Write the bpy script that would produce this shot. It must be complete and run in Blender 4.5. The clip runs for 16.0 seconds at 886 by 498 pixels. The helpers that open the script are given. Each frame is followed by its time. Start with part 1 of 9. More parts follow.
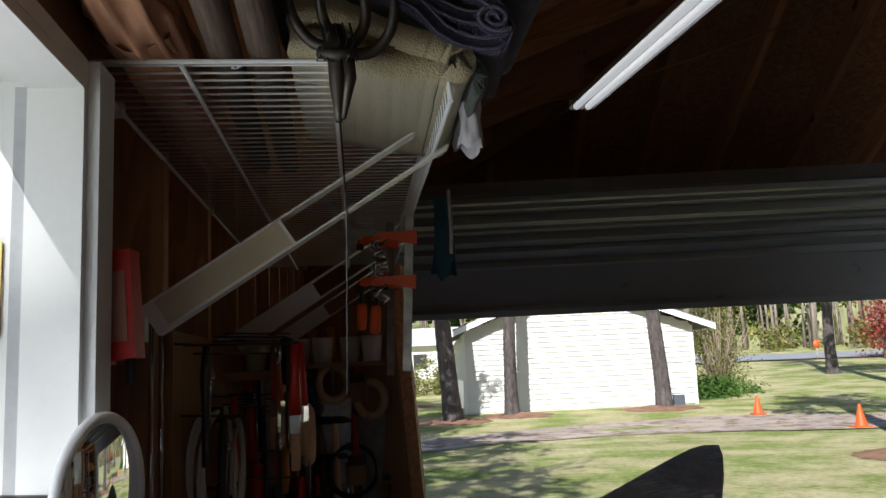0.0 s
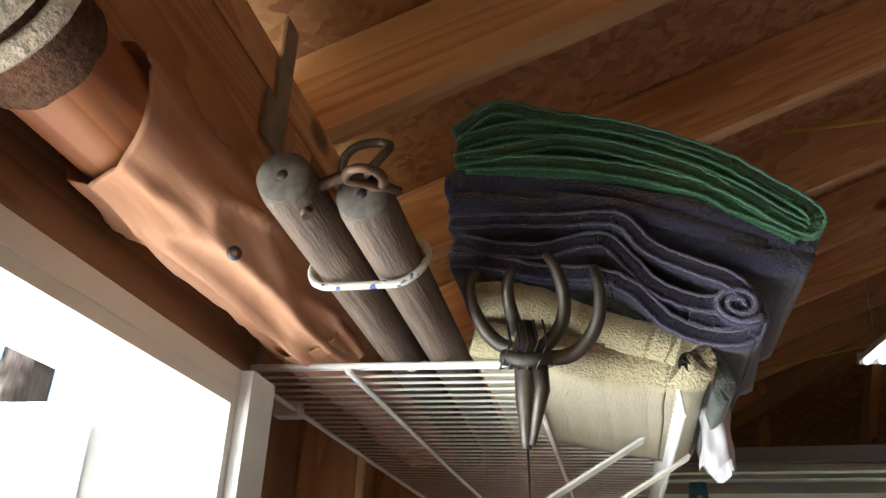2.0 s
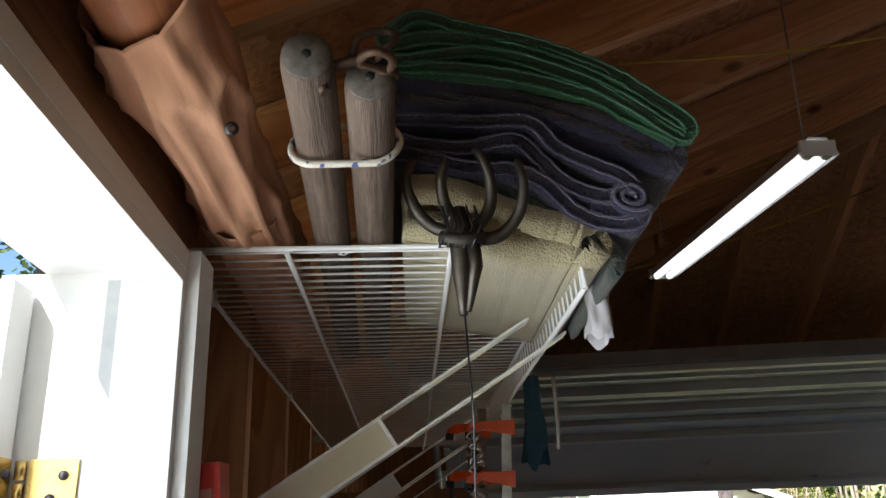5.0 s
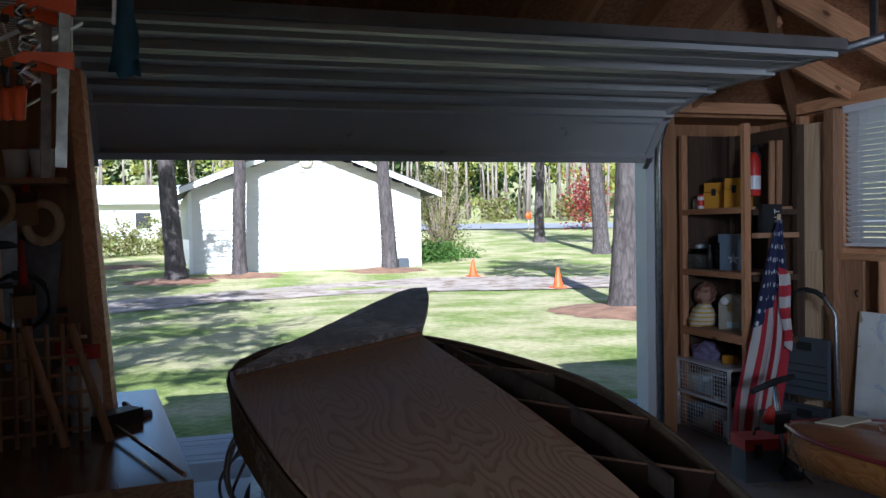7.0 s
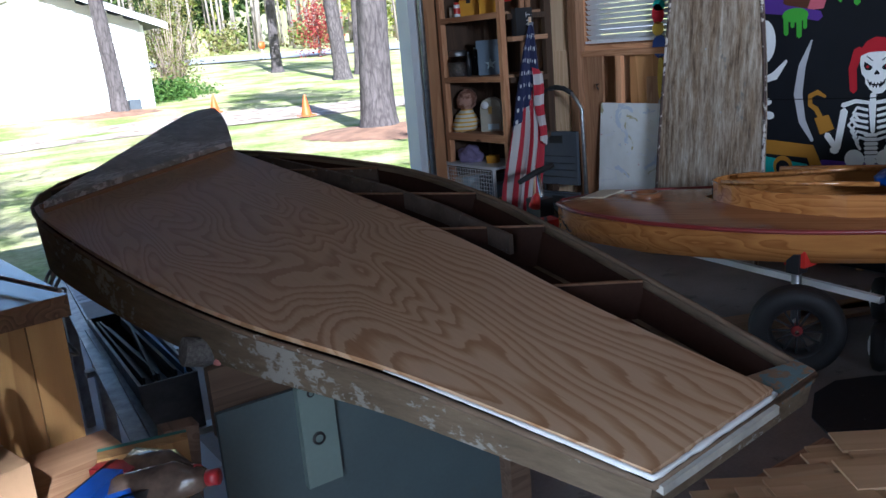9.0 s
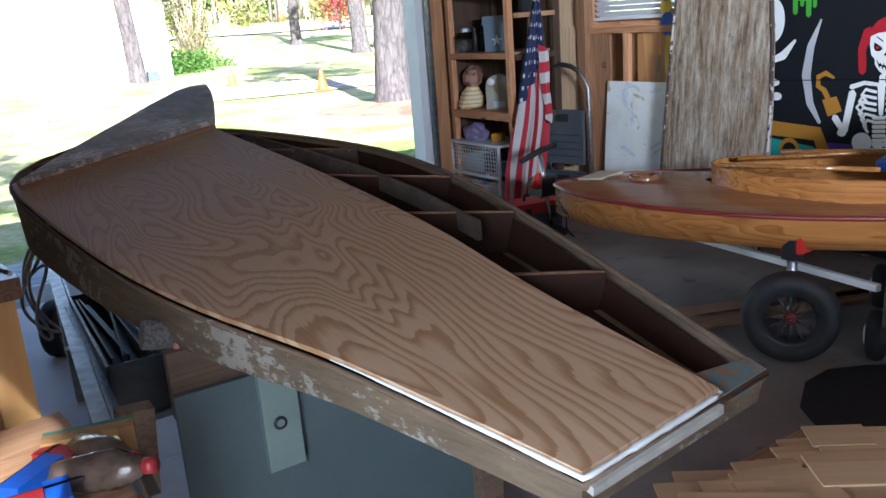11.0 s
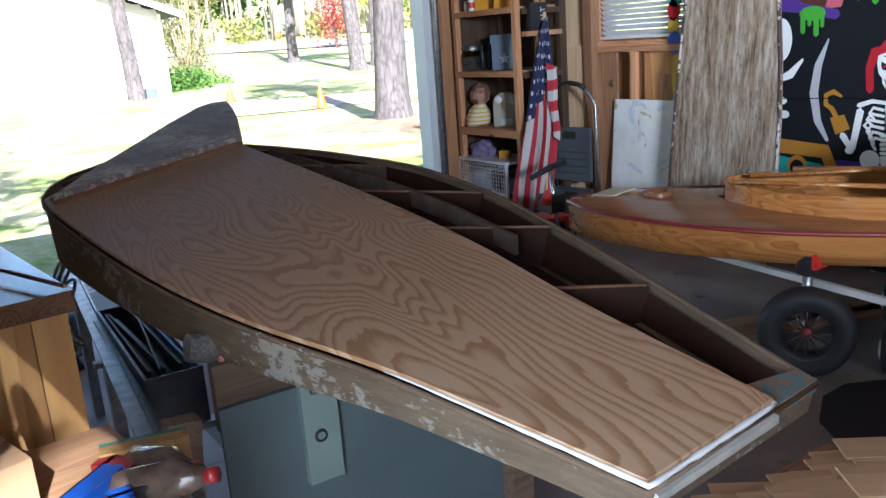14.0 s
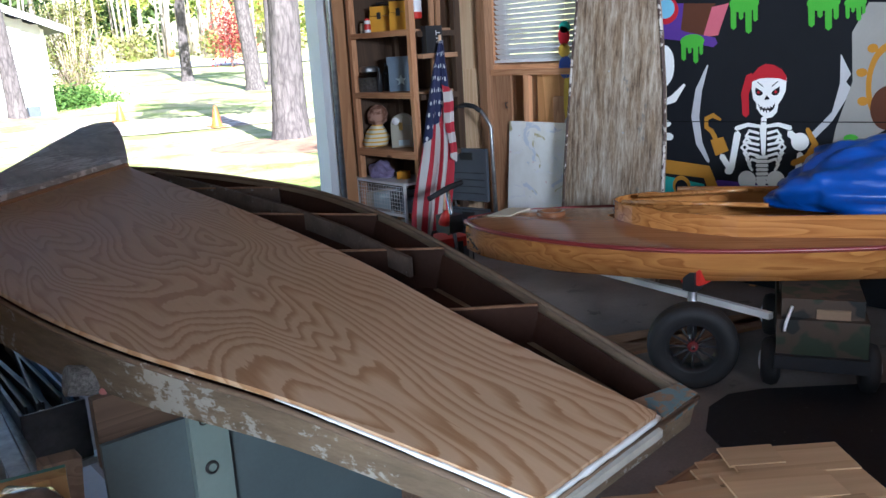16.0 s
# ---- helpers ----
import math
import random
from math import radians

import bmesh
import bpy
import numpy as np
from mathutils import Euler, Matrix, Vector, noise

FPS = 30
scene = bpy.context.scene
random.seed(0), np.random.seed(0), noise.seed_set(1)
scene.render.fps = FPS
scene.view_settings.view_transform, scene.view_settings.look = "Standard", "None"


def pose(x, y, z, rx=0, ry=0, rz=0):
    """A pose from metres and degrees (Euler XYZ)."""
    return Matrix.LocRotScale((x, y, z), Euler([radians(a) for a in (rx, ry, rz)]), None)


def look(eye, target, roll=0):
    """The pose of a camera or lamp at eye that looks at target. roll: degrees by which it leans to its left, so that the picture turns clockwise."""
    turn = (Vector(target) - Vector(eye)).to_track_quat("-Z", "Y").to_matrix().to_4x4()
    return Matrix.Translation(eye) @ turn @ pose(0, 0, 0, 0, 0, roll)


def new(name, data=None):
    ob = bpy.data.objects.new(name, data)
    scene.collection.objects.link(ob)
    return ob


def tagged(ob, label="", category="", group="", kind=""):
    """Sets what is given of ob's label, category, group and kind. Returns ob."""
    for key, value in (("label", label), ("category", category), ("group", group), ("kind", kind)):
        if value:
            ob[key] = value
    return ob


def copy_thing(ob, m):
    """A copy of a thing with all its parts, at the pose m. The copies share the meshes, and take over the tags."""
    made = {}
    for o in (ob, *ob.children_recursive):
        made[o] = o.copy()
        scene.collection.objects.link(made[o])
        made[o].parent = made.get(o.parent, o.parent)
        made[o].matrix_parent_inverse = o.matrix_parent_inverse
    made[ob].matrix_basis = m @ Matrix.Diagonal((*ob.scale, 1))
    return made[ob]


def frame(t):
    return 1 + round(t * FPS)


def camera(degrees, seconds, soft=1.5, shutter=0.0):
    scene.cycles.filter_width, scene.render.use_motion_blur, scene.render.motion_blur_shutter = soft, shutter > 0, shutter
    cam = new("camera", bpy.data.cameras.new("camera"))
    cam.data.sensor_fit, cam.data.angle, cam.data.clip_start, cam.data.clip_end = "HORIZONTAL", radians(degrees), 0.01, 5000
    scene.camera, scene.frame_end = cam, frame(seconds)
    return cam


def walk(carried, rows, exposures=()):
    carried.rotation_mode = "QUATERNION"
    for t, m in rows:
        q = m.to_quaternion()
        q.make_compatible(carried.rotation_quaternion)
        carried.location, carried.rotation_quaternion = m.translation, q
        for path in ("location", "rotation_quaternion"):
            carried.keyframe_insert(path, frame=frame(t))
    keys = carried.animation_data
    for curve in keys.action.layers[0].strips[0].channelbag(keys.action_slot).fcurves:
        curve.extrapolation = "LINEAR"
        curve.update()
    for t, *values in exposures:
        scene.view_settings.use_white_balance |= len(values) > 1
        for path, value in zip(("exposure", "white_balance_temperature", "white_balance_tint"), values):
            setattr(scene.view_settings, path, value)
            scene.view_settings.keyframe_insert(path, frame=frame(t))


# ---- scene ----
cam = camera(56.7, 16.0, soft=1.5, shutter=0.0)
PATH = [
    (0, (-0.083, -0.049, 1.717), (-0.125, 1.929, 2.01), -2.6),
    (0.5, (-0.092, 0.052, 1.771), (-0.238, 1.962, 2.345), -2.5),
    (1, (-0.049, 0.157, 1.828), (-0.534, 1.958, 2.549), -0.5),
    (1.5, (-0.046, 0.165, 1.862), (-0.642, 1.879, 2.701), 2.5),
    (2, (-0.046, 0.152, 1.858), (-0.668, 1.859, 2.694), 2.8),
    (2.5, (-0.048, 0.146, 1.858), (-0.674, 1.855, 2.687), 2.4),
    (3, (-0.05, 0.144, 1.855), (-0.631, 1.865, 2.691), 2.3),
    (3.2, (-0.055, 0.145, 1.855), (-0.624, 1.868, 2.695), 2.5),
    (5.3, (-0.173, 0.033, 1.76), (-0.294, 1.936, 2.362), -2.1),
    (5.5, (-0.164, 0.014, 1.74), (-0.281, 1.937, 2.276), -1.7),
    (6, (-0.105, -0.026, 1.678), (-0.095, 1.942, 2.035), 0.4),
    (6.5, (-0.055, 0.04, 1.645), (0.189, 2.02, 1.788), 0.4),
    (6.7, (-0.051, 0.064, 1.621), (0.326, 2.027, 1.665), 0.0),
    (7, (0.012, 0.089, 1.609), (0.589, 2.004, 1.556), -1.0),
    (7.5, (0.004, 0.09, 1.566), (0.732, 1.937, 1.32), -1.5),
    (8, (-0.114, 0.137, 1.532), (0.807, 1.878, 1.182), -4.6),
    (8.5, (-0.229, 0.105, 1.539), (0.789, 1.773, 1.115), -6.1),
    (9, (-0.262, 0.089, 1.531), (0.819, 1.7, 1.044), -4.8),
    (9.2, (-0.258, 0.081, 1.53), (0.827, 1.683, 1.022), -4.4),
    (11.3, (-0.127, 0.045, 1.538), (0.9, 1.674, 0.996), -4.4),
    (11.5, (-0.166, 0.072, 1.537), (0.899, 1.68, 1.006), -4.5),
    (12, (-0.245, 0.092, 1.538), (0.884, 1.663, 1.034), -4.0),
    (12.5, (-0.237, 0.075, 1.548), (0.858, 1.674, 1.054), -3.8),
    (13, (-0.224, 0.079, 1.544), (0.844, 1.691, 1.03), -4.4),
    (13.5, (-0.232, 0.078, 1.548), (0.831, 1.694, 1.04), -4.4),
    (14, (-0.24, 0.08, 1.547), (0.81, 1.707, 1.044), -4.2),
    (14.5, (-0.235, 0.075, 1.545), (0.837, 1.683, 1.029), -4.3),
    (15, (-0.226, 0.079, 1.547), (0.882, 1.664, 1.036), -4.1),
    (15.5, (-0.223, 0.077, 1.55), (0.913, 1.647, 1.055), -3.6),
    (16, (-0.222, 0.072, 1.551), (1.027, 1.562, 1.08), -3.3),
]
# the clip's own exposure: stops over the walk
EXPOSURE = [(0, 0.65, 5750), (0.5, 1.55, 6100), (1, 2.45, 6250), (1.5, 3.08, 6000), (3.2, 3.0, 5800), (5.3, 1.75, 5750), (5.5, 1.65, 5700), (6, 1.5, 5450), (6.5, 1.35, 5250), (7, 1.2, 5000), (7.5, 1.1, 4950), (8, 1.15, 4950), (8.5, 1.5, 5000), (9, 1.92, 5000), (9.2, 2.02, 5000), (11.3, 2.76, 5250), (16, 2.76, 5250)]
walk(cam, [(t, look(e, g, r)) for t, e, g, r in PATH], EXPOSURE)

# ---- light ----
SUN_DIR = Vector((0.30, 1.0, -0.726)).normalized()
world = bpy.data.worlds.new("world")
scene.world = world
world.use_nodes = True
wn = world.node_tree.nodes
sky = wn.new("ShaderNodeTexSky")
sky.sky_type = "NISHITA"
sky.sun_disc = False
sky.sun_elevation = math.asin(-SUN_DIR.z)
sky.sun_rotation = math.atan2(-SUN_DIR.x, -SUN_DIR.y)
sky.air_density, sky.dust_density, sky.ozone_density = 1.0, 1.0, 1.0
world.node_tree.links.new(sky.outputs[0], wn["Background"].inputs[0])
wn["Background"].inputs[1].default_value = 0.062
sun = new("sun", bpy.data.lights.new("sun", "SUN"))
sun.data.energy, sun.data.angle, sun.data.color = 5.0, radians(0.5), (1.0, 0.93, 0.82)
sun.matrix_world = look((0, 0, 30), Vector((0, 0, 30)) + SUN_DIR)


# sky light entering by the open side door, and added fill for the far wall
def area_lamp(name, at, sx, sy, watts, col=(0.86, 0.93, 1.0)):
    lamp = new(name, bpy.data.lights.new(name, "AREA"))
    lamp.data.shape, lamp.data.size, lamp.data.size_y = "RECTANGLE", sx, sy
    lamp.data.energy, lamp.data.color = watts, col
    lamp.matrix_world = at
    return lamp
area_lamp("side_door_daylight", look((-1.0, 0.22, 1.1), (1.5, 1.05, 1.1)), 0.95, 1.9, 6.5, (0.98, 0.99, 1.0)).data.spread = radians(160)
# fill lamp without a known source, narrowed to brighten the far wall
area_lamp("rear_fill_lamp", look((0.5, -2.42, 2.04), (4.4, 3.6, 1.9)), 1.1, 0.54, 5.8, (0.98, 0.99, 1.0)).data.spread = radians(44)

# ---- materials ----
def ramp(nt, fac, stops):
    r = nt.nodes.new("ShaderNodeValToRGB")
    e = r.color_ramp.elements
    while len(e) < len(stops):
        e.new(0.5)
    for k, (p, c) in zip(e, stops):
        k.position, k.color = p, (*c, 1)
    nt.links.new(fac, r.inputs[0])
    return r.outputs[0]


def coords(nt, scale=(1, 1, 1), kind="Object"):
    tc = nt.nodes.new("ShaderNodeTexCoord")
    mp = nt.nodes.new("ShaderNodeMapping")
    mp.inputs["Scale"].default_value = scale
    nt.links.new(tc.outputs[kind], mp.inputs[0])
    return mp.outputs[0]


def noise_tex(nt, vec, scale, detail=4.0, rough=0.55, distort=0.0):
    n = nt.nodes.new("ShaderNodeTexNoise")
    n.inputs["Scale"].default_value, n.inputs["Detail"].default_value = scale, detail
    n.inputs["Roughness"].default_value, n.inputs["Distortion"].default_value = rough, distort
    nt.links.new(vec, n.inputs["Vector"])
    return n.outputs["Fac"]


def mix(nt, fac, a, b, mode="MIX"):
    m = nt.nodes.new("ShaderNodeMix")
    m.data_type, m.blend_type = "RGBA", mode
    for sock, v in ((m.inputs[0], fac), (m.inputs[6], a), (m.inputs[7], b)):
        if isinstance(v, bpy.types.NodeSocket):
            nt.links.new(v, sock)
        elif isinstance(v, (tuple, list)):
            sock.default_value = (*v, 1)
        else:
            sock.default_value = v
    return m.outputs[2]


def bump(nt, bsdf, height, strength=0.3, dist=0.01):
    b = nt.nodes.new("ShaderNodeBump")
    b.inputs["Strength"].default_value, b.inputs["Distance"].default_value = strength, dist
    nt.links.new(height, b.inputs["Height"])
    nt.links.new(b.outputs[0], bsdf.inputs["Normal"])


def base(name, rough=0.6, metal=0.0, spec=0.5):
    m = bpy.data.materials.new(name)
    m.use_nodes = True
    b = m.node_tree.nodes["Principled BSDF"]
    b.inputs["Roughness"].default_value, b.inputs["Metallic"].default_value = rough, metal
    b.inputs["Specular IOR Level"].default_value = spec
    return m, m.node_tree, b


def plain(name, col, rough=0.6, metal=0.0, vary=0.25, scale=6.0, bumps=0.1, fine=90.0, dirt=None, dirt_at=0.62):
    """A painted, cast or woven surface: colour with broad patches, fine grain, and dirt of its own shape."""
    m, nt, b = base(name, rough, metal)
    v = coords(nt)
    n1, n2 = noise_tex(nt, v, scale), noise_tex(nt, v, fine, 3)
    lo, hi = tuple(c * (1 - vary) for c in col), tuple(min(1, c * (1 + vary * 0.6)) for c in col)
    c = ramp(nt, n1, [(0.3, lo), (0.7, hi)])
    c = mix(nt, 0.25, c, ramp(nt, n2, [(0.3, lo), (0.7, hi)]))
    if dirt:
        n3 = noise_tex(nt, v, scale * 2.3, 8, 0.65)
        c = mix(nt, ramp(nt, n3, [(dirt_at, (0, 0, 0)), (dirt_at + 0.05, (1, 1, 1))]), c, dirt)
    nt.links.new(c, b.inputs["Base Color"])
    bump(nt, b, n2, bumps, 0.004)
    return m


def wood(name, light, dark, axis=1, scale=1.0, rough=0.6, ring=14.0, spec=0.4, knots=False):
    """Sawn wood with grain along an axis of the object, tone varied from piece to piece."""
    m, nt, b = base(name, rough, 0, spec)
    s = [9.0, 9.0, 9.0]
    s[axis] = 0.55
    info = nt.nodes.new("ShaderNodeObjectInfo")
    tc = nt.nodes.new("ShaderNodeTexCoord")
    off = nt.nodes.new("ShaderNodeVectorMath")
    off.operation = "MULTIPLY_ADD"
    nt.links.new(info.outputs["Random"], off.inputs[0])
    off.inputs[1].default_value = (3.1, 7.7, 5.3)
    nt.links.new(tc.outputs["Object"], off.inputs[2])
    mp = nt.nodes.new("ShaderNodeMapping")
    mp.inputs["Scale"].default_value = [k * scale for k in s]
    nt.links.new(off.outputs[0], mp.inputs[0])
    v = mp.outputs[0]
    n1 = noise_tex(nt, v, 1.0, 2, 0.5, 0.4)
    mul = nt.nodes.new("ShaderNodeMath")
    mul.operation = "MULTIPLY"
    mul.inputs[1].default_value = ring
    nt.links.new(n1, mul.inputs[0])
    fr = nt.nodes.new("ShaderNodeMath")
    fr.operation = "FRACT"
    nt.links.new(mul.outputs[0], fr.inputs[0])
    n2 = noise_tex(nt, v, 7.0, 5, 0.7)
    mid = tuple((a + c) / 2 for a, c in zip(light, dark))
    c = ramp(nt, fr.outputs[0], [(0.0, light), (0.55, mid), (0.92, dark), (1.0, light)])
    c = mix(nt, 0.35, c, ramp(nt, n2, [(0.3, dark), (0.65, light)]))
    if knots:
        kn = nt.nodes.new("ShaderNodeTexVoronoi")
        kn.inputs["Scale"].default_value = 1.0
        km = nt.nodes.new("ShaderNodeMapping")
        ks = [5.5, 5.5, 5.5]
        ks[axis] = 2.6
        km.inputs["Scale"].default_value = ks
        nt.links.new(off.outputs[0], km.inputs[0])
        nt.links.new(km.outputs[0], kn.inputs["Vector"])
        c = mix(nt, ramp(nt, kn.outputs["Distance"], [(0.05, (1, 1, 1)), (0.085, (0.75, 0.75, 0.75)), (0.12, (0, 0, 0))]), c, tuple(k * 0.32 for k in dark))
    hsv = nt.nodes.new("ShaderNodeHueSaturation")
    rnd = nt.nodes.new("ShaderNodeMapRange")
    rnd.inputs["To Min"].default_value, rnd.inputs["To Max"].default_value = 0.78, 1.18
    nt.links.new(info.outputs["Random"], rnd.inputs[0])
    nt.links.new(rnd.outputs[0], hsv.inputs["Value"])
    nt.links.new(c, hsv.inputs["Color"])
    nt.links.new(hsv.outputs[0], b.inputs["Base Color"])
    bump(nt, b, n2, 0.15, 0.003)
    return m


def metal(name, col, rough=0.35):
    m, nt, b = base(name, rough, 1.0)
    v = coords(nt)
    n = noise_tex(nt, v, 25, 5, 0.6)
    nt.links.new(ramp(nt, n, [(0.25, tuple(c * 0.6 for c in col)), (0.7, col)]), b.inputs["Base Color"])
    nt.links.new(ramp(nt, n, [(0.2, (rough * 1.5,) * 3), (0.8, (rough * 0.7,) * 3)]), b.inputs["Roughness"])
    return m


def glow(name, col, power):
    m, nt, b = base(name, 0.4)
    b.inputs["Base Color"].default_value = (*col, 1)
    b.inputs["Emission Color"].default_value = (*col, 1)
    b.inputs["Emission Strength"].default_value = power
    return m


def glass(name, rough=0.02):
    m, nt, b = base(name, rough)
    b.inputs["Transmission Weight"].default_value = 1.0
    b.inputs["IOR"].default_value = 1.45
    return m


# ---- building blocks ----
def bm_box(bm, lo, hi, m=None):
    """A box between two corners, turned by m if given."""
    x0, y0, z0 = lo
    x1, y1, z1 = hi
    vs = [bm.verts.new(Vector(p) if m is None else m @ Vector(p)) for p in
          ((x0, y0, z0), (x1, y0, z0), (x1, y1, z0), (x0, y1, z0), (x0, y0, z1), (x1, y0, z1), (x1, y1, z1), (x0, y1, z1))]
    for f in ((3, 2, 1, 0), (4, 5, 6, 7), (0, 1, 5, 4), (1, 2, 6, 5), (2, 3, 7, 6), (3, 0, 4, 7)):
        bm.faces.new([vs[i] for i in f])
    return vs


def bm_tube(bm, pts, r, seg=8, closed=False, caps=True):
    """A round bar along points; r is one radius or one for each point."""
    pts = [Vector(p) for p in pts]
    rings, n = [], len(pts)
    side = None
    for i, p in enumerate(pts):
        if closed:
            d = (pts[(i + 1) % n] - pts[i - 1]).normalized()
        else:
            d = (pts[min(i + 1, n - 1)] - pts[max(i - 1, 0)]).normalized()
        if side is None:
            side = d.orthogonal().normalized()
        else:
            side = (side - d * side.dot(d))
            side = side.normalized() if side.length > 1e-6 else d.orthogonal().normalized()
        up = d.cross(side)
        rr = r[i] if isinstance(r, (list, tuple)) else r
        rings.append([bm.verts.new(p + (side * math.cos(a) + up * math.sin(a)) * rr)
                      for a in (2 * math.pi * k / seg for k in range(seg))])
    for i in range(n if closed else n - 1):
        a, b = rings[i], rings[(i + 1) % n]
        for k in range(seg):
            f = bm.faces.new((a[k], a[(k + 1) % seg], b[(k + 1) % seg], b[k]))
            f.smooth = True
    if caps and not closed:
        bm.faces.new(rings[0][::-1])
        bm.faces.new(rings[-1])
    return rings


def bm_lathe(bm, profile, seg=24, m=None):
    """Turns a profile of (radius, height) about z."""
    rings = []
    for r, z in profile:
        if r < 1e-5:
            p = Vector((0, 0, z))
            rings.append([bm.verts.new(m @ p if m else p)])
        else:
            ring = []
            for k in range(seg):
                p = Vector((r * math.cos(2 * math.pi * k / seg), r * math.sin(2 * math.pi * k / seg), z))
                ring.append(bm.verts.new(m @ p if m else p))
            rings.append(ring)
    for a, b in zip(rings, rings[1:]):
        if len(a) == 1 and len(b) == 1:
            continue
        for k in range(seg):
            l = (k + 1) % seg
            if len(a) == 1:
                f = bm.faces.new((a[0], b[l], b[k]))
            elif len(b) == 1:
                f = bm.faces.new((a[k], a[l], b[0]))
            else:
                f = bm.faces.new((a[k], a[l], b[l], b[k]))
            f.smooth = True


def bm_prism(bm, outline, d, m=None):
    """A flat outline (x, y) thickened by d along z."""
    lo = [bm.verts.new(m @ Vector((x, y, 0)) if m else Vector((x, y, 0))) for x, y in outline]
    hi = [bm.verts.new(m @ Vector((x, y, d)) if m else Vector((x, y, d))) for x, y in outline]
    bm.faces.new(lo[::-1])
    bm.faces.new(hi)
    n = len(lo)
    for i in range(n):
        bm.faces.new((lo[i], lo[(i + 1) % n], hi[(i + 1) % n], hi[i]))


def mesh_of(name, bm, mat, bevel=0.0, smooth=False):
    if bevel:
        es = [e for e in bm.edges if len(e.link_faces) == 2 and e.calc_face_angle(0) > 0.6]
        bmesh.ops.bevel(bm, geom=es, offset=bevel, segments=2, affect="EDGES", profile=0.6, clamp_overlap=True)
    bmesh.ops.recalc_face_normals(bm, faces=bm.faces)
    me = bpy.data.meshes.new(name)
    bm.to_mesh(me)
    bm.free()
    if smooth:
        for p in me.polygons:
            p.use_smooth = True
    for one in (mat if isinstance(mat, (list, tuple)) else [mat]):
        me.materials.append(one)
    return me


def part(name, bm, mat, parent, label="", bevel=0.0, smooth=False):
    ob = new(name, mesh_of(name, bm, mat, bevel, smooth))
    ob.parent = parent
    if label:
        ob["label"] = label
    return ob


def solo(name, bm, mat, label, category, bevel=0.0, smooth=False, at=None, kind="", group=""):
    ob = new(name, mesh_of(name, bm, mat, bevel, smooth))
    if at is not None:
        ob.matrix_world = at
    return tagged(ob, label, category, group, kind)


def thing(name, at, label, category, group="", kind=""):
    ob = new(name)
    ob.empty_display_size = 0.1
    ob.matrix_world = at
    return tagged(ob, label, category, group, kind)


def B(*boxes):
    """A bmesh of boxes, each (lo, hi)."""
    bm = bmesh.new()
    for lo, hi in boxes:
        bm_box(bm, lo, hi)
    return bm


def tube(pts, r, seg=8, closed=False):
    bm = bmesh.new()
    bm_tube(bm, pts, r, seg, closed)
    return bm


def lathe(profile, seg=24, m=None):
    bm = bmesh.new()
    bm_lathe(bm, profile, seg, m)
    return bm


def curve_at(table, t):
    """Smooth value at t from a short table of (t, value)."""
    if t <= table[0][0]:
        return table[0][1]
    for i in range(len(table) - 1):
        (a, va), (b, vb) = table[i], table[i + 1]
        if t <= b:
            k = (t - a) / (b - a)
            p0 = table[max(i - 1, 0)]
            p3 = table[min(i + 2, len(table) - 1)]
            ma = (vb - p0[1]) / (b - p0[0]) * (b - a)
            mb = (p3[1] - va) / (p3[0] - a) * (b - a)
            return ((2 * k**3 - 3 * k**2 + 1) * va + (k**3 - 2 * k**2 + k) * ma + (-2 * k**3 + 3 * k**2) * vb + (k**3 - k**2) * mb)
    return table[-1][1]


def rng(seed):
    return random.Random(seed)


I4 = Matrix.Identity(4)

# ---- surfaces of the building ----
PINE = ((0.66, 0.36, 0.185), (0.42, 0.185, 0.08))
pine = wood("pine_framing", *PINE, axis=1, knots=True)
pine_x = wood("pine_framing_x", *PINE, axis=0, knots=True)
pine_z = wood("pine_framing_z", *PINE, axis=2, knots=True)
old_pine = wood("old_pine", (0.42, 0.235, 0.125), (0.24, 0.115, 0.055), axis=1, knots=True)
old_pine_z = wood("old_pine_z", (0.42, 0.235, 0.125), (0.24, 0.115, 0.055), axis=2, knots=True)
old_pine_x = wood("old_pine_x", (0.44, 0.26, 0.145), (0.26, 0.13, 0.065), axis=0)
new_pine_z = wood("clear_pine", (0.78, 0.59, 0.37), (0.6, 0.38, 0.2), axis=2, ring=7)


def osb_material():
    """Oriented strand board: overlapping flakes of different tone."""
    m, nt, b = base("osb_sheathing", 0.75)
    v = coords(nt)
    n0 = noise_tex(nt, v, 14, 3)
    add = nt.nodes.new("ShaderNodeMix")
    add.data_type = "RGBA"
    add.inputs[0].default_value = 0.06
    tc = v
    nt.links.new(tc, add.inputs[6])
    nt.links.new(n0, add.inputs[7])
    vo = nt.nodes.new("ShaderNodeTexVoronoi")
    vo.inputs["Scale"].default_value = 58
    vo.inputs["Randomness"].default_value = 1.0
    nt.links.new(add.outputs[2], vo.inputs["Vector"])
    sep = nt.nodes.new("ShaderNodeSeparateColor")
    nt.links.new(vo.outputs["Color"], sep.inputs[0])
    c = ramp(nt, sep.outputs[0], [(0.0, (0.36, 0.16, 0.075)), (0.45, (0.47, 0.235, 0.115)), (1.0, (0.58, 0.32, 0.165))])
    n1 = noise_tex(nt, v, 1.2, 4)
    c = mix(nt, 0.5, c, ramp(nt, n1, [(0.3, (0.55, 0.5, 0.45)), (0.7, (1, 1, 1))]), "MULTIPLY")
    nt.links.new(c, b.inputs["Base Color"])
    bump(nt, b, vo.outputs["Distance"], 0.25, 0.004)
    return m


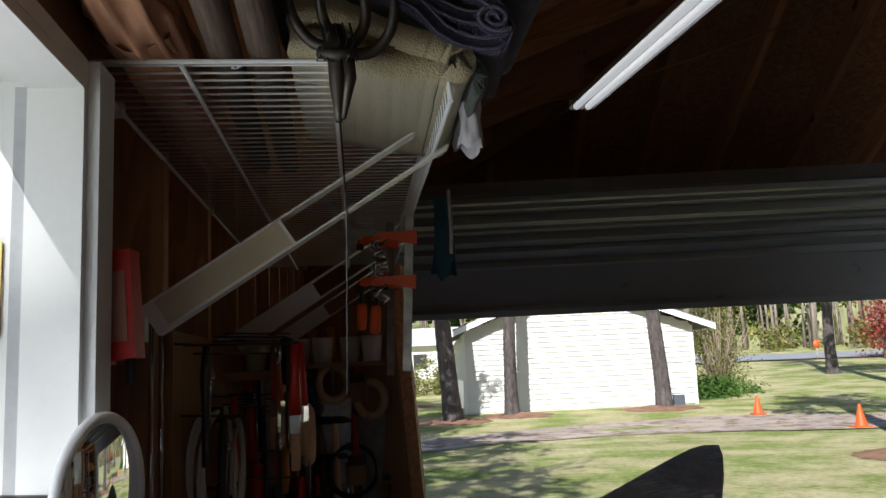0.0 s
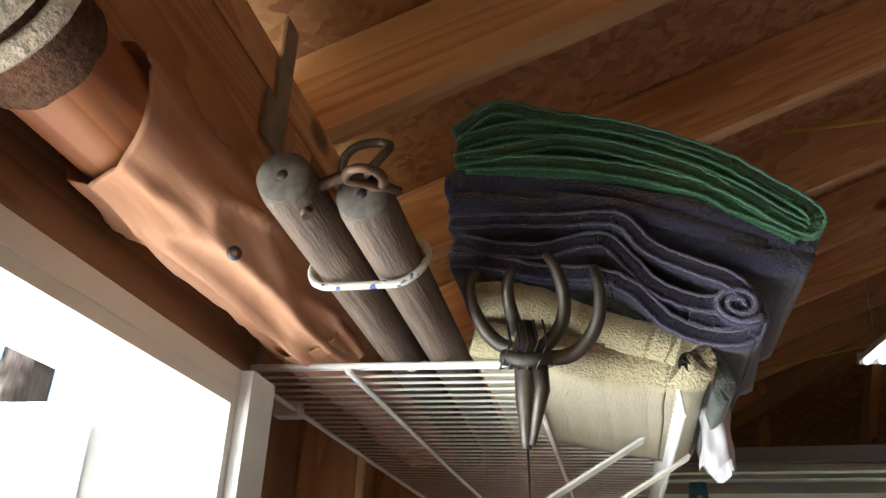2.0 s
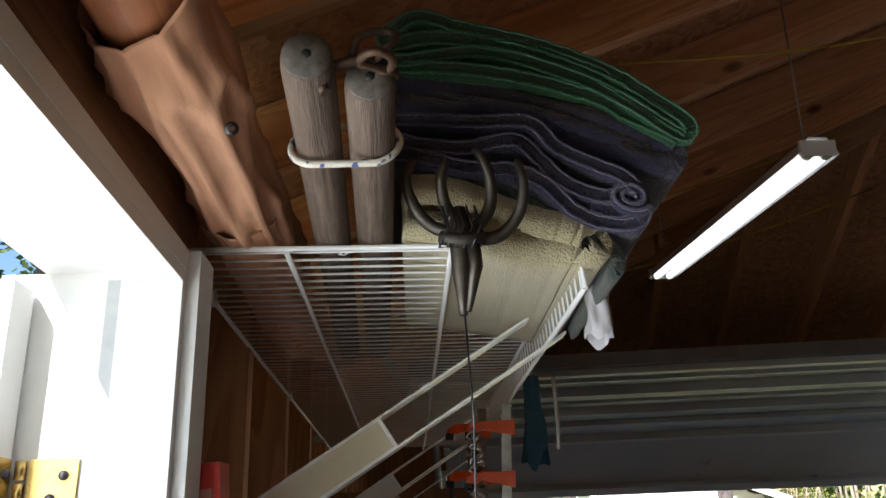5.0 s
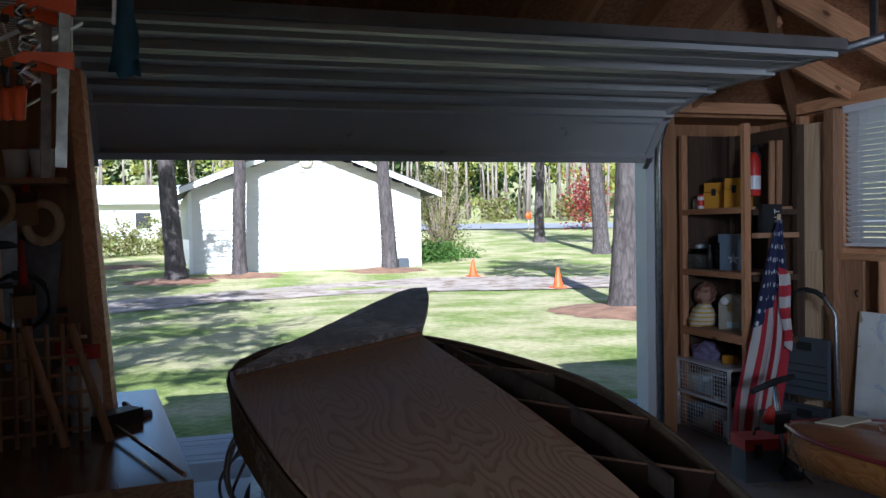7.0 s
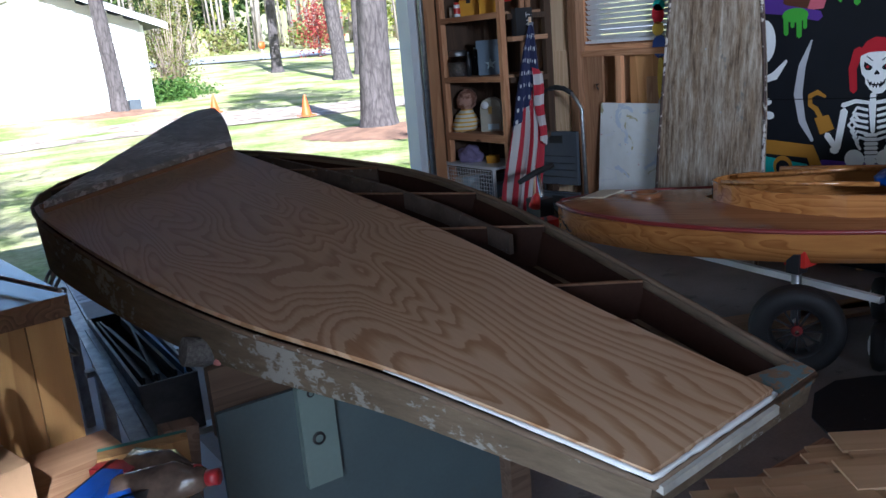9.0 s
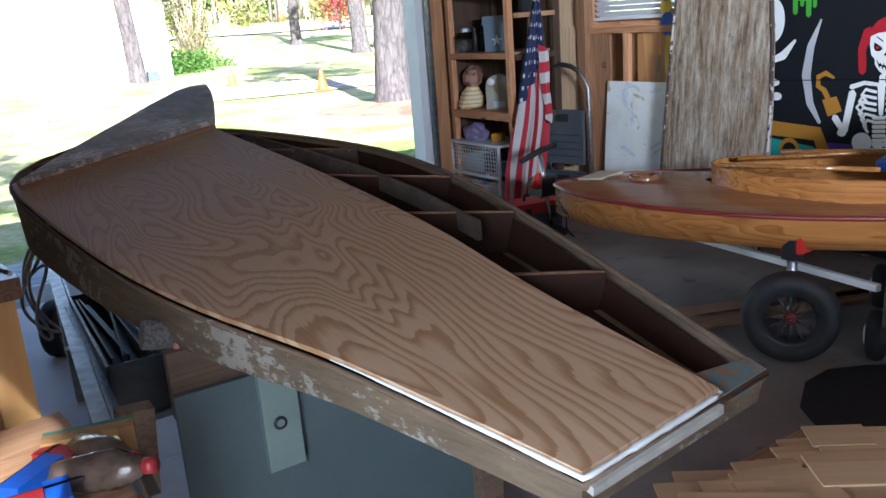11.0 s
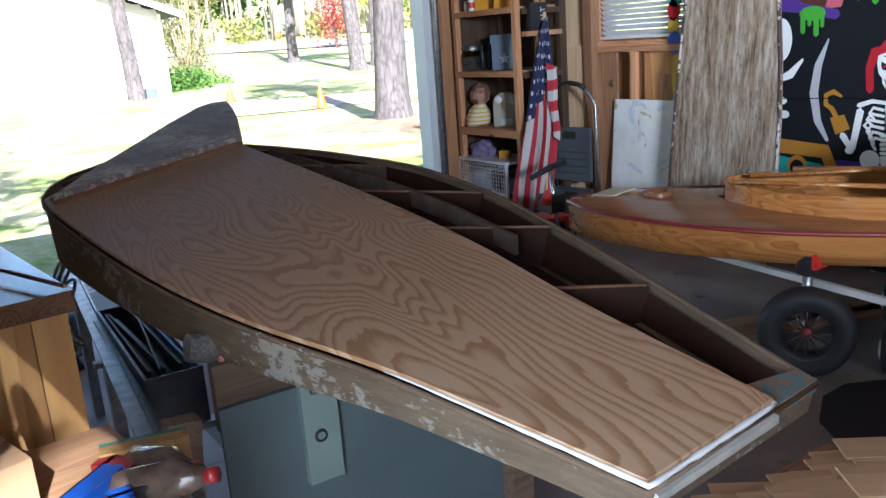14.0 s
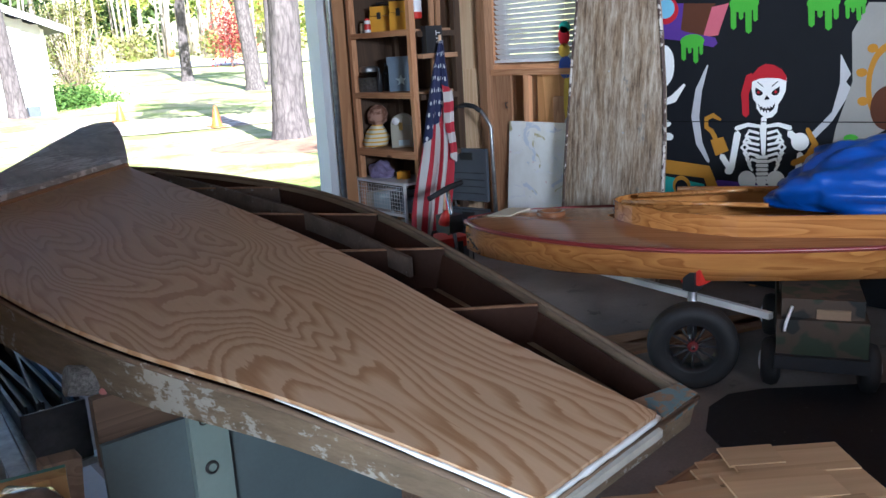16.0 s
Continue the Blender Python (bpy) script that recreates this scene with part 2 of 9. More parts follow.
osb = osb_material()
ply_wall = wood("plywood_sheathing", (0.46, 0.245, 0.115), (0.3, 0.14, 0.06), axis=2, scale=0.5, ring=9)
white_paint = plain("white_paint", (0.8, 0.8, 0.78), 0.42, vary=0.06, scale=5, dirt=(0.4, 0.37, 0.32), dirt_at=0.76, bumps=0.05)
blue_white = plain("painted_trim", (0.72, 0.74, 0.76), 0.5, vary=0.07, scale=4)
concrete = plain("concrete_floor", (0.25, 0.215, 0.19), 0.75, vary=0.35, scale=2.2, bumps=0.25, fine=70, dirt=(0.15, 0.13, 0.115), dirt_at=0.6)
door_steel = plain("garage_door_steel", (0.50, 0.50, 0.49), 0.45, vary=0.12, scale=2, dirt=(0.3, 0.29, 0.28), dirt_at=0.66)
galv = metal("galvanised_steel", (0.45, 0.46, 0.47), 0.42)
dark_steel = metal("dark_steel", (0.12, 0.12, 0.13), 0.4)
brass = metal("brass", (0.78, 0.56, 0.2), 0.28)
chrome = metal("chrome", (0.7, 0.7, 0.72), 0.18)
black_rubber = plain("black_rubber", (0.018, 0.018, 0.019), 0.7, vary=0.3, scale=12)
black_plastic = plain("black_plastic", (0.02, 0.02, 0.022), 0.45, vary=0.2)
grey_plastic = plain("grey_plastic", (0.075, 0.085, 0.1), 0.5, vary=0.2)
red_plastic = plain("red_plastic", (0.55, 0.03, 0.02), 0.4, vary=0.15)
orange_paint = plain("orange_paint", (0.75, 0.1, 0.015), 0.4, vary=0.15)
white_enamel = plain("white_enamel", (0.78, 0.78, 0.78), 0.35, vary=0.05, bumps=0.02)
cream = plain("cream_paper", (0.62, 0.56, 0.42), 0.7, vary=0.12)
cardboard = plain("cardboard", (0.42, 0.26, 0.14), 0.8, vary=0.15, scale=4)

# ---- setting ----
XR, YB, YF = 4.52, -2.4, 5.45           # inner faces of the sheathing
PLATE = 2.50
OPEN_L, OPEN_R, OPEN_H = -0.66, 3.22, 2.2
TW = 7.5                                 # the left wall stands a little out of square
WL = pose(-0.62, 0.786, 0, 0, 0, TW)     # its frame: x into the room, y along the wall


def wl(x, y, z=0.0):
    return WL @ Vector((x, y, z))


def on_wl(x, y, z, rx=0, ry=0, rz=0):
    return WL @ pose(x, y, z, rx, ry, rz)


LEN_F = (YF - 0.786) / math.cos(radians(TW))   # along the wall to the front
LEN_B = (YB - 0.786) / math.cos(radians(TW))
cfl, cbl = wl(0, LEN_F), wl(0, LEN_B)

solo("floor", B(((-1.3, YB - 0.1, -0.2), (XR + 0.1, 6.0, 0.0))), concrete, "dusty grey concrete garage floor with stains", "floor", kind="structure")
# left part of the floor, in a paler concrete than the rest
pale_concrete = plain("pale_concrete", (0.43, 0.41, 0.41), 0.6, vary=0.16, scale=2.5, bumps=0.2, fine=60, dirt=(0.16, 0.14, 0.13), dirt_at=0.735)
solo("floor_slab", B(((-1.25, 0.5, 0.001), (0.60, 3.02, 0.005)), ((-1.25, 3.026, 0.001), (0.60, YF + 0.09, 0.005))), pale_concrete, "paler concrete slab with a joint across it", "floor", kind="structure")
ww = bmesh.new()
JY0, JY1 = -0.93, 0.035
for lo, hi in (((0.004, LEN_B, 0), (0.024, JY0 - 0.02, PLATE)), ((0.004, JY1, 0), (0.024, LEN_F, PLATE)), ((0.004, JY0 - 0.02, 2.085), (0.024, JY1, PLATE))):
    bm_box(ww, lo, hi)
solo("wall_west", ww, ply_wall, "bare plywood inside of the garage wall", "wall", kind="structure", at=WL)
WIN = (3.98, 4.88, 1.43, 2.40)
solo("wall_east", B(((XR, YB, 0), (XR + 0.1, YF, WIN[2])), ((XR, YB, WIN[3]), (XR + 0.1, YF, PLATE)), ((XR, YB, WIN[2]), (XR + 0.1, WIN[0], WIN[3])), ((XR, WIN[1], WIN[2]), (XR + 0.1, YF, WIN[3])), ((XR, YF, 0), (XR + 0.1, 5.87, PLATE - 0.1))),
     ply_wall, "bare plywood inside of the garage wall with a window", "wall", kind="structure")
# unseen opening added in the back wall for the fill lamp
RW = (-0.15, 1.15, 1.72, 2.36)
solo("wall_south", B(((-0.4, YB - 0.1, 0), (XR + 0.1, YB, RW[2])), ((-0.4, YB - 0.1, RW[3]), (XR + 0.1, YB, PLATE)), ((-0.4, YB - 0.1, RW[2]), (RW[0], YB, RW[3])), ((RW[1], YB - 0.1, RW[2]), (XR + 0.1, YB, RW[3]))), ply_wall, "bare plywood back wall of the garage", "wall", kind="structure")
wall_n = B(((3.62, 5.87, 0), (XR + 0.1, 5.97, PLATE - 0.1)), ((OPEN_R + 0.04, YF, PLATE - 0.1), (XR + 0.1, 5.97, PLATE)), ((OPEN_L - 0.04, YF, OPEN_H + 0.04), (OPEN_R + 0.04, YF + 0.1, PLATE)), ((-1.32, YF, 0), (OPEN_L - 0.04, YF + 0.1, PLATE)))
bm_prism(wall_n, [(OPEN_R + 0.04, YF), (3.44, YF), (3.62, 5.87), (3.62, 5.97), (3.54, 5.97), (3.36, YF + 0.1), (OPEN_R + 0.04, YF + 0.1)], PLATE - 0.1)
solo("wall_north", wall_n,
     ply_wall, "bare plywood front wall round the garage door", "wall", kind="structure")
# painted frame of the garage opening
for n, lo, hi in (("trim_right", (OPEN_R - 0.04, YF - 0.03, 0), (OPEN_R + 0.04, YF + 0.13, OPEN_H + 0.04)), ("trim_left", (OPEN_L - 0.04, YF - 0.03, 0), (OPEN_L + 0.03, YF + 0.13, OPEN_H + 0.04)),
                  ("trim_head", (OPEN_L + 0.03, YF - 0.03, OPEN_H), (OPEN_R - 0.04, YF + 0.13, OPEN_H + 0.04))):
    solo(n, B((lo, hi)), blue_white, "white painted board frame of the garage opening", "door frame", 0.004, kind="structure")

# hip roof
SL, EAVE = 0.42, 2.572
nrm = WL.to_3x3() @ Vector((1, 0, 0))
def meet(planes):
    """The point (x, y, z) where three slopes meet; a slope is z = EAVE + SL * (n . p - d)."""
    a = Matrix([[SL * n[0], SL * n[1], -1] for n, d in planes])
    return a.inverted() @ Vector([SL * d - EAVE for n, d in planes])
p_l = ((nrm.x, nrm.y), nrm.x * cfl.x + nrm.y * cfl.y)
p_f, p_r, p_b = ((0, -1), -YF), ((-1, 0), -XR), ((0, 1), YB)
ridge_f, ridge_b = meet((p_l, p_f, p_r)), meet((p_l, p_b, p_r))
cors = [Vector((cbl.x, YB, EAVE)), Vector((XR, YB, EAVE)), Vector((XR, YF, EAVE)), Vector((cfl.x, YF, EAVE))]
ends = [ridge_b, ridge_b, ridge_f, ridge_f]
outs = [c + (c - e) * (0.075 / (e.z - c.z)) for c, e in zip(cors, ends)]
bm = bmesh.new()
v = [bm.verts.new(p) for p in (*outs, ridge_b, ridge_f)]
for f in ((0, 1, 4), (1, 2, 5, 4), (2, 3, 5), (3, 0, 4, 5)):
    bm.faces.new([v[i] for i in f])
g = bmesh.ops.extrude_face_region(bm, geom=bm.faces[:])
bmesh.ops.translate(bm, verts=[e for e in g["geom"] if isinstance(e, bmesh.types.BMVert)], vec=(0, 0, 0.03))
solo("ceiling", bm, osb, "underside of the roof in oriented strand board", "roof", kind="structure")


def beam(name, a, b, w, h, mat, label, parent=None, cat="rafter", group="", up=(0, 0, 1)):
    """A sawn member from a to b, w wide and h high, its top edge on the line a-b."""
    a, b = Vector(a), Vector(b)
    d = b - a
    y = d.normalized()
    x = y.cross(Vector(up)).normalized()
    z = x.cross(y)
    m = Matrix((x, y, z)).transposed().to_4x4()
    m.translation = a
    bm = B(((-w / 2, 0, -h), (w / 2, d.length, 0)))
    if parent is not None:
        ob = part(name, bm, mat, parent, label, 0.003)
        ob.matrix_local = m
        return ob
    return solo(name, bm, mat, label, cat, 0.003, at=m, group=group)


RAF = "sawn pine rafter carrying the roof boards"
for i in range(11):                      # front slope
    x = -0.75 + 0.43 * i + (0.05 if i == 3 else 0)
    lim_l = nrm.x * x - p_l[1]           # distance to the left slope grows with y too
    # y at which the front slope meets the side slope
    yl = (YF - lim_l) / (1 + nrm.y)
    yr = YF - (XR - x)
    y1 = max(yl, yr, ridge_f.y)
    if YF - y1 > 0.25:
        beam("rafter", (x, YF, EAVE - 0.004), (x, y1, EAVE - 0.004 + SL * (YF - y1)), 0.038, 0.14, pine, RAF, group="front rafters")
for i in range(15):                      # left slope
    s = 0.21 + 0.45 * (i - 7)
    a = wl(0, s, EAVE - 0.004)
    reach = min(2.4, (LEN_F - s) * 1.02, (s - LEN_B) * 1.02)
    if s > LEN_B + 0.3 and reach > 0.3:
        beam("rafter", a, wl(reach, s, EAVE - 0.004 + SL * reach), 0.038, 0.14, pine, RAF, group="side rafters")
for i in range(12):                      # right slope
    y = YB + 0.5 + 0.61 * i
    reach = min(2.4, YF - y, y - YB)
    if reach > 0.3:
        beam("rafter", (XR, y, EAVE - 0.004), (XR - reach, y, EAVE - 0.004 + SL * reach), 0.038, 0.14, pine, RAF, group="far side rafters")
beam("hip_rafter", cors[3] - Vector((0, 0, 0.03)), ridge_f - Vector((0, 0, 0.03)), 0.04, 0.19, old_pine, "dark diagonal hip rafter under the roof", cat="rafter")
beam("hip_rafter", cors[2] - Vector((0, 0, 0.03)), ridge_f - Vector((0, 0, 0.03)), 0.04, 0.19, old_pine, "dark diagonal hip rafter under the roof", cat="rafter")
beam("ridge_board", ridge_b - Vector((0, 0, 0.03)), ridge_f - Vector((0, 0, 0.03)), 0.04, 0.19, old_pine, "sawn pine ridge board under the roof", cat="rafter")

# wall framing: studs and plates on the left wall, plates elsewhere
PL = "sawn pine top plate of the wall framing"
solo("top_plate", B(((0.026, JY1 - 2.6, PLATE - 0.09), (0.115, LEN_F, PLATE - 0.036))), pine, PL, "beam", 0.003, at=WL)
solo("door_header", B(((0.026, -2.2, 2.17), (0.115, 0.155, PLATE - 0.094))), pine, "deep sawn pine header beam over the side door", "beam", 0.003, at=WL)
solo("top_plate", B(((XR - 0.09, YB, PLATE - 0.08), (XR - 0.002, YF, PLATE))), pine, PL, "beam", 0.003)
solo("top_plate", B(((OPEN_R + 0.08, YF - 0.09, PLATE - 0.08), (XR - 0.1, YF - 0.002, PLATE))), pine_x, PL, "beam", 0.003)
ST = "sawn pine wall stud"
stud_bm = B(((0, 0, 0), (0.09, 0.038, PLATE - 0.094)))
stud = solo("wall_stud", stud_bm, pine_z, ST, "stud", 0.003, at=on_wl(0.026, 0.058, 0), group="studs of the side wall")
for s in (0.46, 0.87, 1.28, 1.68, 2.09, 2.5, 2.9, 3.3, 3.7, 4.1):
    copy_thing(stud, on_wl(0.026, s, 0))
for y in (2.0, 2.6, 3.2, 3.9, 4.9, 5.3):
    copy_thing(stud, pose(XR - 0.092, y, 0))
copy_thing(stud, pose(4.3, 5.868, 0, 0, 0, -90))
solo("header_board", B(((0.028, -2.2, 2.074), (0.128, 0.056, 2.168))), old_pine, "rough brown board under the header of the side door", "board", 0.003, at=WL)
# metal strap on the header
solo("metal_strap", B(((0.117, 0.022, 2.34), (0.121, 0.057, 2.52)), ((0.117, 0.002, 2.34), (0.121, 0.022, 2.40))), galv, "galvanised steel hanger strap nailed to the beam", "bracket", 0.001, at=WL)
solo("metal_strap", B(((0.117, 0.060, 1.4), (0.121, 0.083, 2.12))), galv, "galvanised steel strap fixed to the stud", "bracket", 0.001, at=WL)

# side door: frame with stop, hinge, leaf swung outwards
dj = thing("door_1", WL, "white painted side door with brass hinges, standing open outwards", "door", kind="structure")
part("jamb", B(((-0.04, 0.002, 0), (0.14, 0.033, 2.05)), ((0.080, -0.0105, 0), (0.139, 0.002, 2.05))), white_paint, dj, bevel=0.003)
part("head", B(((0.003, JY0 + 0.02, 2.05), (0.14, 0.033, 2.071)), ((0.080, JY0 + 0.02, 2.037), (0.139, -0.0105, 2.05))), white_paint, dj, bevel=0.003)
part("strike_jamb", B(((0.003, JY0 - 0.015, 0), (0.14, JY0 + 0.02, 2.05))), white_paint, dj, bevel=0.003)
part("casing", B(((0.14, 0.001, 0), (0.152, 0.055, 2.071))), blue_white, dj, bevel=0.002)
leaf = part("leaf", B(((-0.9, -0.046, 0.02), (-0.004, -0.003, 2.03))), white_paint, dj, "white door leaf swung straight out", bevel=0.002)
for z0_, z1_ in ((0.25, 0.95), (1.12, 1.9)):
    part("panel_moulding", B(((-0.78, -0.053, z0_), (-0.76, -0.046, z1_)), ((-0.14, -0.053, z0_), (-0.12, -0.046, z1_)), ((-0.76, -0.053, z0_), (-0.14, -0.046, z0_ + 0.02)), ((-0.76, -0.053, z1_ - 0.02), (-0.14, -0.046, z1_))), white_paint, leaf)
part("weather_strip", B(((0.066, -0.006, 0.0), (0.0795, 0.0015, 2.04))), plain("grey_seal", (0.45, 0.46, 0.47), 0.6), dj, "grey rubber weather strip")
for hz in (1.772, 0.95, 0.2):
    hb = bmesh.new()
    bm_box(hb, (0.012, -0.002, hz), (0.056, 0.0015, hz + 0.1))
    hinge = part("hinge", hb, brass, dj, "worn brass butt hinge", bevel=0.001)
    part("hinge_leaf", B(((-0.0039, -0.044, hz), (-0.001, -0.008, hz + 0.1))), brass, hinge, bevel=0.001)
    kb = bmesh.new()
    for k in range(5):
        bm_tube(kb, [(0.0055, -0.003, hz + 0.002 + 0.02 * k), (0.0055, -0.003, hz + 0.0185 + 0.02 * k)], 0.0052, 10)
    part("knuckle", kb, brass, hinge)
    for dx, dz in ((0.044, 0.085), (0.034, 0.065), (0.046, 0.038), (0.034, 0.014)):
        part("screw", lathe([(0, 0.0042), (0.0035, 0.004), (0.0045, 0.0015), (0.0045, 0)], 10, pose(dx, -0.002, hz + dz, 90)), dark_steel, hinge)
    for dy, dz in ((-0.02, 0.086), (-0.03, 0.05), (-0.018, 0.018)):
        part("screw", lathe([(0, 0.0042), (0.0035, 0.004), (0.0045, 0.0015), (0.0045, 0)], 10, pose(-0.001, dy, hz + dz, 0, 90)), dark_steel, hinge)

# overhead garage door, open: sections along the ceiling track
def garage_door():
    d = thing("garage_door", I4, "grey steel sectional garage door, raised overhead", "garage door")
    xa, xb = OPEN_L + 0.05, OPEN_R - 0.02
    prof = [(5.41, 2.075), (5.14, 2.375), (4.66, 2.475), (4.10, 2.485), (3.56, 2.495)]
    for k, ((y0, z0), (y1, z1)) in enumerate(zip(prof, prof[1:])):
        ln = math.hypot(y1 - y0, z1 - z0)
        m = pose(0, y0, z0, math.degrees(math.atan2(z1 - z0, -(y1 - y0))), 0, 0)
        m = Matrix.Translation((0, y0, z0)) @ Matrix(((1, 0, 0, 0), (0, (y1 - y0) / ln, (z1 - z0) / ln, 0), (0, (z1 - z0) / ln, -(y1 - y0) / ln, 0), (0, 0, 0, 1)))
        bm = bmesh.new()
        # u runs up the panel, w points to the inside
        bm_box(bm, (xa, 0.004, 0.0), (xb, ln - 0.004, 0.012), m)
        for u0, u1, w in ((0.004, 0.055, 0.045), (ln - 0.055, ln - 0.004, 0.045)):
            bm_box(bm, (xa, u0, -w), (xb, u1, 0.0), m)
        sec = part("section", bm, door_steel, d, bevel=0.003)
        if k:
            part("stiffener", B(((xa + 0.02, 0, 0), (xb - 0.02, 0.05, 0.03))), door_steel, sec, bevel=0.004).matrix_local = m @ pose(0, ln * 0.5, -0.032)
        for x in (xa + 0.04, xb - 0.06):
            part("stile", B(((0, 0.05, -0.03), (0.05, ln - 0.05, 0.0))), door_steel, sec, bevel=0.002).matrix_local = m @ pose(x, 0, 0)
            part("hinge", B(((0, -0.04, -0.056), (0.04, 0.05, -0.047))), galv, sec, bevel=0.002).matrix_local = m @ pose(x, 0, 0)
    sealp = tube([(xa, 5.42, 2.07), (xb, 5.42, 2.07)], 0.018, 8)
    part("seal", sealp, black_rubber, d)
    # top rail is coloured darker than the door sections
    part("top_rail", B(((xa, 3.50, 2.475), (xb, 3.556, 2.53))), plain("rail_dark", (0.13, 0.115, 0.105), 0.5, vary=0.3), d, bevel=0.003)
    tr = [(OPEN_R + 0.03, 5.36, 0.02), (OPEN_R + 0.03, 5.36, 2.08)]
    arc = [(OPEN_R + 0.03, 5.36 - 0.4 * (1 - math.cos(a)), 2.08 + 0.4 * math.sin(a)) for a in (0.3, 0.6, 0.9, 1.2, 1.57)]
    part("track", tube(tr + arc + [(OPEN_R + 0.03, 3.3, 2.5)], 0.024, 6), galv, d)
    tl = [(OPEN_L - 0.01 - (3.3 - 3.3), p[1], p[2]) for p in tr + arc]
    part("track", tube(tl + [(OPEN_L - 0.01, 3.3, 2.5)], 0.024, 6), galv, d)
    part("hanger", B(((OPEN_R + 0.02, 3.36, 2.5), (OPEN_R + 0.035, 3.4, 3.0))), galv, d)
    return d
garage_door()

# unseen window added round the rear fill lamp
w2 = thing("window_2", I4, "unseen white framed window added in the back wall for fill light", "window", kind="structure")
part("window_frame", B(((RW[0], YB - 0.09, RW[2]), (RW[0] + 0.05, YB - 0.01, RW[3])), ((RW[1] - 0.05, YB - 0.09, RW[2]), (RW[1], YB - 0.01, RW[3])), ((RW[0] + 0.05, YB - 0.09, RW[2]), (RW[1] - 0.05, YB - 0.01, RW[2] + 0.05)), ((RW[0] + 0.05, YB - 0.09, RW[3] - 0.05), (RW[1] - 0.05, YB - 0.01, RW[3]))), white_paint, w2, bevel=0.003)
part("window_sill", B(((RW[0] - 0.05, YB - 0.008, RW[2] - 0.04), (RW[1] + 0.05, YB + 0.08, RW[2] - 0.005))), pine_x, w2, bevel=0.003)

# window with its blind
w1 = thing("window_1", pose(XR, 0, 0), "white framed window behind a lowered white slatted blind", "window", kind="structure")
y0, y1, z0, z1 = WIN
part("window_frame", B(((0.0, y0, z0), (0.06, y0 + 0.05, z1)), ((0, y1 - 0.05, z0), (0.06, y1, z1)), ((0, y0 + 0.05, z0), (0.06, y1 - 0.05, z0 + 0.05)), ((0, y0 + 0.05, z1 - 0.05), (0.06, y1 - 0.05, z1)),
                       ((0.02, y0 + 0.05, 1.9), (0.06, y1 - 0.05, 1.94))), white_paint, w1, bevel=0.003)
pane_m = glass("window_glass")
pn = part("pane", B(((0.035, y0 + 0.05, z0 + 0.05), (0.04, y1 - 0.05, z1 - 0.05))), pane_m, w1)
pn.visible_shadow = False
part("window_sill", B(((-0.1, y0 - 0.06, z0 - 0.06), (0.0, y1 + 0.06, z0 - 0.02))), pine, w1, bevel=0.004)
part("casing", B(((-0.03, y1, z0), (-0.002, y1 + 0.07, z1)), ((-0.03, y0 - 0.05, z0), (-0.002, y0, z1))), old_pine_z, w1, bevel=0.003)
blind = thing("window_blind", pose(XR - 0.05, 0, 0), "white slatted window blind, lowered", "blind")
bl = B(((-0.022, 0, -0.001), (0.022, y1 - y0 - 0.02, 0.0015)))
slat = part("slat", bl, white_enamel, blind)
slat.matrix_local = pose(0, y0 + 0.01, z0 + 0.04, 0, 40, 0)
for k in range(1, 25):
    s2 = new("slat", slat.data)
    s2.parent = blind
    s2.matrix_local = pose(0, y0 + 0.01, z0 + 0.04 + 0.0375 * k, 0, 40 + (k * 7 % 5), 0)
part("head_rail", B(((-0.03, y0, z1 - 0.03), (0.03, y1, z1 + 0.02))), white_enamel, blind, bevel=0.003)
part("bottom_rail", B(((-0.025, y0 + 0.01, z0 - 0.005), (0.025, y1 - 0.01, z0 + 0.015))), white_enamel, blind, bevel=0.003)
for yy in (y0 + 0.15, y1 - 0.15):
    part("cord", tube([(-0.027, yy, z0), (-0.027, yy, z1)], 0.0015, 5), white_enamel, blind)

# ---- the half-decked wooden boat on its trestle ----
def deck(x, y):
    return 0.696 + 0.12 * x + 0.14 * y
LEFT = [(0.83, 0.57), (1.05, 0.515), (1.36, 0.43), (1.72, 0.30), (2.02, 0.22), (2.33, 0.165), (2.6, 0.128), (2.85, 0.105), (3.0, 0.115), (3.1, 0.155), (3.18, 0.24), (3.22, 0.36)]
RIGHT = [(0.83, 0.985), (1.27, 1.06), (1.66, 1.115), (1.96, 1.14), (2.3, 1.115), (2.6, 1.015), (2.85, 0.90), (3.0, 0.81), (3.12, 0.70), (3.2, 0.58), (3.24, 0.46)]
def side_h(y):
    return 0.06 + 0.125 * min(1, max(0, (y - 0.83) / 2.2))


def rim(n=26):
    """The hull's outline round, from the stern on the left to the stern on the right."""
    l = [(curve_at(LEFT, y), y) for y in (0.83 + (3.0 - 0.83) * k / n for k in range(n + 1))]
    l += [(x, y) for y, x in LEFT[9:]]
    r = [(curve_at(RIGHT, y), y) for y in (0.83 + (3.0 - 0.83) * k / n for k in range(n + 1))]
    r += [(x, y) for y, x in RIGHT[8:]]
    return l + r[::-1]


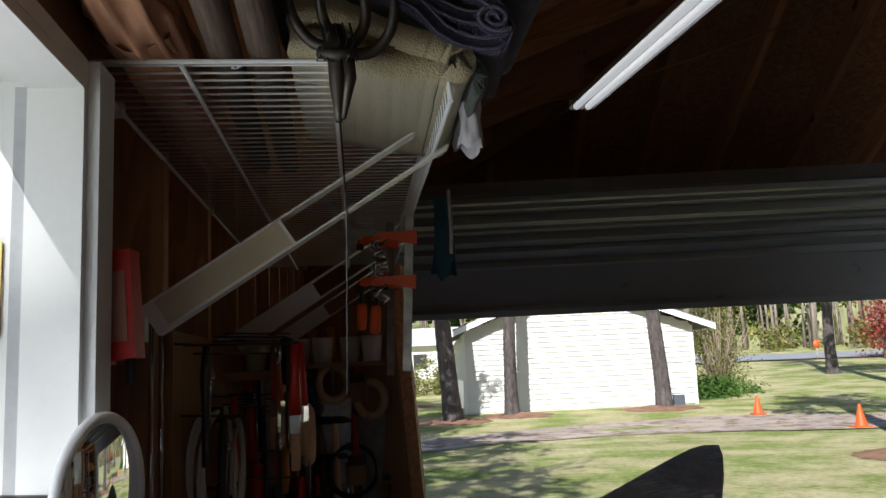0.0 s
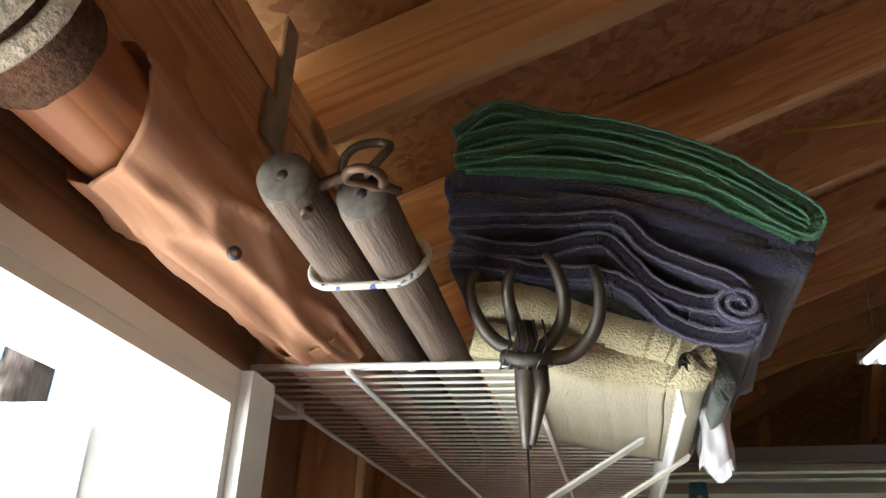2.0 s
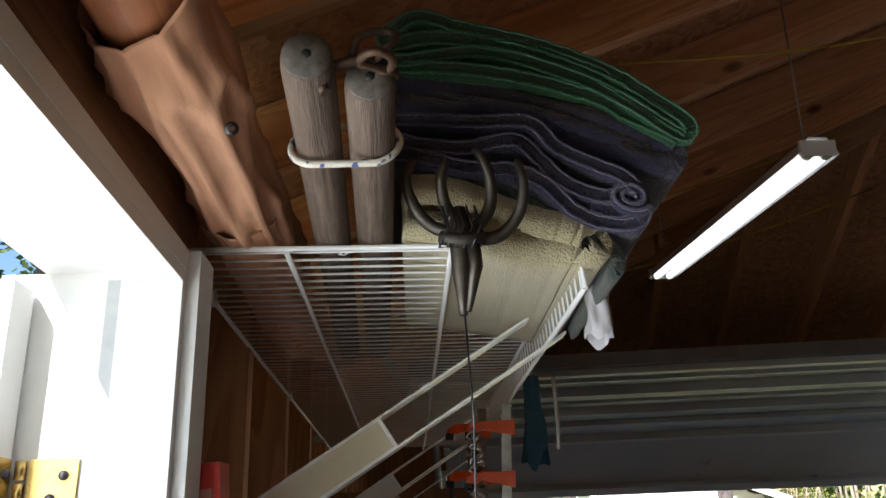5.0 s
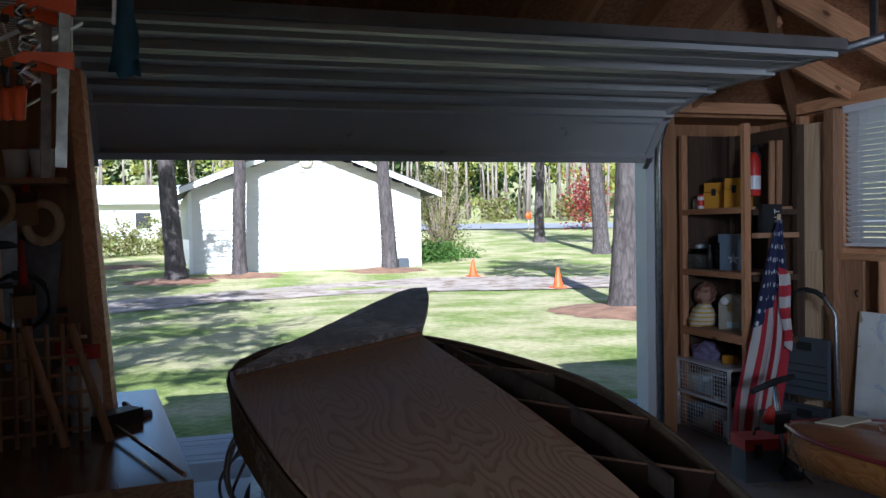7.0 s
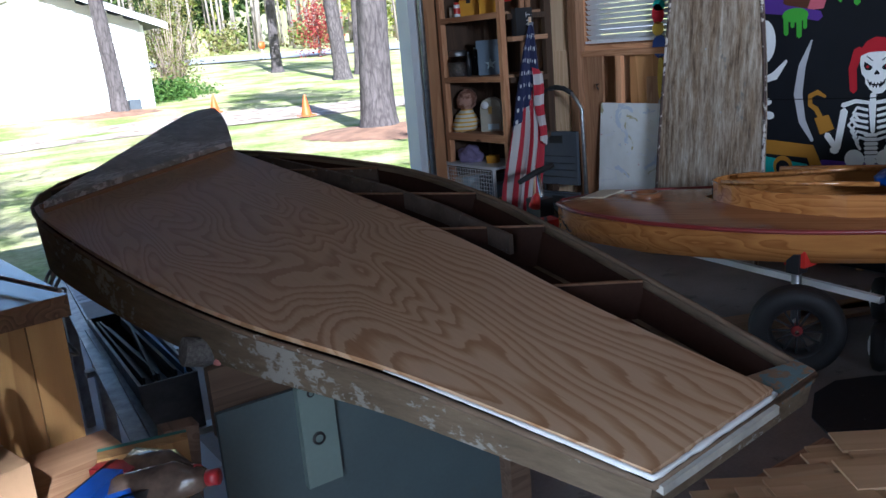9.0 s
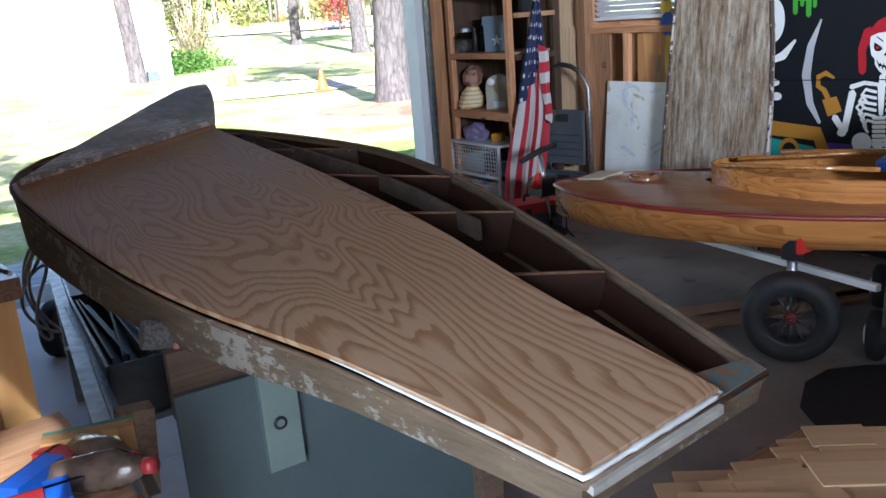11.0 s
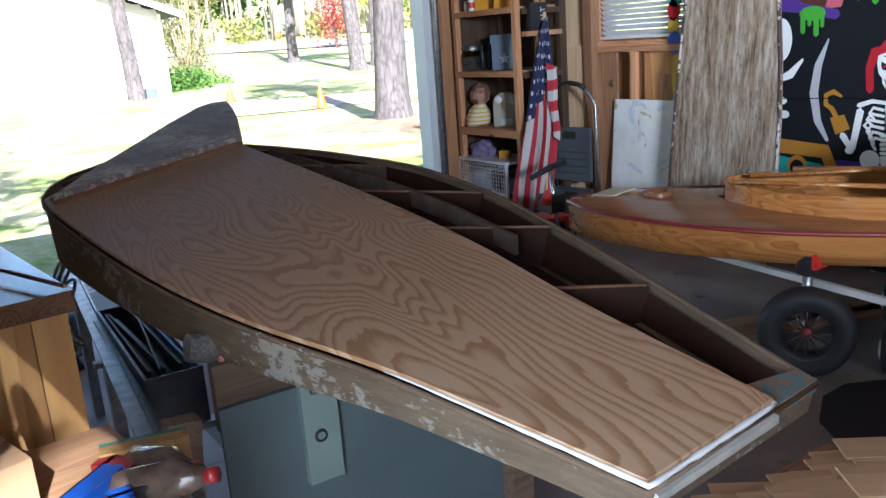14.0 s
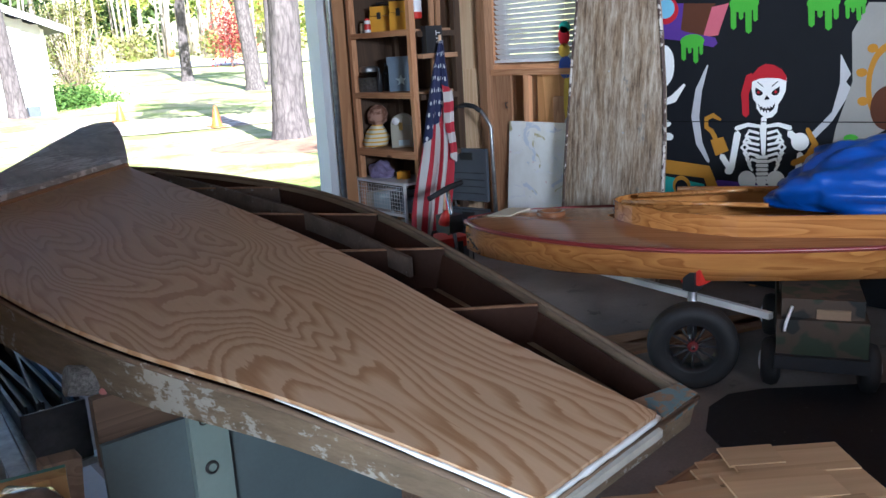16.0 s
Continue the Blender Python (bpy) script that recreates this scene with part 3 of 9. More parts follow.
def plywood_new():
    """Rotary-cut fir plywood: broad wavy figure of dark latewood on pale earlywood."""
    m, nt, b = base("fir_plywood", 0.45, 0, 0.5)
    v = coords(nt, (2.7, 0.85, 1.0))
    n1 = noise_tex(nt, v, 1.5, 2.0, 0.4, 0.5)
    sx = nt.nodes.new("ShaderNodeSeparateXYZ")
    nt.links.new(coords(nt), sx.inputs[0])
    def calc(kind, a, c, d=None):
        q = nt.nodes.new("ShaderNodeMath")
        q.operation = kind
        for i, w in enumerate((a, c, d)):
            if isinstance(w, (int, float)):
                q.inputs[i].default_value = w
            elif w is not None:
                nt.links.new(w, q.inputs[i])
        return q.outputs[0]
    side = calc("POWER", calc("ABSOLUTE", calc("SUBTRACT", calc("MULTIPLY_ADD", sx.outputs[1], -0.05, sx.outputs[0]), 0.42), 0.0), 2.0)
    jag = calc("MULTIPLY", noise_tex(nt, coords(nt, (120, 5, 40)), 1.0, 3, 0.6), 0.55)
    rings = calc("ADD", calc("MULTIPLY_ADD", n1, 27.0, calc("MULTIPLY", side, 48.0)), jag)
    fr = calc("FRACT", rings, 0.0)
    pale, mid, late = (0.6, 0.42, 0.265), (0.49, 0.31, 0.17), (0.36, 0.19, 0.082)
    c = ramp(nt, fr, [(0.0, pale), (0.42, pale), (0.62, mid), (0.8, late), (0.93, late), (0.975, pale)])
    v2 = coords(nt, (90, 2.5, 40))
    n2 = noise_tex(nt, v2, 1.0, 4, 0.6)
    c = mix(nt, 0.2, c, ramp(nt, n2, [(0.3, late), (0.7, pale)]))
    n3 = noise_tex(nt, coords(nt), 1.7, 3)
    c = mix(nt, 0.35, c, ramp(nt, n3, [(0.3, (0.7, 0.66, 0.62)), (0.7, (1, 1, 1))]), "MULTIPLY")
    # towards the bow sheen is painted in: figure blends to one tone, gloss rises
    edge = calc("MULTIPLY_ADD", noise_tex(nt, coords(nt), 2.4, 4), 0.9, sx.outputs[1])
    coated = ramp(nt, calc("MULTIPLY", calc("SUBTRACT", edge, 2.15), 0.8), [(0.0, (0, 0, 0)), (1.0, (0.7, 0.7, 0.7))])
    c = mix(nt, coated, c, (0.47, 0.32, 0.21))
    nt.links.new(calc("MULTIPLY_ADD", coated, 0.6, 0.3), b.inputs["Coat Weight"])
    nt.links.new(c, b.inputs["Base Color"])
    nt.links.new(ramp(nt, n3, [(0.3, (0.36, 0.36, 0.36)), (0.7, (0.52, 0.52, 0.52))]), b.inputs["Roughness"])
    b.inputs["Coat Roughness"].default_value = 0.3
    bump(nt, b, n2, 0.12, 0.002)
    return m


def peeling(name, under, over, over2, amount=0.6, stretch=(1, 1, 3.5), patch=0.9):
    """Old wood that still carries flakes of two paints."""
    m, nt, b = base(name, 0.75)
    v = coords(nt)
    vs = coords(nt, stretch)
    wood_c = ramp(nt, noise_tex(nt, coords(nt, (8, 2, 14)), 3, 6, 0.7), [(0.3, tuple(c * 0.55 for c in under)), (0.7, under)])
    big = noise_tex(nt, v, 2.6, 3)
    n = noise_tex(nt, vs, 16, 8, 0.7)
    su = nt.nodes.new("ShaderNodeMath")
    su.operation = "MULTIPLY_ADD"
    su.inputs[1].default_value = patch
    nt.links.new(big, su.inputs[0])
    nt.links.new(n, su.inputs[2])
    dv = nt.nodes.new("ShaderNodeMath")
    dv.operation = "DIVIDE"
    dv.inputs[1].default_value = patch + 1
    nt.links.new(su.outputs[0], dv.inputs[0])
    fac = ramp(nt, dv.outputs[0], [(amount, (0, 0, 0)), (amount + 0.015, (1, 1, 1))])
    c = mix(nt, fac, wood_c, over)
    n2 = noise_tex(nt, vs, 9, 8, 0.7)
    c = mix(nt, ramp(nt, n2, [(0.66, (0, 0, 0)), (0.68, (1, 1, 1))]), c, over2)
    nt.links.new(c, b.inputs["Base Color"])
    bump(nt, b, n, 0.5, 0.004)
    return m


fir_ply = plywood_new()
carling_m = plain("worn_brown_wood", (0.1, 0.07, 0.05), 0.8, vary=0.5, scale=14, dirt=(0.22, 0.21, 0.19), dirt_at=0.62)
hull_mat = peeling("hull_old_paint", (0.34, 0.255, 0.165), (0.52, 0.49, 0.43), (0.17, 0.2, 0.19), 0.567, (2.0, 1.5, 2.6), 1.6)
rim_paint = peeling("rim_old_paint", (0.2, 0.135, 0.085), (0.46, 0.43, 0.38), (0.1, 0.09, 0.08), 0.6, (2.0, 2.0, 2.6), 1.2)
# one dark brown for the boat's inside and its after frames
hull_in = plain("dark_hull_inside", (0.042, 0.019, 0.012), 0.7, vary=0.4, scale=5)
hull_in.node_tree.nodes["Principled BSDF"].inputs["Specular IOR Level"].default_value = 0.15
grey_wood = peeling("weathered_grey_wood", (0.5, 0.48, 0.46), (0.74, 0.73, 0.71), (0.27, 0.27, 0.27), 0.53, (1.6, 7.5, 2))
rib_mat = wood("rib_wood", (0.3, 0.16, 0.08), (0.17, 0.08, 0.035), axis=0)
glue = plain("white_filler", (0.82, 0.82, 0.8), 0.6, vary=0.05, bumps=0.3)


def wooden_boat():
    bt = thing("wooden_boat", I4, "blunt wooden boat with peeling paint, half covered with new plywood", "boat")
    pts = rim()
    n = len(pts)
    # outer hull: sides, turn of the bilge, bottom
    bm = bmesh.new()
    cx, cy = 0.66, 2.05
    def ring(inset, dz):
        out = []
        for x, y in pts:
            d = Vector((cx - x, (cy - y) * 0.35))
            d = d.normalized() * inset
            out.append(bm.verts.new((x + d.x, y + d.y, deck(x, y) - dz(y))))
        return out
    r0 = ring(0, lambda y: 0.0)
    r1 = ring(0.012, lambda y: side_h(y))
    r2 = ring(0.26, lambda y: side_h(y) + 0.06 + 0.05 * (y - 0.83) / 2.4)
    for a, b in ((r0, r1), (r1, r2)):
        for i in range(n - 1):
            bm.faces.new((a[i], a[i + 1], b[i + 1], b[i]))
        bm.faces.new((a[-1], a[0], b[0], b[-1]))
    bm.faces.new(r2)
    g = bmesh.ops.solidify(bm, geom=bm.faces[:], thickness=0.014)
    part("hull", bm, [hull_mat], bt)
    # inner lining of the sides, and gunwale along the open rim
    gb = bmesh.new()
    ring_pts = [(x, y, deck(x, y) - 0.006) for x, y in pts]
    bm_tube(gb, ring_pts, 0.0065, 6, closed=True)
    part("gunwale", gb, rim_paint, bt, "worn edge strip with flaking paint")
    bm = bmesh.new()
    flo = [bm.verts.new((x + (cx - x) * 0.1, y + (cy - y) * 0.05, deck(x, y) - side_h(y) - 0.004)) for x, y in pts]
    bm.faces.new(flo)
    part("bottom_board", bm, hull_in, bt, "dark brown inside of the bottom")
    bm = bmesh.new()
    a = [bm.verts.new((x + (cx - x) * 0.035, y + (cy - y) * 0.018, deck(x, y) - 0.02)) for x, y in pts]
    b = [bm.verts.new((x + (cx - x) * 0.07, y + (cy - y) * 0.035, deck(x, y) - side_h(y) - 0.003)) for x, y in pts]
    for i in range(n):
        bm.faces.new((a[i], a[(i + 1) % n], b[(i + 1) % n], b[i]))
    part("inner_side", bm, hull_in, bt, "dark brown inside of the hull")
    # new plywood deck over the left part
    edge = [(0.79, 2.93), (0.86, 2.23), (0.885, 1.69), (0.868, 1.28), (0.872, 0.836)]
    out = [(curve_at(LEFT, y) + 0.006, y) for y in (0.836 + (2.93 - 0.836) * k / 26 for k in range(27))]
    out += [(0.135, 2.95), (0.45, 2.96), (0.79, 2.95)] + [(curve_at([(p[1], p[0]) for p in edge[::-1]], y), y) for y in (2.9 - 2.064 * k / 16 for k in range(17))]
    bm = bmesh.new()
    lo = [bm.verts.new((x, y, deck(x, y) + 0.003)) for x, y in out]
    hi = [bm.verts.new((x, y, deck(x, y) + 0.014)) for x, y in out]
    bm.faces.new(lo[::-1])
    bm.faces.new(hi)
    for i in range(len(out)):
        bm.faces.new((lo[i], lo[(i + 1) % len(out)], hi[(i + 1) % len(out)], hi[i]))
    part("plywood_deck", bm, fir_ply, bt, "new unpainted fir plywood deck panel")
    # white filler squeezed out along the seam near the stern
    r = rng(4)
    gp, gr = [], []
    for k in range(27):
        y = 1.36 - (1.36 - 0.833) * k / 26
        gp.append((curve_at(LEFT, y) + 0.004, y, deck(curve_at(LEFT, y), y) + 0.006))
        gr.append(0.0016 + 0.003 * k / 26 + r.random() * 0.0014)
    for k in range(1, 18):
        x = 0.57 + (0.872 - 0.57) * k / 17
        gp.append((x, 0.831, deck(x, 0.831) + 0.005))
        gr.append(0.0034 + r.random() * 0.003)
    for k in range(1, 7):
        y = 0.845 + 0.05 * k
        gp.append((0.873, y, deck(0.873, y) + 0.008))
        gr.append(0.0015 + r.random() * 0.0015)
    bm = bmesh.new()
    bm_tube(bm, gp, gr, 6)
    part("filler_bead", bm, glue, bt, "white filler squeezed out of the seam")
    # transom cap, stern deck corner
    bm = bmesh.new()
    c8 = [(0.876, 0.83), (0.985, 0.83), (0.99, 0.87), (0.88, 0.90)]
    lo = [bm.verts.new((x, y, deck(x, y) - 0.02)) for x, y in c8]
    hi = [bm.verts.new((x, y, deck(x, y) + 0.002)) for x, y in c8]
    bm.faces.new(lo[::-1]); bm.faces.new(hi)
    for i in range(4):
        bm.faces.new((lo[i], lo[(i + 1) % 4], hi[(i + 1) % 4], hi[i]))
    part("stern_block", bm, peeling("stern_old_paint", (0.3, 0.19, 0.11), (0.12, 0.18, 0.19), (0.6, 0.6, 0.56), 0.5, (3, 3, 3), 1.0), bt, "old stern cap with teal and white flakes", bevel=0.003)
    bm = bmesh.new()
    c9 = [(0.578, 0.832), (0.862, 0.832), (0.862, 0.817), (0.578, 0.817)]
    lo = [bm.verts.new((x, y, deck(x, y) - 0.018)) for x, y in c9]
    hi = [bm.verts.new((x, y, deck(x, y) - 0.004)) for x, y in c9]
    bm.faces.new(lo)
    bm.faces.new(hi[::-1])
    for i in range(4):
        bm.faces.new((lo[i], hi[i], hi[(i + 1) % 4], lo[(i + 1) % 4]))
    part("transom_ledge", bm, plain("primer_grey", (0.44, 0.42, 0.37), 0.6, vary=0.25, scale=20), bt, "pale primed ledge below the deck edge")
    # frames across the open side, king plank curve
    def plank_between(name, a, b, h, w, mat, dz=0.0):
        a, b = Vector(a), Vector(b)
        bm = bmesh.new()
        d = (b - a).normalized()
        s = d.cross(Vector((0, 0, 1))).normalized() * w / 2
        up = Vector((0, 0, 1))
        vs = [bm.verts.new(p + q + up * z) for p in (a, b) for q in (-s, s) for z in (dz, dz - h)]
        for f in ((0, 1, 3, 2), (4, 6, 7, 5), (0, 2, 6, 4), (1, 5, 7, 3), (0, 4, 5, 1), (2, 3, 7, 6)):
            bm.faces.new([vs[i] for i in f])
        return part(name, bm, mat, bt, bevel=0.002)
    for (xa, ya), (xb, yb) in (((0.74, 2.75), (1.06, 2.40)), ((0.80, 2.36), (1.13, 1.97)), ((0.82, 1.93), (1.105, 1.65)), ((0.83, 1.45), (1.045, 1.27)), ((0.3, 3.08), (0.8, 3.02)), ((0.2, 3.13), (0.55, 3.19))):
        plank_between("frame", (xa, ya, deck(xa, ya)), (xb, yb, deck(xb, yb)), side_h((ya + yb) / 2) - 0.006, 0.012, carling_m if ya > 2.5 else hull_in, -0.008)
        plank_between("frame_cap", (xa, ya, deck(xa, ya)), (xb, yb, deck(xb, yb)), 0.004, 0.010, rib_mat, -0.0035)
    kp = [(0.85, 2.86), (0.93, 2.52), (0.985, 2.22), (1.005, 1.95), (1.0, 1.66)]
    for (xa, ya), (xb, yb) in zip(kp, kp[1:]):
        plank_between("carling", (xa, ya, deck(xa, ya)), (xb, yb, deck(xb, yb)), 0.05, 0.013, carling_m, 0.0)
    return bt
wooden_boat()

# loose board lying at the bow end, with its edge strip
lb = thing("loose_deck_board", I4, "weathered grey curved deck offcut lying across the boat", "board")
bm = bmesh.new()
shape = [(0.13, 2.86), (0.31, 3.08), (0.53, 3.36), (0.76, 3.66), (0.92, 3.85), (1.0, 3.90), (1.06, 3.85), (1.0, 3.60), (0.915, 3.32), (0.80, 2.98)]
def lift(x, y):
    return deck(x, y) + 0.02 - 0.098 * max(0, y - 2.95) * 0.9
lo = [bm.verts.new((x, y, lift(x, y))) for x, y in shape]
hi = [bm.verts.new((x, y, lift(x, y) + 0.022)) for x, y in shape]
bm.faces.new(lo[::-1]); bm.faces.new(hi)
for i in range(len(shape)):
    bm.faces.new((lo[i], lo[(i + 1) % len(shape)], hi[(i + 1) % len(shape)], hi[i]))
part("board", bm, grey_wood, lb, bevel=0.004)
a, b_ = Vector((0.125, 2.845, deck(0.125, 2.845) + 0.024)), Vector((0.79, 2.965, deck(0.79, 2.965) + 0.024))
beam("edge_strip", a, b_, 0.018, 0.022, old_pine, "split brown wooden strip", lb)
beam("edge_strip", a + Vector((-0.004, 0.024, 0.012)), b_ + Vector((-0.004, 0.024, 0.012)), 0.02, 0.014, old_pine, "split brown wooden strip", lb)

# ---- varnished decked canoe on a wheeled trolley ----
varnish = wood("varnished_wood", (0.42, 0.185, 0.05), (0.21, 0.076, 0.018), axis=1, rough=0.16, scale=0.8, ring=11, spec=0.7)
varnish_deck = wood("varnished_deck", (0.33, 0.145, 0.065), (0.21, 0.08, 0.034), axis=1, rough=0.14, scale=0.8, ring=9, spec=0.7)
maroon = plain("maroon_paint", (0.2, 0.025, 0.025), 0.35, vary=0.15)
green_paint = plain("green_paint", (0.03, 0.16, 0.13), 0.4, vary=0.15)
HB = [(0.0, 0.035), (0.05, 0.125), (0.21, 0.262), (0.577, 0.43), (1.09, 0.53), (1.56, 0.51), (2.0, 0.45), (2.5, 0.34), (2.9, 0.2)]
def sheer(s):
    return 0.615 + 0.03 * (abs(s - 1.4) / 1.4) ** 2


def canoe():
    m = Matrix(((0.825, 0.565, 0, 2.69), (0.565, -0.825, 0, 3.33), (0, 0, 1, 0), (0, 0, 0, 1)))
    # local x across (towards the far side), local y aft
    own = Matrix(((-0.825, 0.565, 0, 2.69), (-0.565, -0.825, 0, 3.33), (0, 0, 1, 0), (0, 0, 0, 1)))
    inv = own.inverted()
    c = thing("decked_canoe", own, "varnished wooden decked canoe with maroon gunwale and open cockpit", "canoe")
    S = [2.9 * k / 28 for k in range(29)]
    def at(lat, s, z):
        return inv @ (m @ Vector((lat, s, z)))
    bm = bmesh.new()
    rows = []
    for s in S:
        h, z = curve_at(HB, s), sheer(s)
        keel = 0.40 + 0.10 * max(0, 1 - s / 0.5)
        rows.append([bm.verts.new(at(l * h, s, zz)) for l, zz in ((-1, z), (-0.98, z - 0.075), (-0.9, z - 0.15), (-0.6, keel + 0.03), (0, keel), (0.6, keel + 0.03), (0.9, z - 0.15), (0.98, z - 0.075), (1, z))])
    for a, b in zip(rows, rows[1:]):
        for i in range(8):
            f = bm.faces.new((a[i], a[i + 1], b[i + 1], b[i]))
            f.smooth = True
            f.material_index = 1 if i in (3, 4) else 0
    bm.faces.new(rows[0])
    bm.faces.new(rows[-1][::-1])
    part("hull", bm, [varnish, green_paint], c)
    # deck with the cockpit hole
    def hole(s):
        if s < 0.78 or s > 2.55:
            return 0.0
        k = (s - 0.78) / (2.55 - 0.78)
        return 0.36 * math.sqrt(max(0, min(1, 4.2 * k * (1 - k * 0.85))))
    bm = bmesh.new()
    for sgn in (-1, 1):
        prev = None
        for s in [2.9 * k / 58 for k in range(59)]:
            h, z, q = curve_at(HB, s), sheer(s), min(hole(s), curve_at(HB, s) * 0.82)
            crown = 0.05 * min(1, h / 0.3)
            row = [bm.verts.new(at(sgn * (q + (h - q) * t), s, z + crown * (1 - ((q + (h - q) * t) / h) ** 2))) for t in (0, 0.33, 0.66, 1)]
            if prev:
                for i in range(3):
                    bm.faces.new((prev[i], prev[i + 1], row[i + 1], row[i])).smooth = True
            prev = row
    bmesh.ops.remove_doubles(bm, verts=bm.verts[:], dist=0.0005)
    part("deck", bm, varnish_deck, c)
    for sgn in (-1, 1):
        part("gunwale", tube([at(sgn * (curve_at(HB, s) + 0.004), s, sheer(s) + 0.002) for s in S], 0.011, 8), maroon, c, "maroon painted gunwale strip")
    ring = [(hole(s), s) for s in [0.78 + (2.55 - 0.78) * (k / 24) ** 1.6 for k in range(25)]]
    loop = [(-a, s) for a, s in ring] + [(a, s) for a, s in ring[::-1]]
    bm = bmesh.new()
    lo, hi, li, ti = [], [], [], []
    for l, s in loop:
        z = sheer(s) + 0.05
        hh = 0.085 if s < 1.0 else 0.075
        lo.append(bm.verts.new(at(l, s, z - 0.05)))
        hi.append(bm.verts.new(at(l * 1.0, s, z + hh)))
        ti.append(bm.verts.new(at(l * 0.955, s + (1.6 - s) * 0.012, z + hh)))
        li.append(bm.verts.new(at(l * 0.955, s + (1.6 - s) * 0.012, z - 0.16)))
    k = len(loop)
    for i in range(k - 1):
        for a, b in ((lo, hi), (hi, ti), (ti, li)):
            bm.faces.new((a[i], a[i + 1], b[i + 1], b[i])).smooth = False
    part("coaming", bm, varnish, c, "bent varnished cockpit coaming")
    bm = bmesh.new()
    bm.faces.new([bm.verts.new(at(l * 0.97, s, sheer(s) - 0.12)) for l, s in loop[1:-1]])
    # dark floor colour carries the shade of the open cockpit
    part("cockpit_floor", bm, plain("cockpit_shade", (0.05, 0.026, 0.016), 0.6, vary=0.4), c)
    # hatch ring on the foredeck
    hb = bmesh.new()
    hm = inv @ m @ pose(0.0, 0.46, 0)
    bm_lathe(hb, [(0.055, 0.66), (0.075, 0.66), (0.075, 0.697), (0.052, 0.697), (0.052, 0.675), (0, 0.675)], 24, hm)
    part("mast_ring", hb, varnish_deck, c)
    hb = bmesh.new()
    bm_lathe(hb, [(0.0, 0.655), (0.1, 0.655), (0.1, 0.668), (0.07, 0.668)], 24, hm)
    part("ring_base", hb, varnish, c)
    return m
CM = canoe()
def cat(lat, s, z):
    return CM @ Vector((lat, s, z))
for nm, lab, p in (("paddle_shaft", "slim varnished wooden spar lying on the canoe cockpit", [cat(-0.13, 0.83, 0.765), cat(-0.26, 1.5, 0.77)]), ("paddle_shaft", "thick bamboo pole lying across the canoe cockpit", [cat(0.22, 1.1, 0.765), cat(0.1, 2.3, 0.775)]),
                   ("paddle_shaft", "slim varnished wooden spar lying on the canoe cockpit", [cat(0.06, 0.9, 0.76), cat(0.28, 1.9, 0.77)])):
    solo(nm, tube(p, 0.011 if "thick" not in lab else 0.016, 10), varnish, lab, "spar", at=I4)

trolley = thing("canoe_trolley", I4, "black wheeled canoe trolley with white rails and red clamps", "trolley")
beam("rail", (3.40, 3.25, 0.285), (3.105, 1.80, 0.335), 0.03, 0.03, white_enamel, "flat white rail", trolley)
wheel_c = Vector((2.85, 2.03, 0.2))
ax = Vector((0.825, 0.565, 0))
def tyre_wheel(parent, c, axis, r, w, name="wheel"):
    q = axis.normalized().to_track_quat("Z", "Y").to_matrix().to_4x4()
    m = Matrix.Translation(c) @ q
    prof = [(r * 0.60, -w * 0.36), (r * 0.72, -w * 0.47), (r * 0.86, -w * 0.5), (r * 0.95, -w * 0.36), (r * 0.985, -w * 0.2), (r * 0.97, -w * 0.17), (r * 1.0, -w * 0.1), (r * 0.985, 0), (r * 1.0, w * 0.1), (r * 0.97, w * 0.17), (r * 0.985, w * 0.2), (r * 0.95, w * 0.36), (r * 0.86, w * 0.5), (r * 0.72, w * 0.47), (r * 0.60, w * 0.36), (r * 0.58, 0), (r * 0.60, -w * 0.36)]
    wh = part(name, lathe(prof, 40, m), black_rubber, parent, "black pneumatic tyre")
    part("rim", lathe([(r * 0.6, -w * 0.34), (r * 0.52, -w * 0.3), (r * 0.50, 0), (r * 0.52, w * 0.3), (r * 0.6, w * 0.34)], 32, m), black_plastic, wh)
    bm = bmesh.new()
    for k in range(12):
        a = 2 * math.pi * k / 12
        bm_tube(bm, [m @ Vector((r * 0.1 * math.cos(a), r * 0.1 * math.sin(a), -w * 0.12)), m @ Vector((r * 0.53 * math.cos(a), r * 0.53 * math.sin(a), -w * 0.16))], r * 0.028, 6)
    part("spokes", bm, black_plastic, wh)
    part("hub", lathe([(0, -w * 0.3), (r * 0.07, -w * 0.3), (r * 0.12, -w * 0.2), (r * 0.14, 0), (r * 0.12, w * 0.2), (0, w * 0.2)], 16, m), maroon, wh, "red hub")
    part("hub_nut", lathe([(0, -w * 0.36), (r * 0.045, -w * 0.36), (r * 0.05, -w * 0.28), (0, -w * 0.28)], 6, m), chrome, wh)
    return wh
tyre_wheel(trolley, wheel_c, ax, 0.2, 0.135)
part("axle", tube([wheel_c, wheel_c + ax * 0.45], 0.014, 8), galv, trolley)
for off in (0.13, 0.82):
    p = wheel_c + ax * off
    part("upright", tube([p, p + Vector((0, 0, 0.25))], 0.022, 8), galv, trolley)
    part("clamp", B(((-0.035, -0.03, 0.22), (0.035, 0.03, 0.31))), black_plastic, trolley, bevel=0.008).matrix_local = Matrix.Translation(p)
    part("clamp_pad", B(((-0.02, -0.05, 0.25), (0.07, 0.05, 0.325))), red_plastic, trolley, bevel=0.012).matrix_local = Matrix.Translation(p)

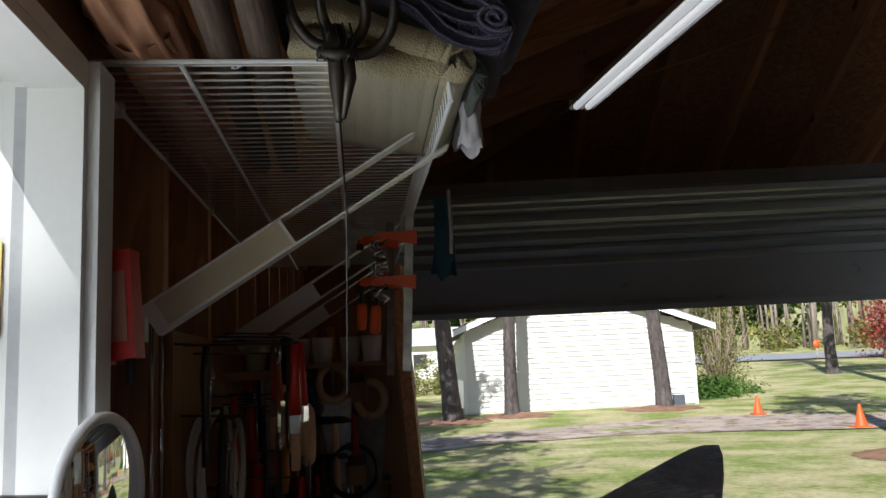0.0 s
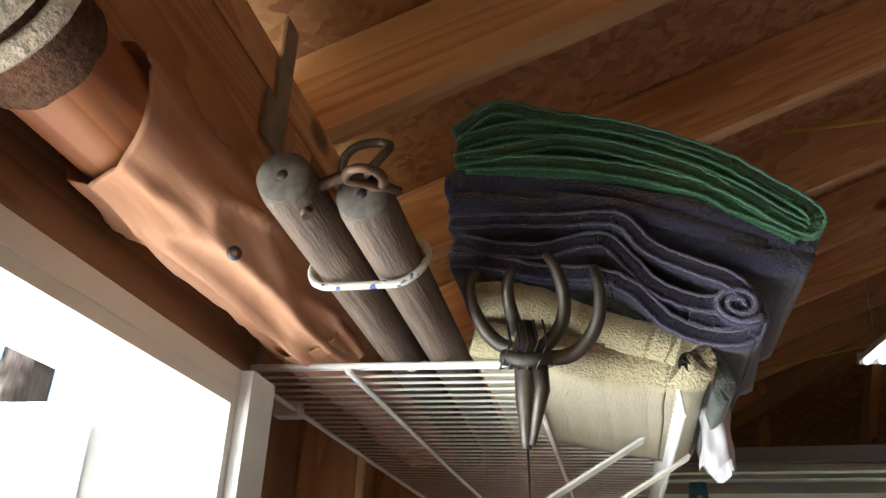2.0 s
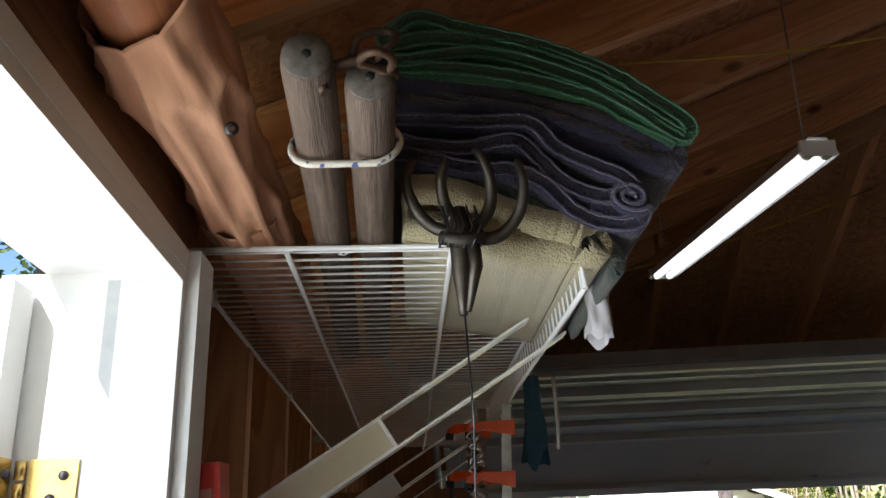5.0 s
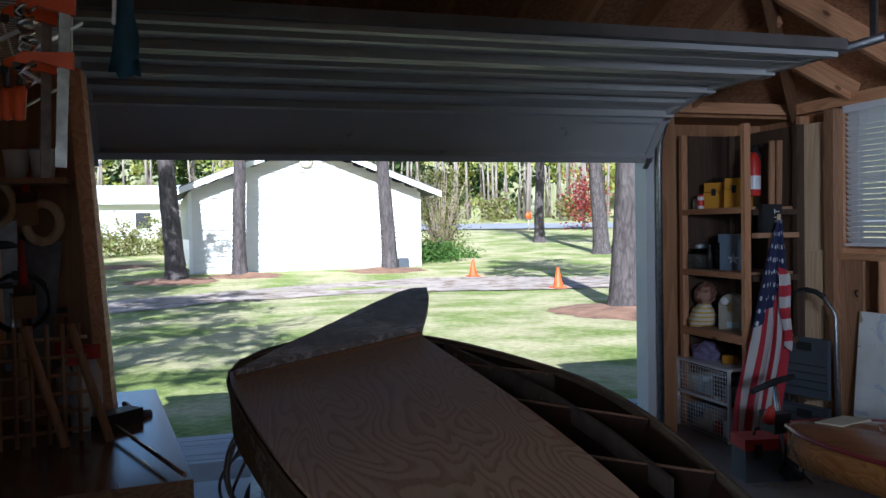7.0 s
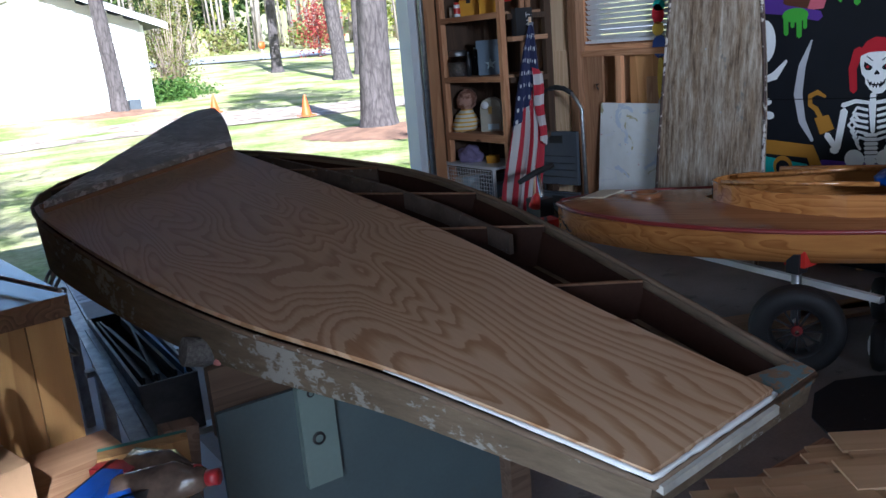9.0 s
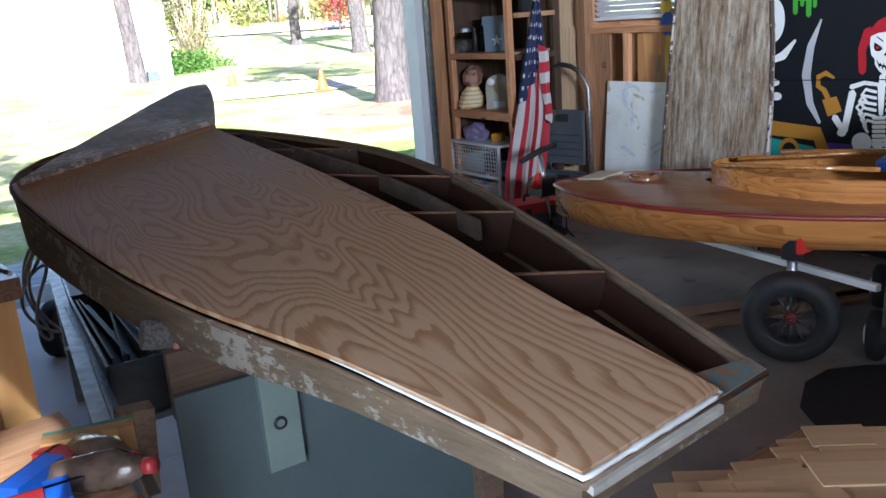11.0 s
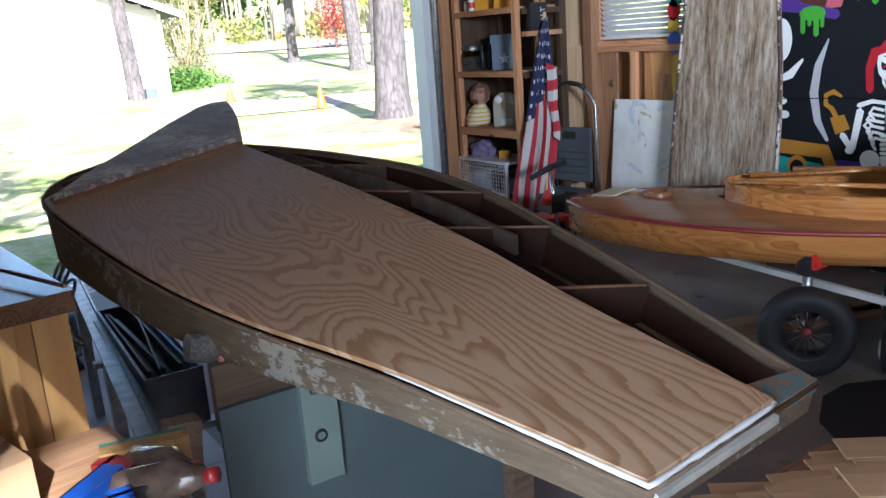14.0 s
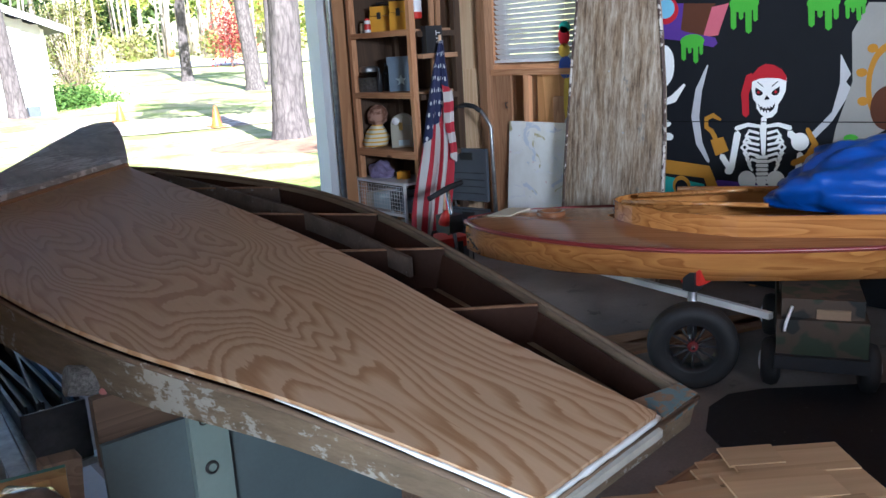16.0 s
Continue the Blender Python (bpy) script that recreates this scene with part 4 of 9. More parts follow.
# ---- shelves beside the garage opening ----
SU = pose(3.70, 5.80, 0, 0, 0, -90)     # its front faces the opening; local x runs back into the garage, y to the wall
# shade inside the shelf bays, put into the wood colour of the inner parts
shade_wood = wood("shade_dark_boards", (0.1, 0.06, 0.035), (0.05, 0.03, 0.02), axis=2, scale=0.6)
def shelf_unit():
    u = thing("wooden_shelf_unit", SU, "rough pine shelf unit with open end built beside the garage opening", "shelf")
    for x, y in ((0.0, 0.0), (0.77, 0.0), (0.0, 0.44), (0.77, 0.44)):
        part("post", B(((x, y, 0), (x + 0.042, y + 0.05, 2.30))), shade_wood if y else pine_z, u, bevel=0.003)
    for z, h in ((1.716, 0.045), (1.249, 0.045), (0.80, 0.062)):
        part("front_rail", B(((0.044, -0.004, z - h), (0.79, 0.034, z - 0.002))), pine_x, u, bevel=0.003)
        part("end_cleat", B(((0.815, 0.052, z - 0.06), (0.835, 0.438, z - 0.02))), shade_wood, u, bevel=0.002)
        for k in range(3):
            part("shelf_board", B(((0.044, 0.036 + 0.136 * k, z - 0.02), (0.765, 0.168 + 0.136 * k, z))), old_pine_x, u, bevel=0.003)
    part("side_panel", B(((-0.014, 0.0, 0.3), (-0.002, 0.49, 2.3))), shade_wood, u)
    part("back_panel", B(((0.0, 0.492, 0.3), (0.812, 0.504, 2.3))), shade_wood, u)
    return u
shelf_unit()

yellow_plastic = plain("yellow_plastic", (0.62, 0.3, 0.02), 0.45, vary=0.12)
blue_box = plain("blue_grey_metal", (0.13, 0.17, 0.22), 0.45, vary=0.15)
pale_blue = plain("pale_blue_paint", (0.5, 0.62, 0.66), 0.5, vary=0.06)
grey_tin = plain("grey_tin", (0.4, 0.37, 0.29), 0.4, vary=0.15)


def case(at, sx, sy, sz, mat, label):
    c = thing("tool_case", at, label, "tool case", group="yellow cases")
    part("body", B(((0, 0, 0), (sx, sy, sz * 0.62))), mat, c, bevel=0.012)
    part("lid", B(((0.004, 0.004, sz * 0.64), (sx - 0.004, sy - 0.004, sz))), mat, c, bevel=0.014)
    part("latch", B(((sx * 0.4, -0.008, sz * 0.5), (sx * 0.6, 0.0, sz * 0.76))), black_plastic, c, bevel=0.002)
    part("handle", tube([(sx * 0.25, sy / 2, sz), (sx * 0.28, sy / 2, sz + 0.03), (sx * 0.72, sy / 2, sz + 0.03), (sx * 0.75, sy / 2, sz)], 0.008, 6), black_plastic, c)
case(pose(3.80, 5.62, 1.716, 0, 0, -55), 0.16, 0.16, 0.2, yellow_plastic, "yellow plastic tool case standing on the shelf")
case(pose(3.80, 5.36, 1.716, 0, 0, -58), 0.15, 0.17, 0.22, yellow_plastic, "upright yellow plastic tool case on the shelf")


def can(at, r, h, mat, label, cat="can", cap=None):
    c = thing(cat.replace(" ", "_"), at, label, cat)
    part("body", lathe([(0, 0), (r * 0.96, 0), (r, 0.004), (r, h - 0.004), (r * 0.94, h), (0, h)], 20), mat, c)
    if cap:
        part("cap", lathe([(0, h + h * 0.16), (r * 0.8, h + h * 0.16), (r * 0.85, h), (0, h)], 20), cap, c)
    part("label_band", lathe([(r + 0.001, h * 0.25), (r + 0.001, h * 0.7)], 20), red_plastic if cap else cream, c)
    return c
can(pose(3.76, 5.60, 1.716), 0.026, 0.095, white_enamel, "small white spray can with red band", "spray can", cap=red_plastic)
can(pose(3.80, 5.71, 1.716), 0.03, 0.08, grey_tin, "small grey tin on the shelf", "tin")

jar_glass = glass("jar_glass", 0.05)
jar_fill = plain("jar_contents", (0.3, 0.29, 0.26), 0.6, vary=0.6, scale=40)
jr = thing("glass_jar", pose(3.80, 5.69, 1.249) @ Matrix.Scale(1.1, 4), "large glass jar full of hardware with a dark lid", "jar")
part("glass", lathe([(0, 0), (0.07, 0), (0.078, 0.01), (0.078, 0.115), (0.06, 0.14), (0.06, 0.15)], 24), jar_glass, jr)
part("contents", lathe([(0, 0.005), (0.07, 0.006), (0.07, 0.09), (0, 0.1)], 20), jar_fill, jr)
part("lid", lathe([(0.066, 0.145), (0.068, 0.15), (0.068, 0.18), (0.05, 0.187), (0, 0.187)], 24), galv, jr)
for x, y, r, h in ((3.80, 5.545, 0.022, 0.19), (3.88, 5.56, 0.02, 0.15), (3.93, 5.62, 0.03, 0.22)):
    b_ = thing("bottle", pose(x, y, 1.249), "dark plastic bottle standing on the shelf", "bottle", group="bottles")
    part("body", lathe([(0, 0), (r, 0), (r, h * 0.65), (r * 0.4, h * 0.82), (r * 0.35, h * 0.92), (0, h * 0.92)], 16), black_plastic, b_)
    part("cap", lathe([(0, h), (r * 0.42, h), (r * 0.42, h * 0.9), (0, h * 0.9)], 12), grey_plastic, b_)
sb = thing("star_box", pose(3.80, 5.42, 1.249, 0, 0, -50), "blue grey box with a pale star on its front", "box")
part("body", B(((0, 0, 0), (0.17, 0.18, 0.205))), blue_box, sb, bevel=0.006)
part("lid", B(((-0.008, -0.008, 0.205), (0.178, 0.188, 0.27))), blue_box, sb, bevel=0.008)
star = [(0.045 * (1 if k % 2 == 0 else 0.42) * math.sin(math.pi * k / 5), 0.045 * (1 if k % 2 == 0 else 0.42) * math.cos(math.pi * k / 5)) for k in range(10)]
stb = bmesh.new()
bm_prism(stb, star, 0.003, pose(0.1, 0.0, 0.085, 90))
part("star", stb, pale_blue, sb)
# stuffed doll: one plain shape
dm, dnt, db_ = base("doll_cloth", 0.9)
sepn = dnt.nodes.new("ShaderNodeSeparateXYZ")
dnt.links.new(coords(dnt), sepn.inputs[0])
wv = dnt.nodes.new("ShaderNodeMath")
wv.operation = "SINE"
ml = dnt.nodes.new("ShaderNodeMath")
ml.operation = "MULTIPLY"
ml.inputs[1].default_value = 190
dnt.links.new(sepn.outputs[2], ml.inputs[0])
dnt.links.new(ml.outputs[0], wv.inputs[0])
stripe = ramp(dnt, wv.outputs[0], [(0.45, (0.7, 0.65, 0.5)), (0.55, (0.72, 0.42, 0.03))])
top = ramp(dnt, sepn.outputs[2], [(0.172, (0, 0, 0)), (0.178, (1, 1, 1))])
dnt.links.new(mix(dnt, top, stripe, ramp(dnt, noise_tex(dnt, coords(dnt), 14, 3), [(0.45, (0.16, 0.07, 0.04)), (0.55, (0.42, 0.24, 0.17))])), db_.inputs["Base Color"])
bm = bmesh.new()
bm_lathe(bm, [(0, 0), (0.09, 0.0), (0.105, 0.03), (0.1, 0.08), (0.075, 0.13), (0.05, 0.165), (0.048, 0.18), (0.068, 0.2), (0.082, 0.235), (0.084, 0.27), (0.066, 0.31), (0.03, 0.335), (0, 0.338)], 26)
for vv in bm.verts:
    vv.co.x += 0.13 * vv.co.z - 0.03 * max(0.0, 0.1 - vv.co.z)
    vv.co += Vector((noise.noise(vv.co * 30), noise.noise(vv.co * 30 + Vector((5, 0, 0))), noise.noise(vv.co * 24 + Vector((0, 9, 0))))) * 0.02
solo("stuffed_doll", bm, dm, "soft stuffed doll in yellow and white stripes on the shelf", "doll", at=pose(3.80, 5.66, 0.803, 0, 0, -50), smooth=True)
lb2 = thing("lunch_box", pose(3.80, 5.44, 0.80, 0, 0, -50), "old grey metal lunch box with a round badge", "lunch box")
part("body", B(((0, 0, 0), (0.17, 0.12, 0.18))), grey_tin, lb2, bevel=0.008)
lid = bmesh.new()
bm_prism(lid, [(0.085 + 0.085 * math.cos(a), 0.085 * math.sin(a)) for a in (math.pi * k / 12 for k in range(13))], 0.12, pose(0, 0.12, 0.183, 90))
part("domed_lid", lid, grey_tin, lb2)
part("latch", B(((0.07, -0.01, 0.14), (0.1, 0, 0.2))), brass, lb2, bevel=0.002)
part("badge", lathe([(0, 0.004), (0.03, 0.004), (0.03, 0)], 24, pose(0.045, -0.001, 0.212, 90)), white_enamel, lb2)
part("sticker", B(((0.06, -0.003, 0.015), (0.15, 0, 0.06))), pale_blue, lb2)

# wire drawer unit under the shelves
wd = thing("wire_drawer_unit", pose(3.675, 5.83, 0, 0, 0, -90), "white frame with two wire mesh drawers on the floor", "drawer unit")
W_, D_, H_ = 0.68, 0.38, 0.545
for x in (0, W_ - 0.02):
    for y in (0, D_ - 0.02):
        part("post", B(((x, y, 0), (x + 0.02, y + 0.02, H_ - 0.02))), white_enamel, wd, bevel=0.002)
part("top", B(((-0.01, -0.01, H_ - 0.02), (W_ + 0.01, D_, H_))), white_enamel, wd, bevel=0.003)
part("middle_rail", B(((0.02, 0.0, 0.27), (W_ - 0.02, 0.02, 0.29))), white_enamel, wd)
for z0 in (0.02, 0.292):
    dr = bmesh.new()
    for k in range(19):
        x = 0.03 + (W_ - 0.06) * k / 18
        bm_tube(dr, [(x, -0.004, z0), (x, -0.004, z0 + 0.22)], 0.0022, 5)
    for k in range(8):
        z = z0 + 0.22 * k / 7
        bm_tube(dr, [(0.03, -0.004, z), (W_ - 0.03, -0.004, z)], 0.0022, 5)
    for k in range(9):
        y = D_ * k / 9
        bm_tube(dr, [(0.03, y, z0), (W_ - 0.03, y, z0)], 0.0022, 5)
    dw = part("drawer", dr, white_enamel, wd)
    rr = rng(int(z0 * 100))
    for k in range(5):
        cx = 0.06 + 0.12 * k
        part("stored_item", B(((cx, 0.05, z0 + 0.005), (cx + 0.1, 0.3, z0 + 0.06 + rr.random() * 0.11))), rr.choice([blue_box, red_plastic, cream, black_plastic, pale_blue]), dw, bevel=0.01)
mixed = thing("plastic_bag", pose(3.80, 5.60, 0.545), "crumpled purple and clear plastic bag", "bag")
bm = bmesh.new()
bmesh.ops.create_icosphere(bm, subdivisions=3, radius=0.1)
for vv in bm.verts:
    vv.co *= 1 + 0.45 * noise.noise(vv.co * 14)
    vv.co.z = max(0, vv.co.z * 0.8 + 0.06)
part("bag", bm, plain("purple_plastic", (0.24, 0.2, 0.33), 0.25, vary=0.4, scale=20), mixed)
solo("small_box", B(((0, 0, 0), (0.09, 0.07, 0.06))), yellow_plastic, "small yellow and brown carton", "box", 0.003, at=pose(3.80, 5.40, 0.545, 0, 0, -60))
solo("small_box", B(((0, 0, 0), (0.12, 0.1, 0.05))), dark_steel, "small dark metal tin on the drawer unit", "box", 0.004, at=pose(3.78, 5.78, 0.545, 0, 0, -60))

# fire extinguisher and the box behind the flag
fe = thing("fire_extinguisher", pose(4.0, 5.28, 1.80), "red fire extinguisher with white label on the wall post", "extinguisher")
part("cylinder", lathe([(0, 0), (0.045, 0), (0.05, 0.01), (0.05, 0.26), (0.03, 0.31), (0.015, 0.325), (0, 0.325)], 24), red_plastic, fe)
part("label_band", lathe([(0.0512, 0.05), (0.0512, 0.15)], 24), white_enamel, fe)
part("valve", B(((-0.02, -0.02, 0.325), (0.02, 0.03, 0.36)), ((-0.01, -0.09, 0.36), (0.01, 0.03, 0.375))), black_plastic, fe, bevel=0.003)
part("hose", tube([(0.02, 0, 0.34), (0.06, 0, 0.3), (0.062, 0, 0.1)], 0.008, 6), black_rubber, fe)
part("bracket", B(((-0.03, 0.05, 0.1), (0.03, 0.16, 0.14))), galv, fe)
tc_ = thing("power_tool_case", pose(3.80, 4.925, 1.531, 0, 0, 0), "black power tool case with white lettering on the end", "tool case")
part("body", B(((0, 0, 0), (0.16, 0.055, 0.2))), black_plastic, tc_, bevel=0.012)
tcv = bpy.data.curves.new("lettering", "FONT")
tcv.body, tcv.size, tcv.extrude = "ALT", 0.06, 0.001
lt = new("lettering", tcv)
lt.data.materials.append(white_enamel)
lt.parent = tc_
lt.matrix_local = pose(0.135, -0.003, 0.06, 90, -90, 0)
solo("shelf_bracket_board", B(((3.752, 4.92, 1.495), (4.1, 4.98, 1.53))), old_pine_x, "short shelf board behind the flag", "shelf", 0.003)

# flag on a leaning pole
def flag():
    f = thing("flag", I4, "red and white striped flag with starred blue corner on a pole", "flag")
    m, nt, b = base("flag_cloth", 0.8)
    uv = nt.nodes.new("ShaderNodeUVMap")
    sp = nt.nodes.new("ShaderNodeSeparateXYZ")
    nt.links.new(uv.outputs[0], sp.inputs[0])
    def op(kind, a, c=None, e=None):
        n_ = nt.nodes.new("ShaderNodeMath")
        n_.operation = kind
        for i, q in enumerate((a, c, e)):
            if q is None:
                continue
            if isinstance(q, (int, float)):
                n_.inputs[i].default_value = q
            else:
                nt.links.new(q, n_.inputs[i])
        return n_.outputs[0]
    st = op("GREATER_THAN", op("FRACT", op("MULTIPLY", sp.outputs[1], 6.5)), 0.5)
    col = mix(nt, st, (0.4, 0.022, 0.038), (0.52, 0.49, 0.47))
    canton = op("LESS_THAN", op("MULTIPLY_ADD", sp.outputs[1], -0.3, sp.outputs[0]), 0.22)
    vo = nt.nodes.new("ShaderNodeTexVoronoi")
    vo.inputs["Scale"].default_value, vo.inputs["Randomness"].default_value = 17, 0.15
    nt.links.new(uv.outputs[0], vo.inputs["Vector"])
    stars = op("LESS_THAN", vo.outputs["Distance"], 0.2)
    col = mix(nt, canton, col, mix(nt, stars, (0.015, 0.02, 0.07), (0.6, 0.6, 0.6)))
    nt.links.new(col, b.inputs["Base Color"])
    # cloth hangs from the top of the pole, spreading down in folds; a corner is turned over in front
    bm = bmesh.new()
    uvl = bm.loops.layers.uv.new("UVMap")
    def sheet(nu, nv, place, tex):
        g = [[bm.verts.new(place(i / nu, j / nv)) for j in range(nv + 1)] for i in range(nu + 1)]
        for i in range(nu):
            for j in range(nv):
                fc = bm.faces.new((g[i][j], g[i][j + 1], g[i + 1][j + 1], g[i + 1][j]))
                fc.smooth = True
                for lp, (a, c) in zip(fc.loops, ((i, j), (i, j + 1), (i + 1, j + 1), (i + 1, j))):
                    lp[uvl].uv = tex(a / nu, c / nv)
    edge_l = [(0.12, 3.50), (0.45, 3.545), (0.79, 3.64), (1.11, 3.72), (1.43, 3.80), (1.62, 3.87)]
    edge_r = [(0.12, 3.80), (0.40, 3.87), (0.75, 3.945), (1.1, 3.95), (1.34, 3.945), (1.62, 3.91)]
    def hang(u, v_):
        z = 1.62 - 1.5 * u
        a, c = curve_at(edge_l, z), curve_at(edge_r, z)
        w = min(1.0, u * 2.5 + 0.15)
        x = a + (c - a) * v_ + 0.012 * w * math.sin(v_ * 31 + u * 3)
        return (x, 4.86 + w * (0.026 * math.sin(v_ * 21 + 2.2 * u) + 0.012 * math.sin(v_ * 47 - 5 * u)), z - 0.04 * v_ * u)
    def turned(u, v_):
        z = 1.30 - 0.55 * u
        c = curve_at(edge_r, z)
        return (c - 0.115 * (1 - 0.35 * u) + 0.085 * (1 - 0.3 * u) * v_ + 0.006 * math.sin(u * 9), 4.815 - 0.03 * math.sin(v_ * 3.0) + 0.012 * math.sin(v_ * 11 + u * 4), z - 0.05 * v_)
    sheet(60, 48, hang, lambda u, v_: (u, 1 - v_))
    sheet(24, 14, turned, lambda u, v_: (0.9, 0.02 + u * 0.55 + v_ * 0.06))
    part("cloth", bm, m, f)
    part("pole", tube([(3.93, 4.92, 1.66), (3.82, 4.86, 0.0)], 0.012, 10), new_pine_z, f, "slim wooden flag pole")
flag()

# folding step stool
stl = thing("step_stool", pose(4.18, 4.93, 0, 0, 0, -78), "folding step stool with grey plastic treads and steel frame", "step stool")
frame_pts = [(-0.22, 0.02, 0.0), (-0.22, 0.0, 0.95)] + [(-0.2 + 0.2 * (1 - math.cos(a)), -0.01, 0.95 + 0.17 * math.sin(a)) for a in (0.4, 0.8, 1.2, 1.57)]
pts = frame_pts + [(-x, y, z) for x, y, z in frame_pts[::-1]]
part("frame", tube(pts, 0.014, 8), galv, stl)
part("grip", tube([p for p in pts if p[2] > 1.06], 0.019, 8), black_rubber, stl)
for x in (-0.2, 0.2):
    part("rear_leg", tube([(x, 0.07, 0.0), (x, 0.04, 0.75)], 0.012, 8), galv, stl)
    part("foot", lathe([(0, 0), (0.02, 0), (0.02, 0.05), (0, 0.05)], 10, pose(x, 0.02, 0)), black_rubber, stl)
for z0, z1 in ((0.36, 0.78), (0.06, 0.30)):
    tr = part("tread", B(((-0.19, -0.045, z0), (0.19, -0.01, z1))), grey_plastic, stl, bevel=0.012)
    for k in range(4):
        part("rib", B(((-0.17, -0.05, z0 + 0.06 + 0.055 * k), (0.17, -0.045, z0 + 0.066 + 0.055 * k))), black_plastic, tr)
    part("latch_plate", B(((-0.06, -0.052, z1 - 0.09), (0.06, -0.045, z1 - 0.03))), black_plastic, tr, bevel=0.004)
for z in (0.78, 0.9):
    part("joint", lathe([(0, 0), (0.025, 0), (0.025, 0.03), (0, 0.03)], 12, pose(-0.235, 0, z, 0, 90)), black_plastic, stl)

# small outboard motor leaning on its stand, red toolbox, tangle of cord
om = thing("trolling_motor", pose(3.35, 4.25, 0), "black and red electric boat motor with tiller handle", "boat motor")
part("shaft", tube([(0.12, 0.05, 0.02), (0.0, 0.0, 0.62)], 0.015, 8), chrome, om)
part("head", B(((-0.06, -0.07, 0.34), (0.06, 0.07, 0.46))), black_plastic, om, bevel=0.03)
part("tiller", tube([(-0.19, -0.03, 0.6), (0.0, 0.0, 0.64), (0.17, 0.05, 0.65)], [0.018, 0.022, 0.018], 10), black_rubber, om)
part("clamp_screw", lathe([(0, 0), (0.04, 0), (0.03, 0.06), (0.012, 0.1), (0, 0.1)], 14, pose(-0.1, -0.06, 0.42, 20)), red_plastic, om)
part("battery_lead", tube([(0.05, -0.05, 0.4), (0.12, -0.1, 0.3), (0.1, -0.12, 0.1), (0.2, -0.08, 0.02)], 0.006, 6), black_rubber, om)
part("foot_pod", lathe([(0, -0.12), (0.04, -0.1), (0.045, 0.05), (0.02, 0.14), (0, 0.14)], 14, pose(0.12, 0.05, 0.07, 90)), black_plastic, om)
tb = thing("toolbox", pose(3.22, 4.36, 0, 0, 0, -12), "grey plastic toolbox with red lid on the floor", "toolbox")
part("body", B(((0, 0, 0), (0.34, 0.2, 0.2))), grey_plastic, tb, bevel=0.012)
part("lid", B(((-0.006, -0.006, 0.2), (0.346, 0.206, 0.27))), red_plastic, tb, bevel=0.016)
part("handle", tube([(0.1, 0.1, 0.27), (0.11, 0.1, 0.31), (0.23, 0.1, 0.31), (0.24, 0.1, 0.27)], 0.01, 8), black_plastic, tb)
for x in (0.06, 0.25):
    part("latch", B(((x, -0.014, 0.15), (x + 0.04, -0.004, 0.24))), black_plastic, tb, bevel=0.003)
solo("folded_rag", B(((0, 0, 0), (0.22, 0.14, 0.012))), cream, "folded pale rag on the canoe foredeck", "rag", 0.005, at=CM @ pose(-0.02, 0.12, 0.665, 4, 0, 20))

# boards standing against the far wall
for nm, lo, hi, lab in (("pine_board", (XR - 0.125, 4.98, 0), (XR - 0.1, 5.26, 2.33), "wide clear pine board standing on end"), ("pine_board", (XR - 0.153, 4.985, 0), (XR - 0.128, 5.22, 1.39), "shorter clear pine board standing in front of another"),
                        ("pine_board", (XR - 0.12, 5.27, 0), (XR - 0.1, 5.37, 2.2), "narrow weathered board standing on end"), ("timber_post", (XR - 0.18, 4.86, 0), (XR - 0.095, 4.95, 2.4), "rough pine post beside the window")):
    solo(nm, B((lo, hi)), new_pine_z if "clear" in lab else old_pine_z, lab, "board", 0.004)
for x, y in ((4.3, 5.40), (4.34, 5.37)):
    beam("leaning_strip", (x - 0.22, y - 0.25, 2.2), (x - 0.1, y - 0.05, 0.0), 0.02, 0.04, old_pine, "thin weathered strip of wood leaning in the corner", cat="board", up=(1, 0, 0))
nook = thing("wall_nook", pose(XR, 0, 0), "open stud bay with pine ledge under the window", "shelf")
part("ledge", B(((-0.14, 3.9, 1.33), (-0.096, 4.85, 1.375))), pine, nook, bevel=0.003)
part("post", B(((-0.14, 4.45, 0.4), (-0.1, 4.5, 1.33))), pine_z, nook, bevel=0.003)
part("side_board", B(((-0.115, 4.66, 0.2), (-0.096, 4.86, 1.33))), old_pine_z, nook, bevel=0.003)
part("back_board", B(((-0.05, 3.9, 0.4), (-0.03, 4.44, 1.33))), wood("knotty_pine", (0.6, 0.33, 0.13), (0.33, 0.15, 0.05), axis=2, scale=0.35, ring=10), nook)
part("hook", tube([(-0.12, 4.7, 1.12), (-0.14, 4.7, 1.12), (-0.15, 4.69, 1.1), (-0.14, 4.68, 1.08)], 0.004, 6), dark_steel, nook)
solo("wood_offcut", B(((0, 0, 0), (0.02, 0.14, 0.24))), old_pine_z, "reddish wood offcut standing in the stud bay", "board", 0.01, at=pose(XR - 0.12, 4.08, 0.93))
# extension lead and socket in the corner
solo("power_strip", B(((4.28, 4.6, 0.0), (4.34, 4.85, 0.05))), white_enamel, "white extension socket strip on the floor", "socket strip", 0.008)

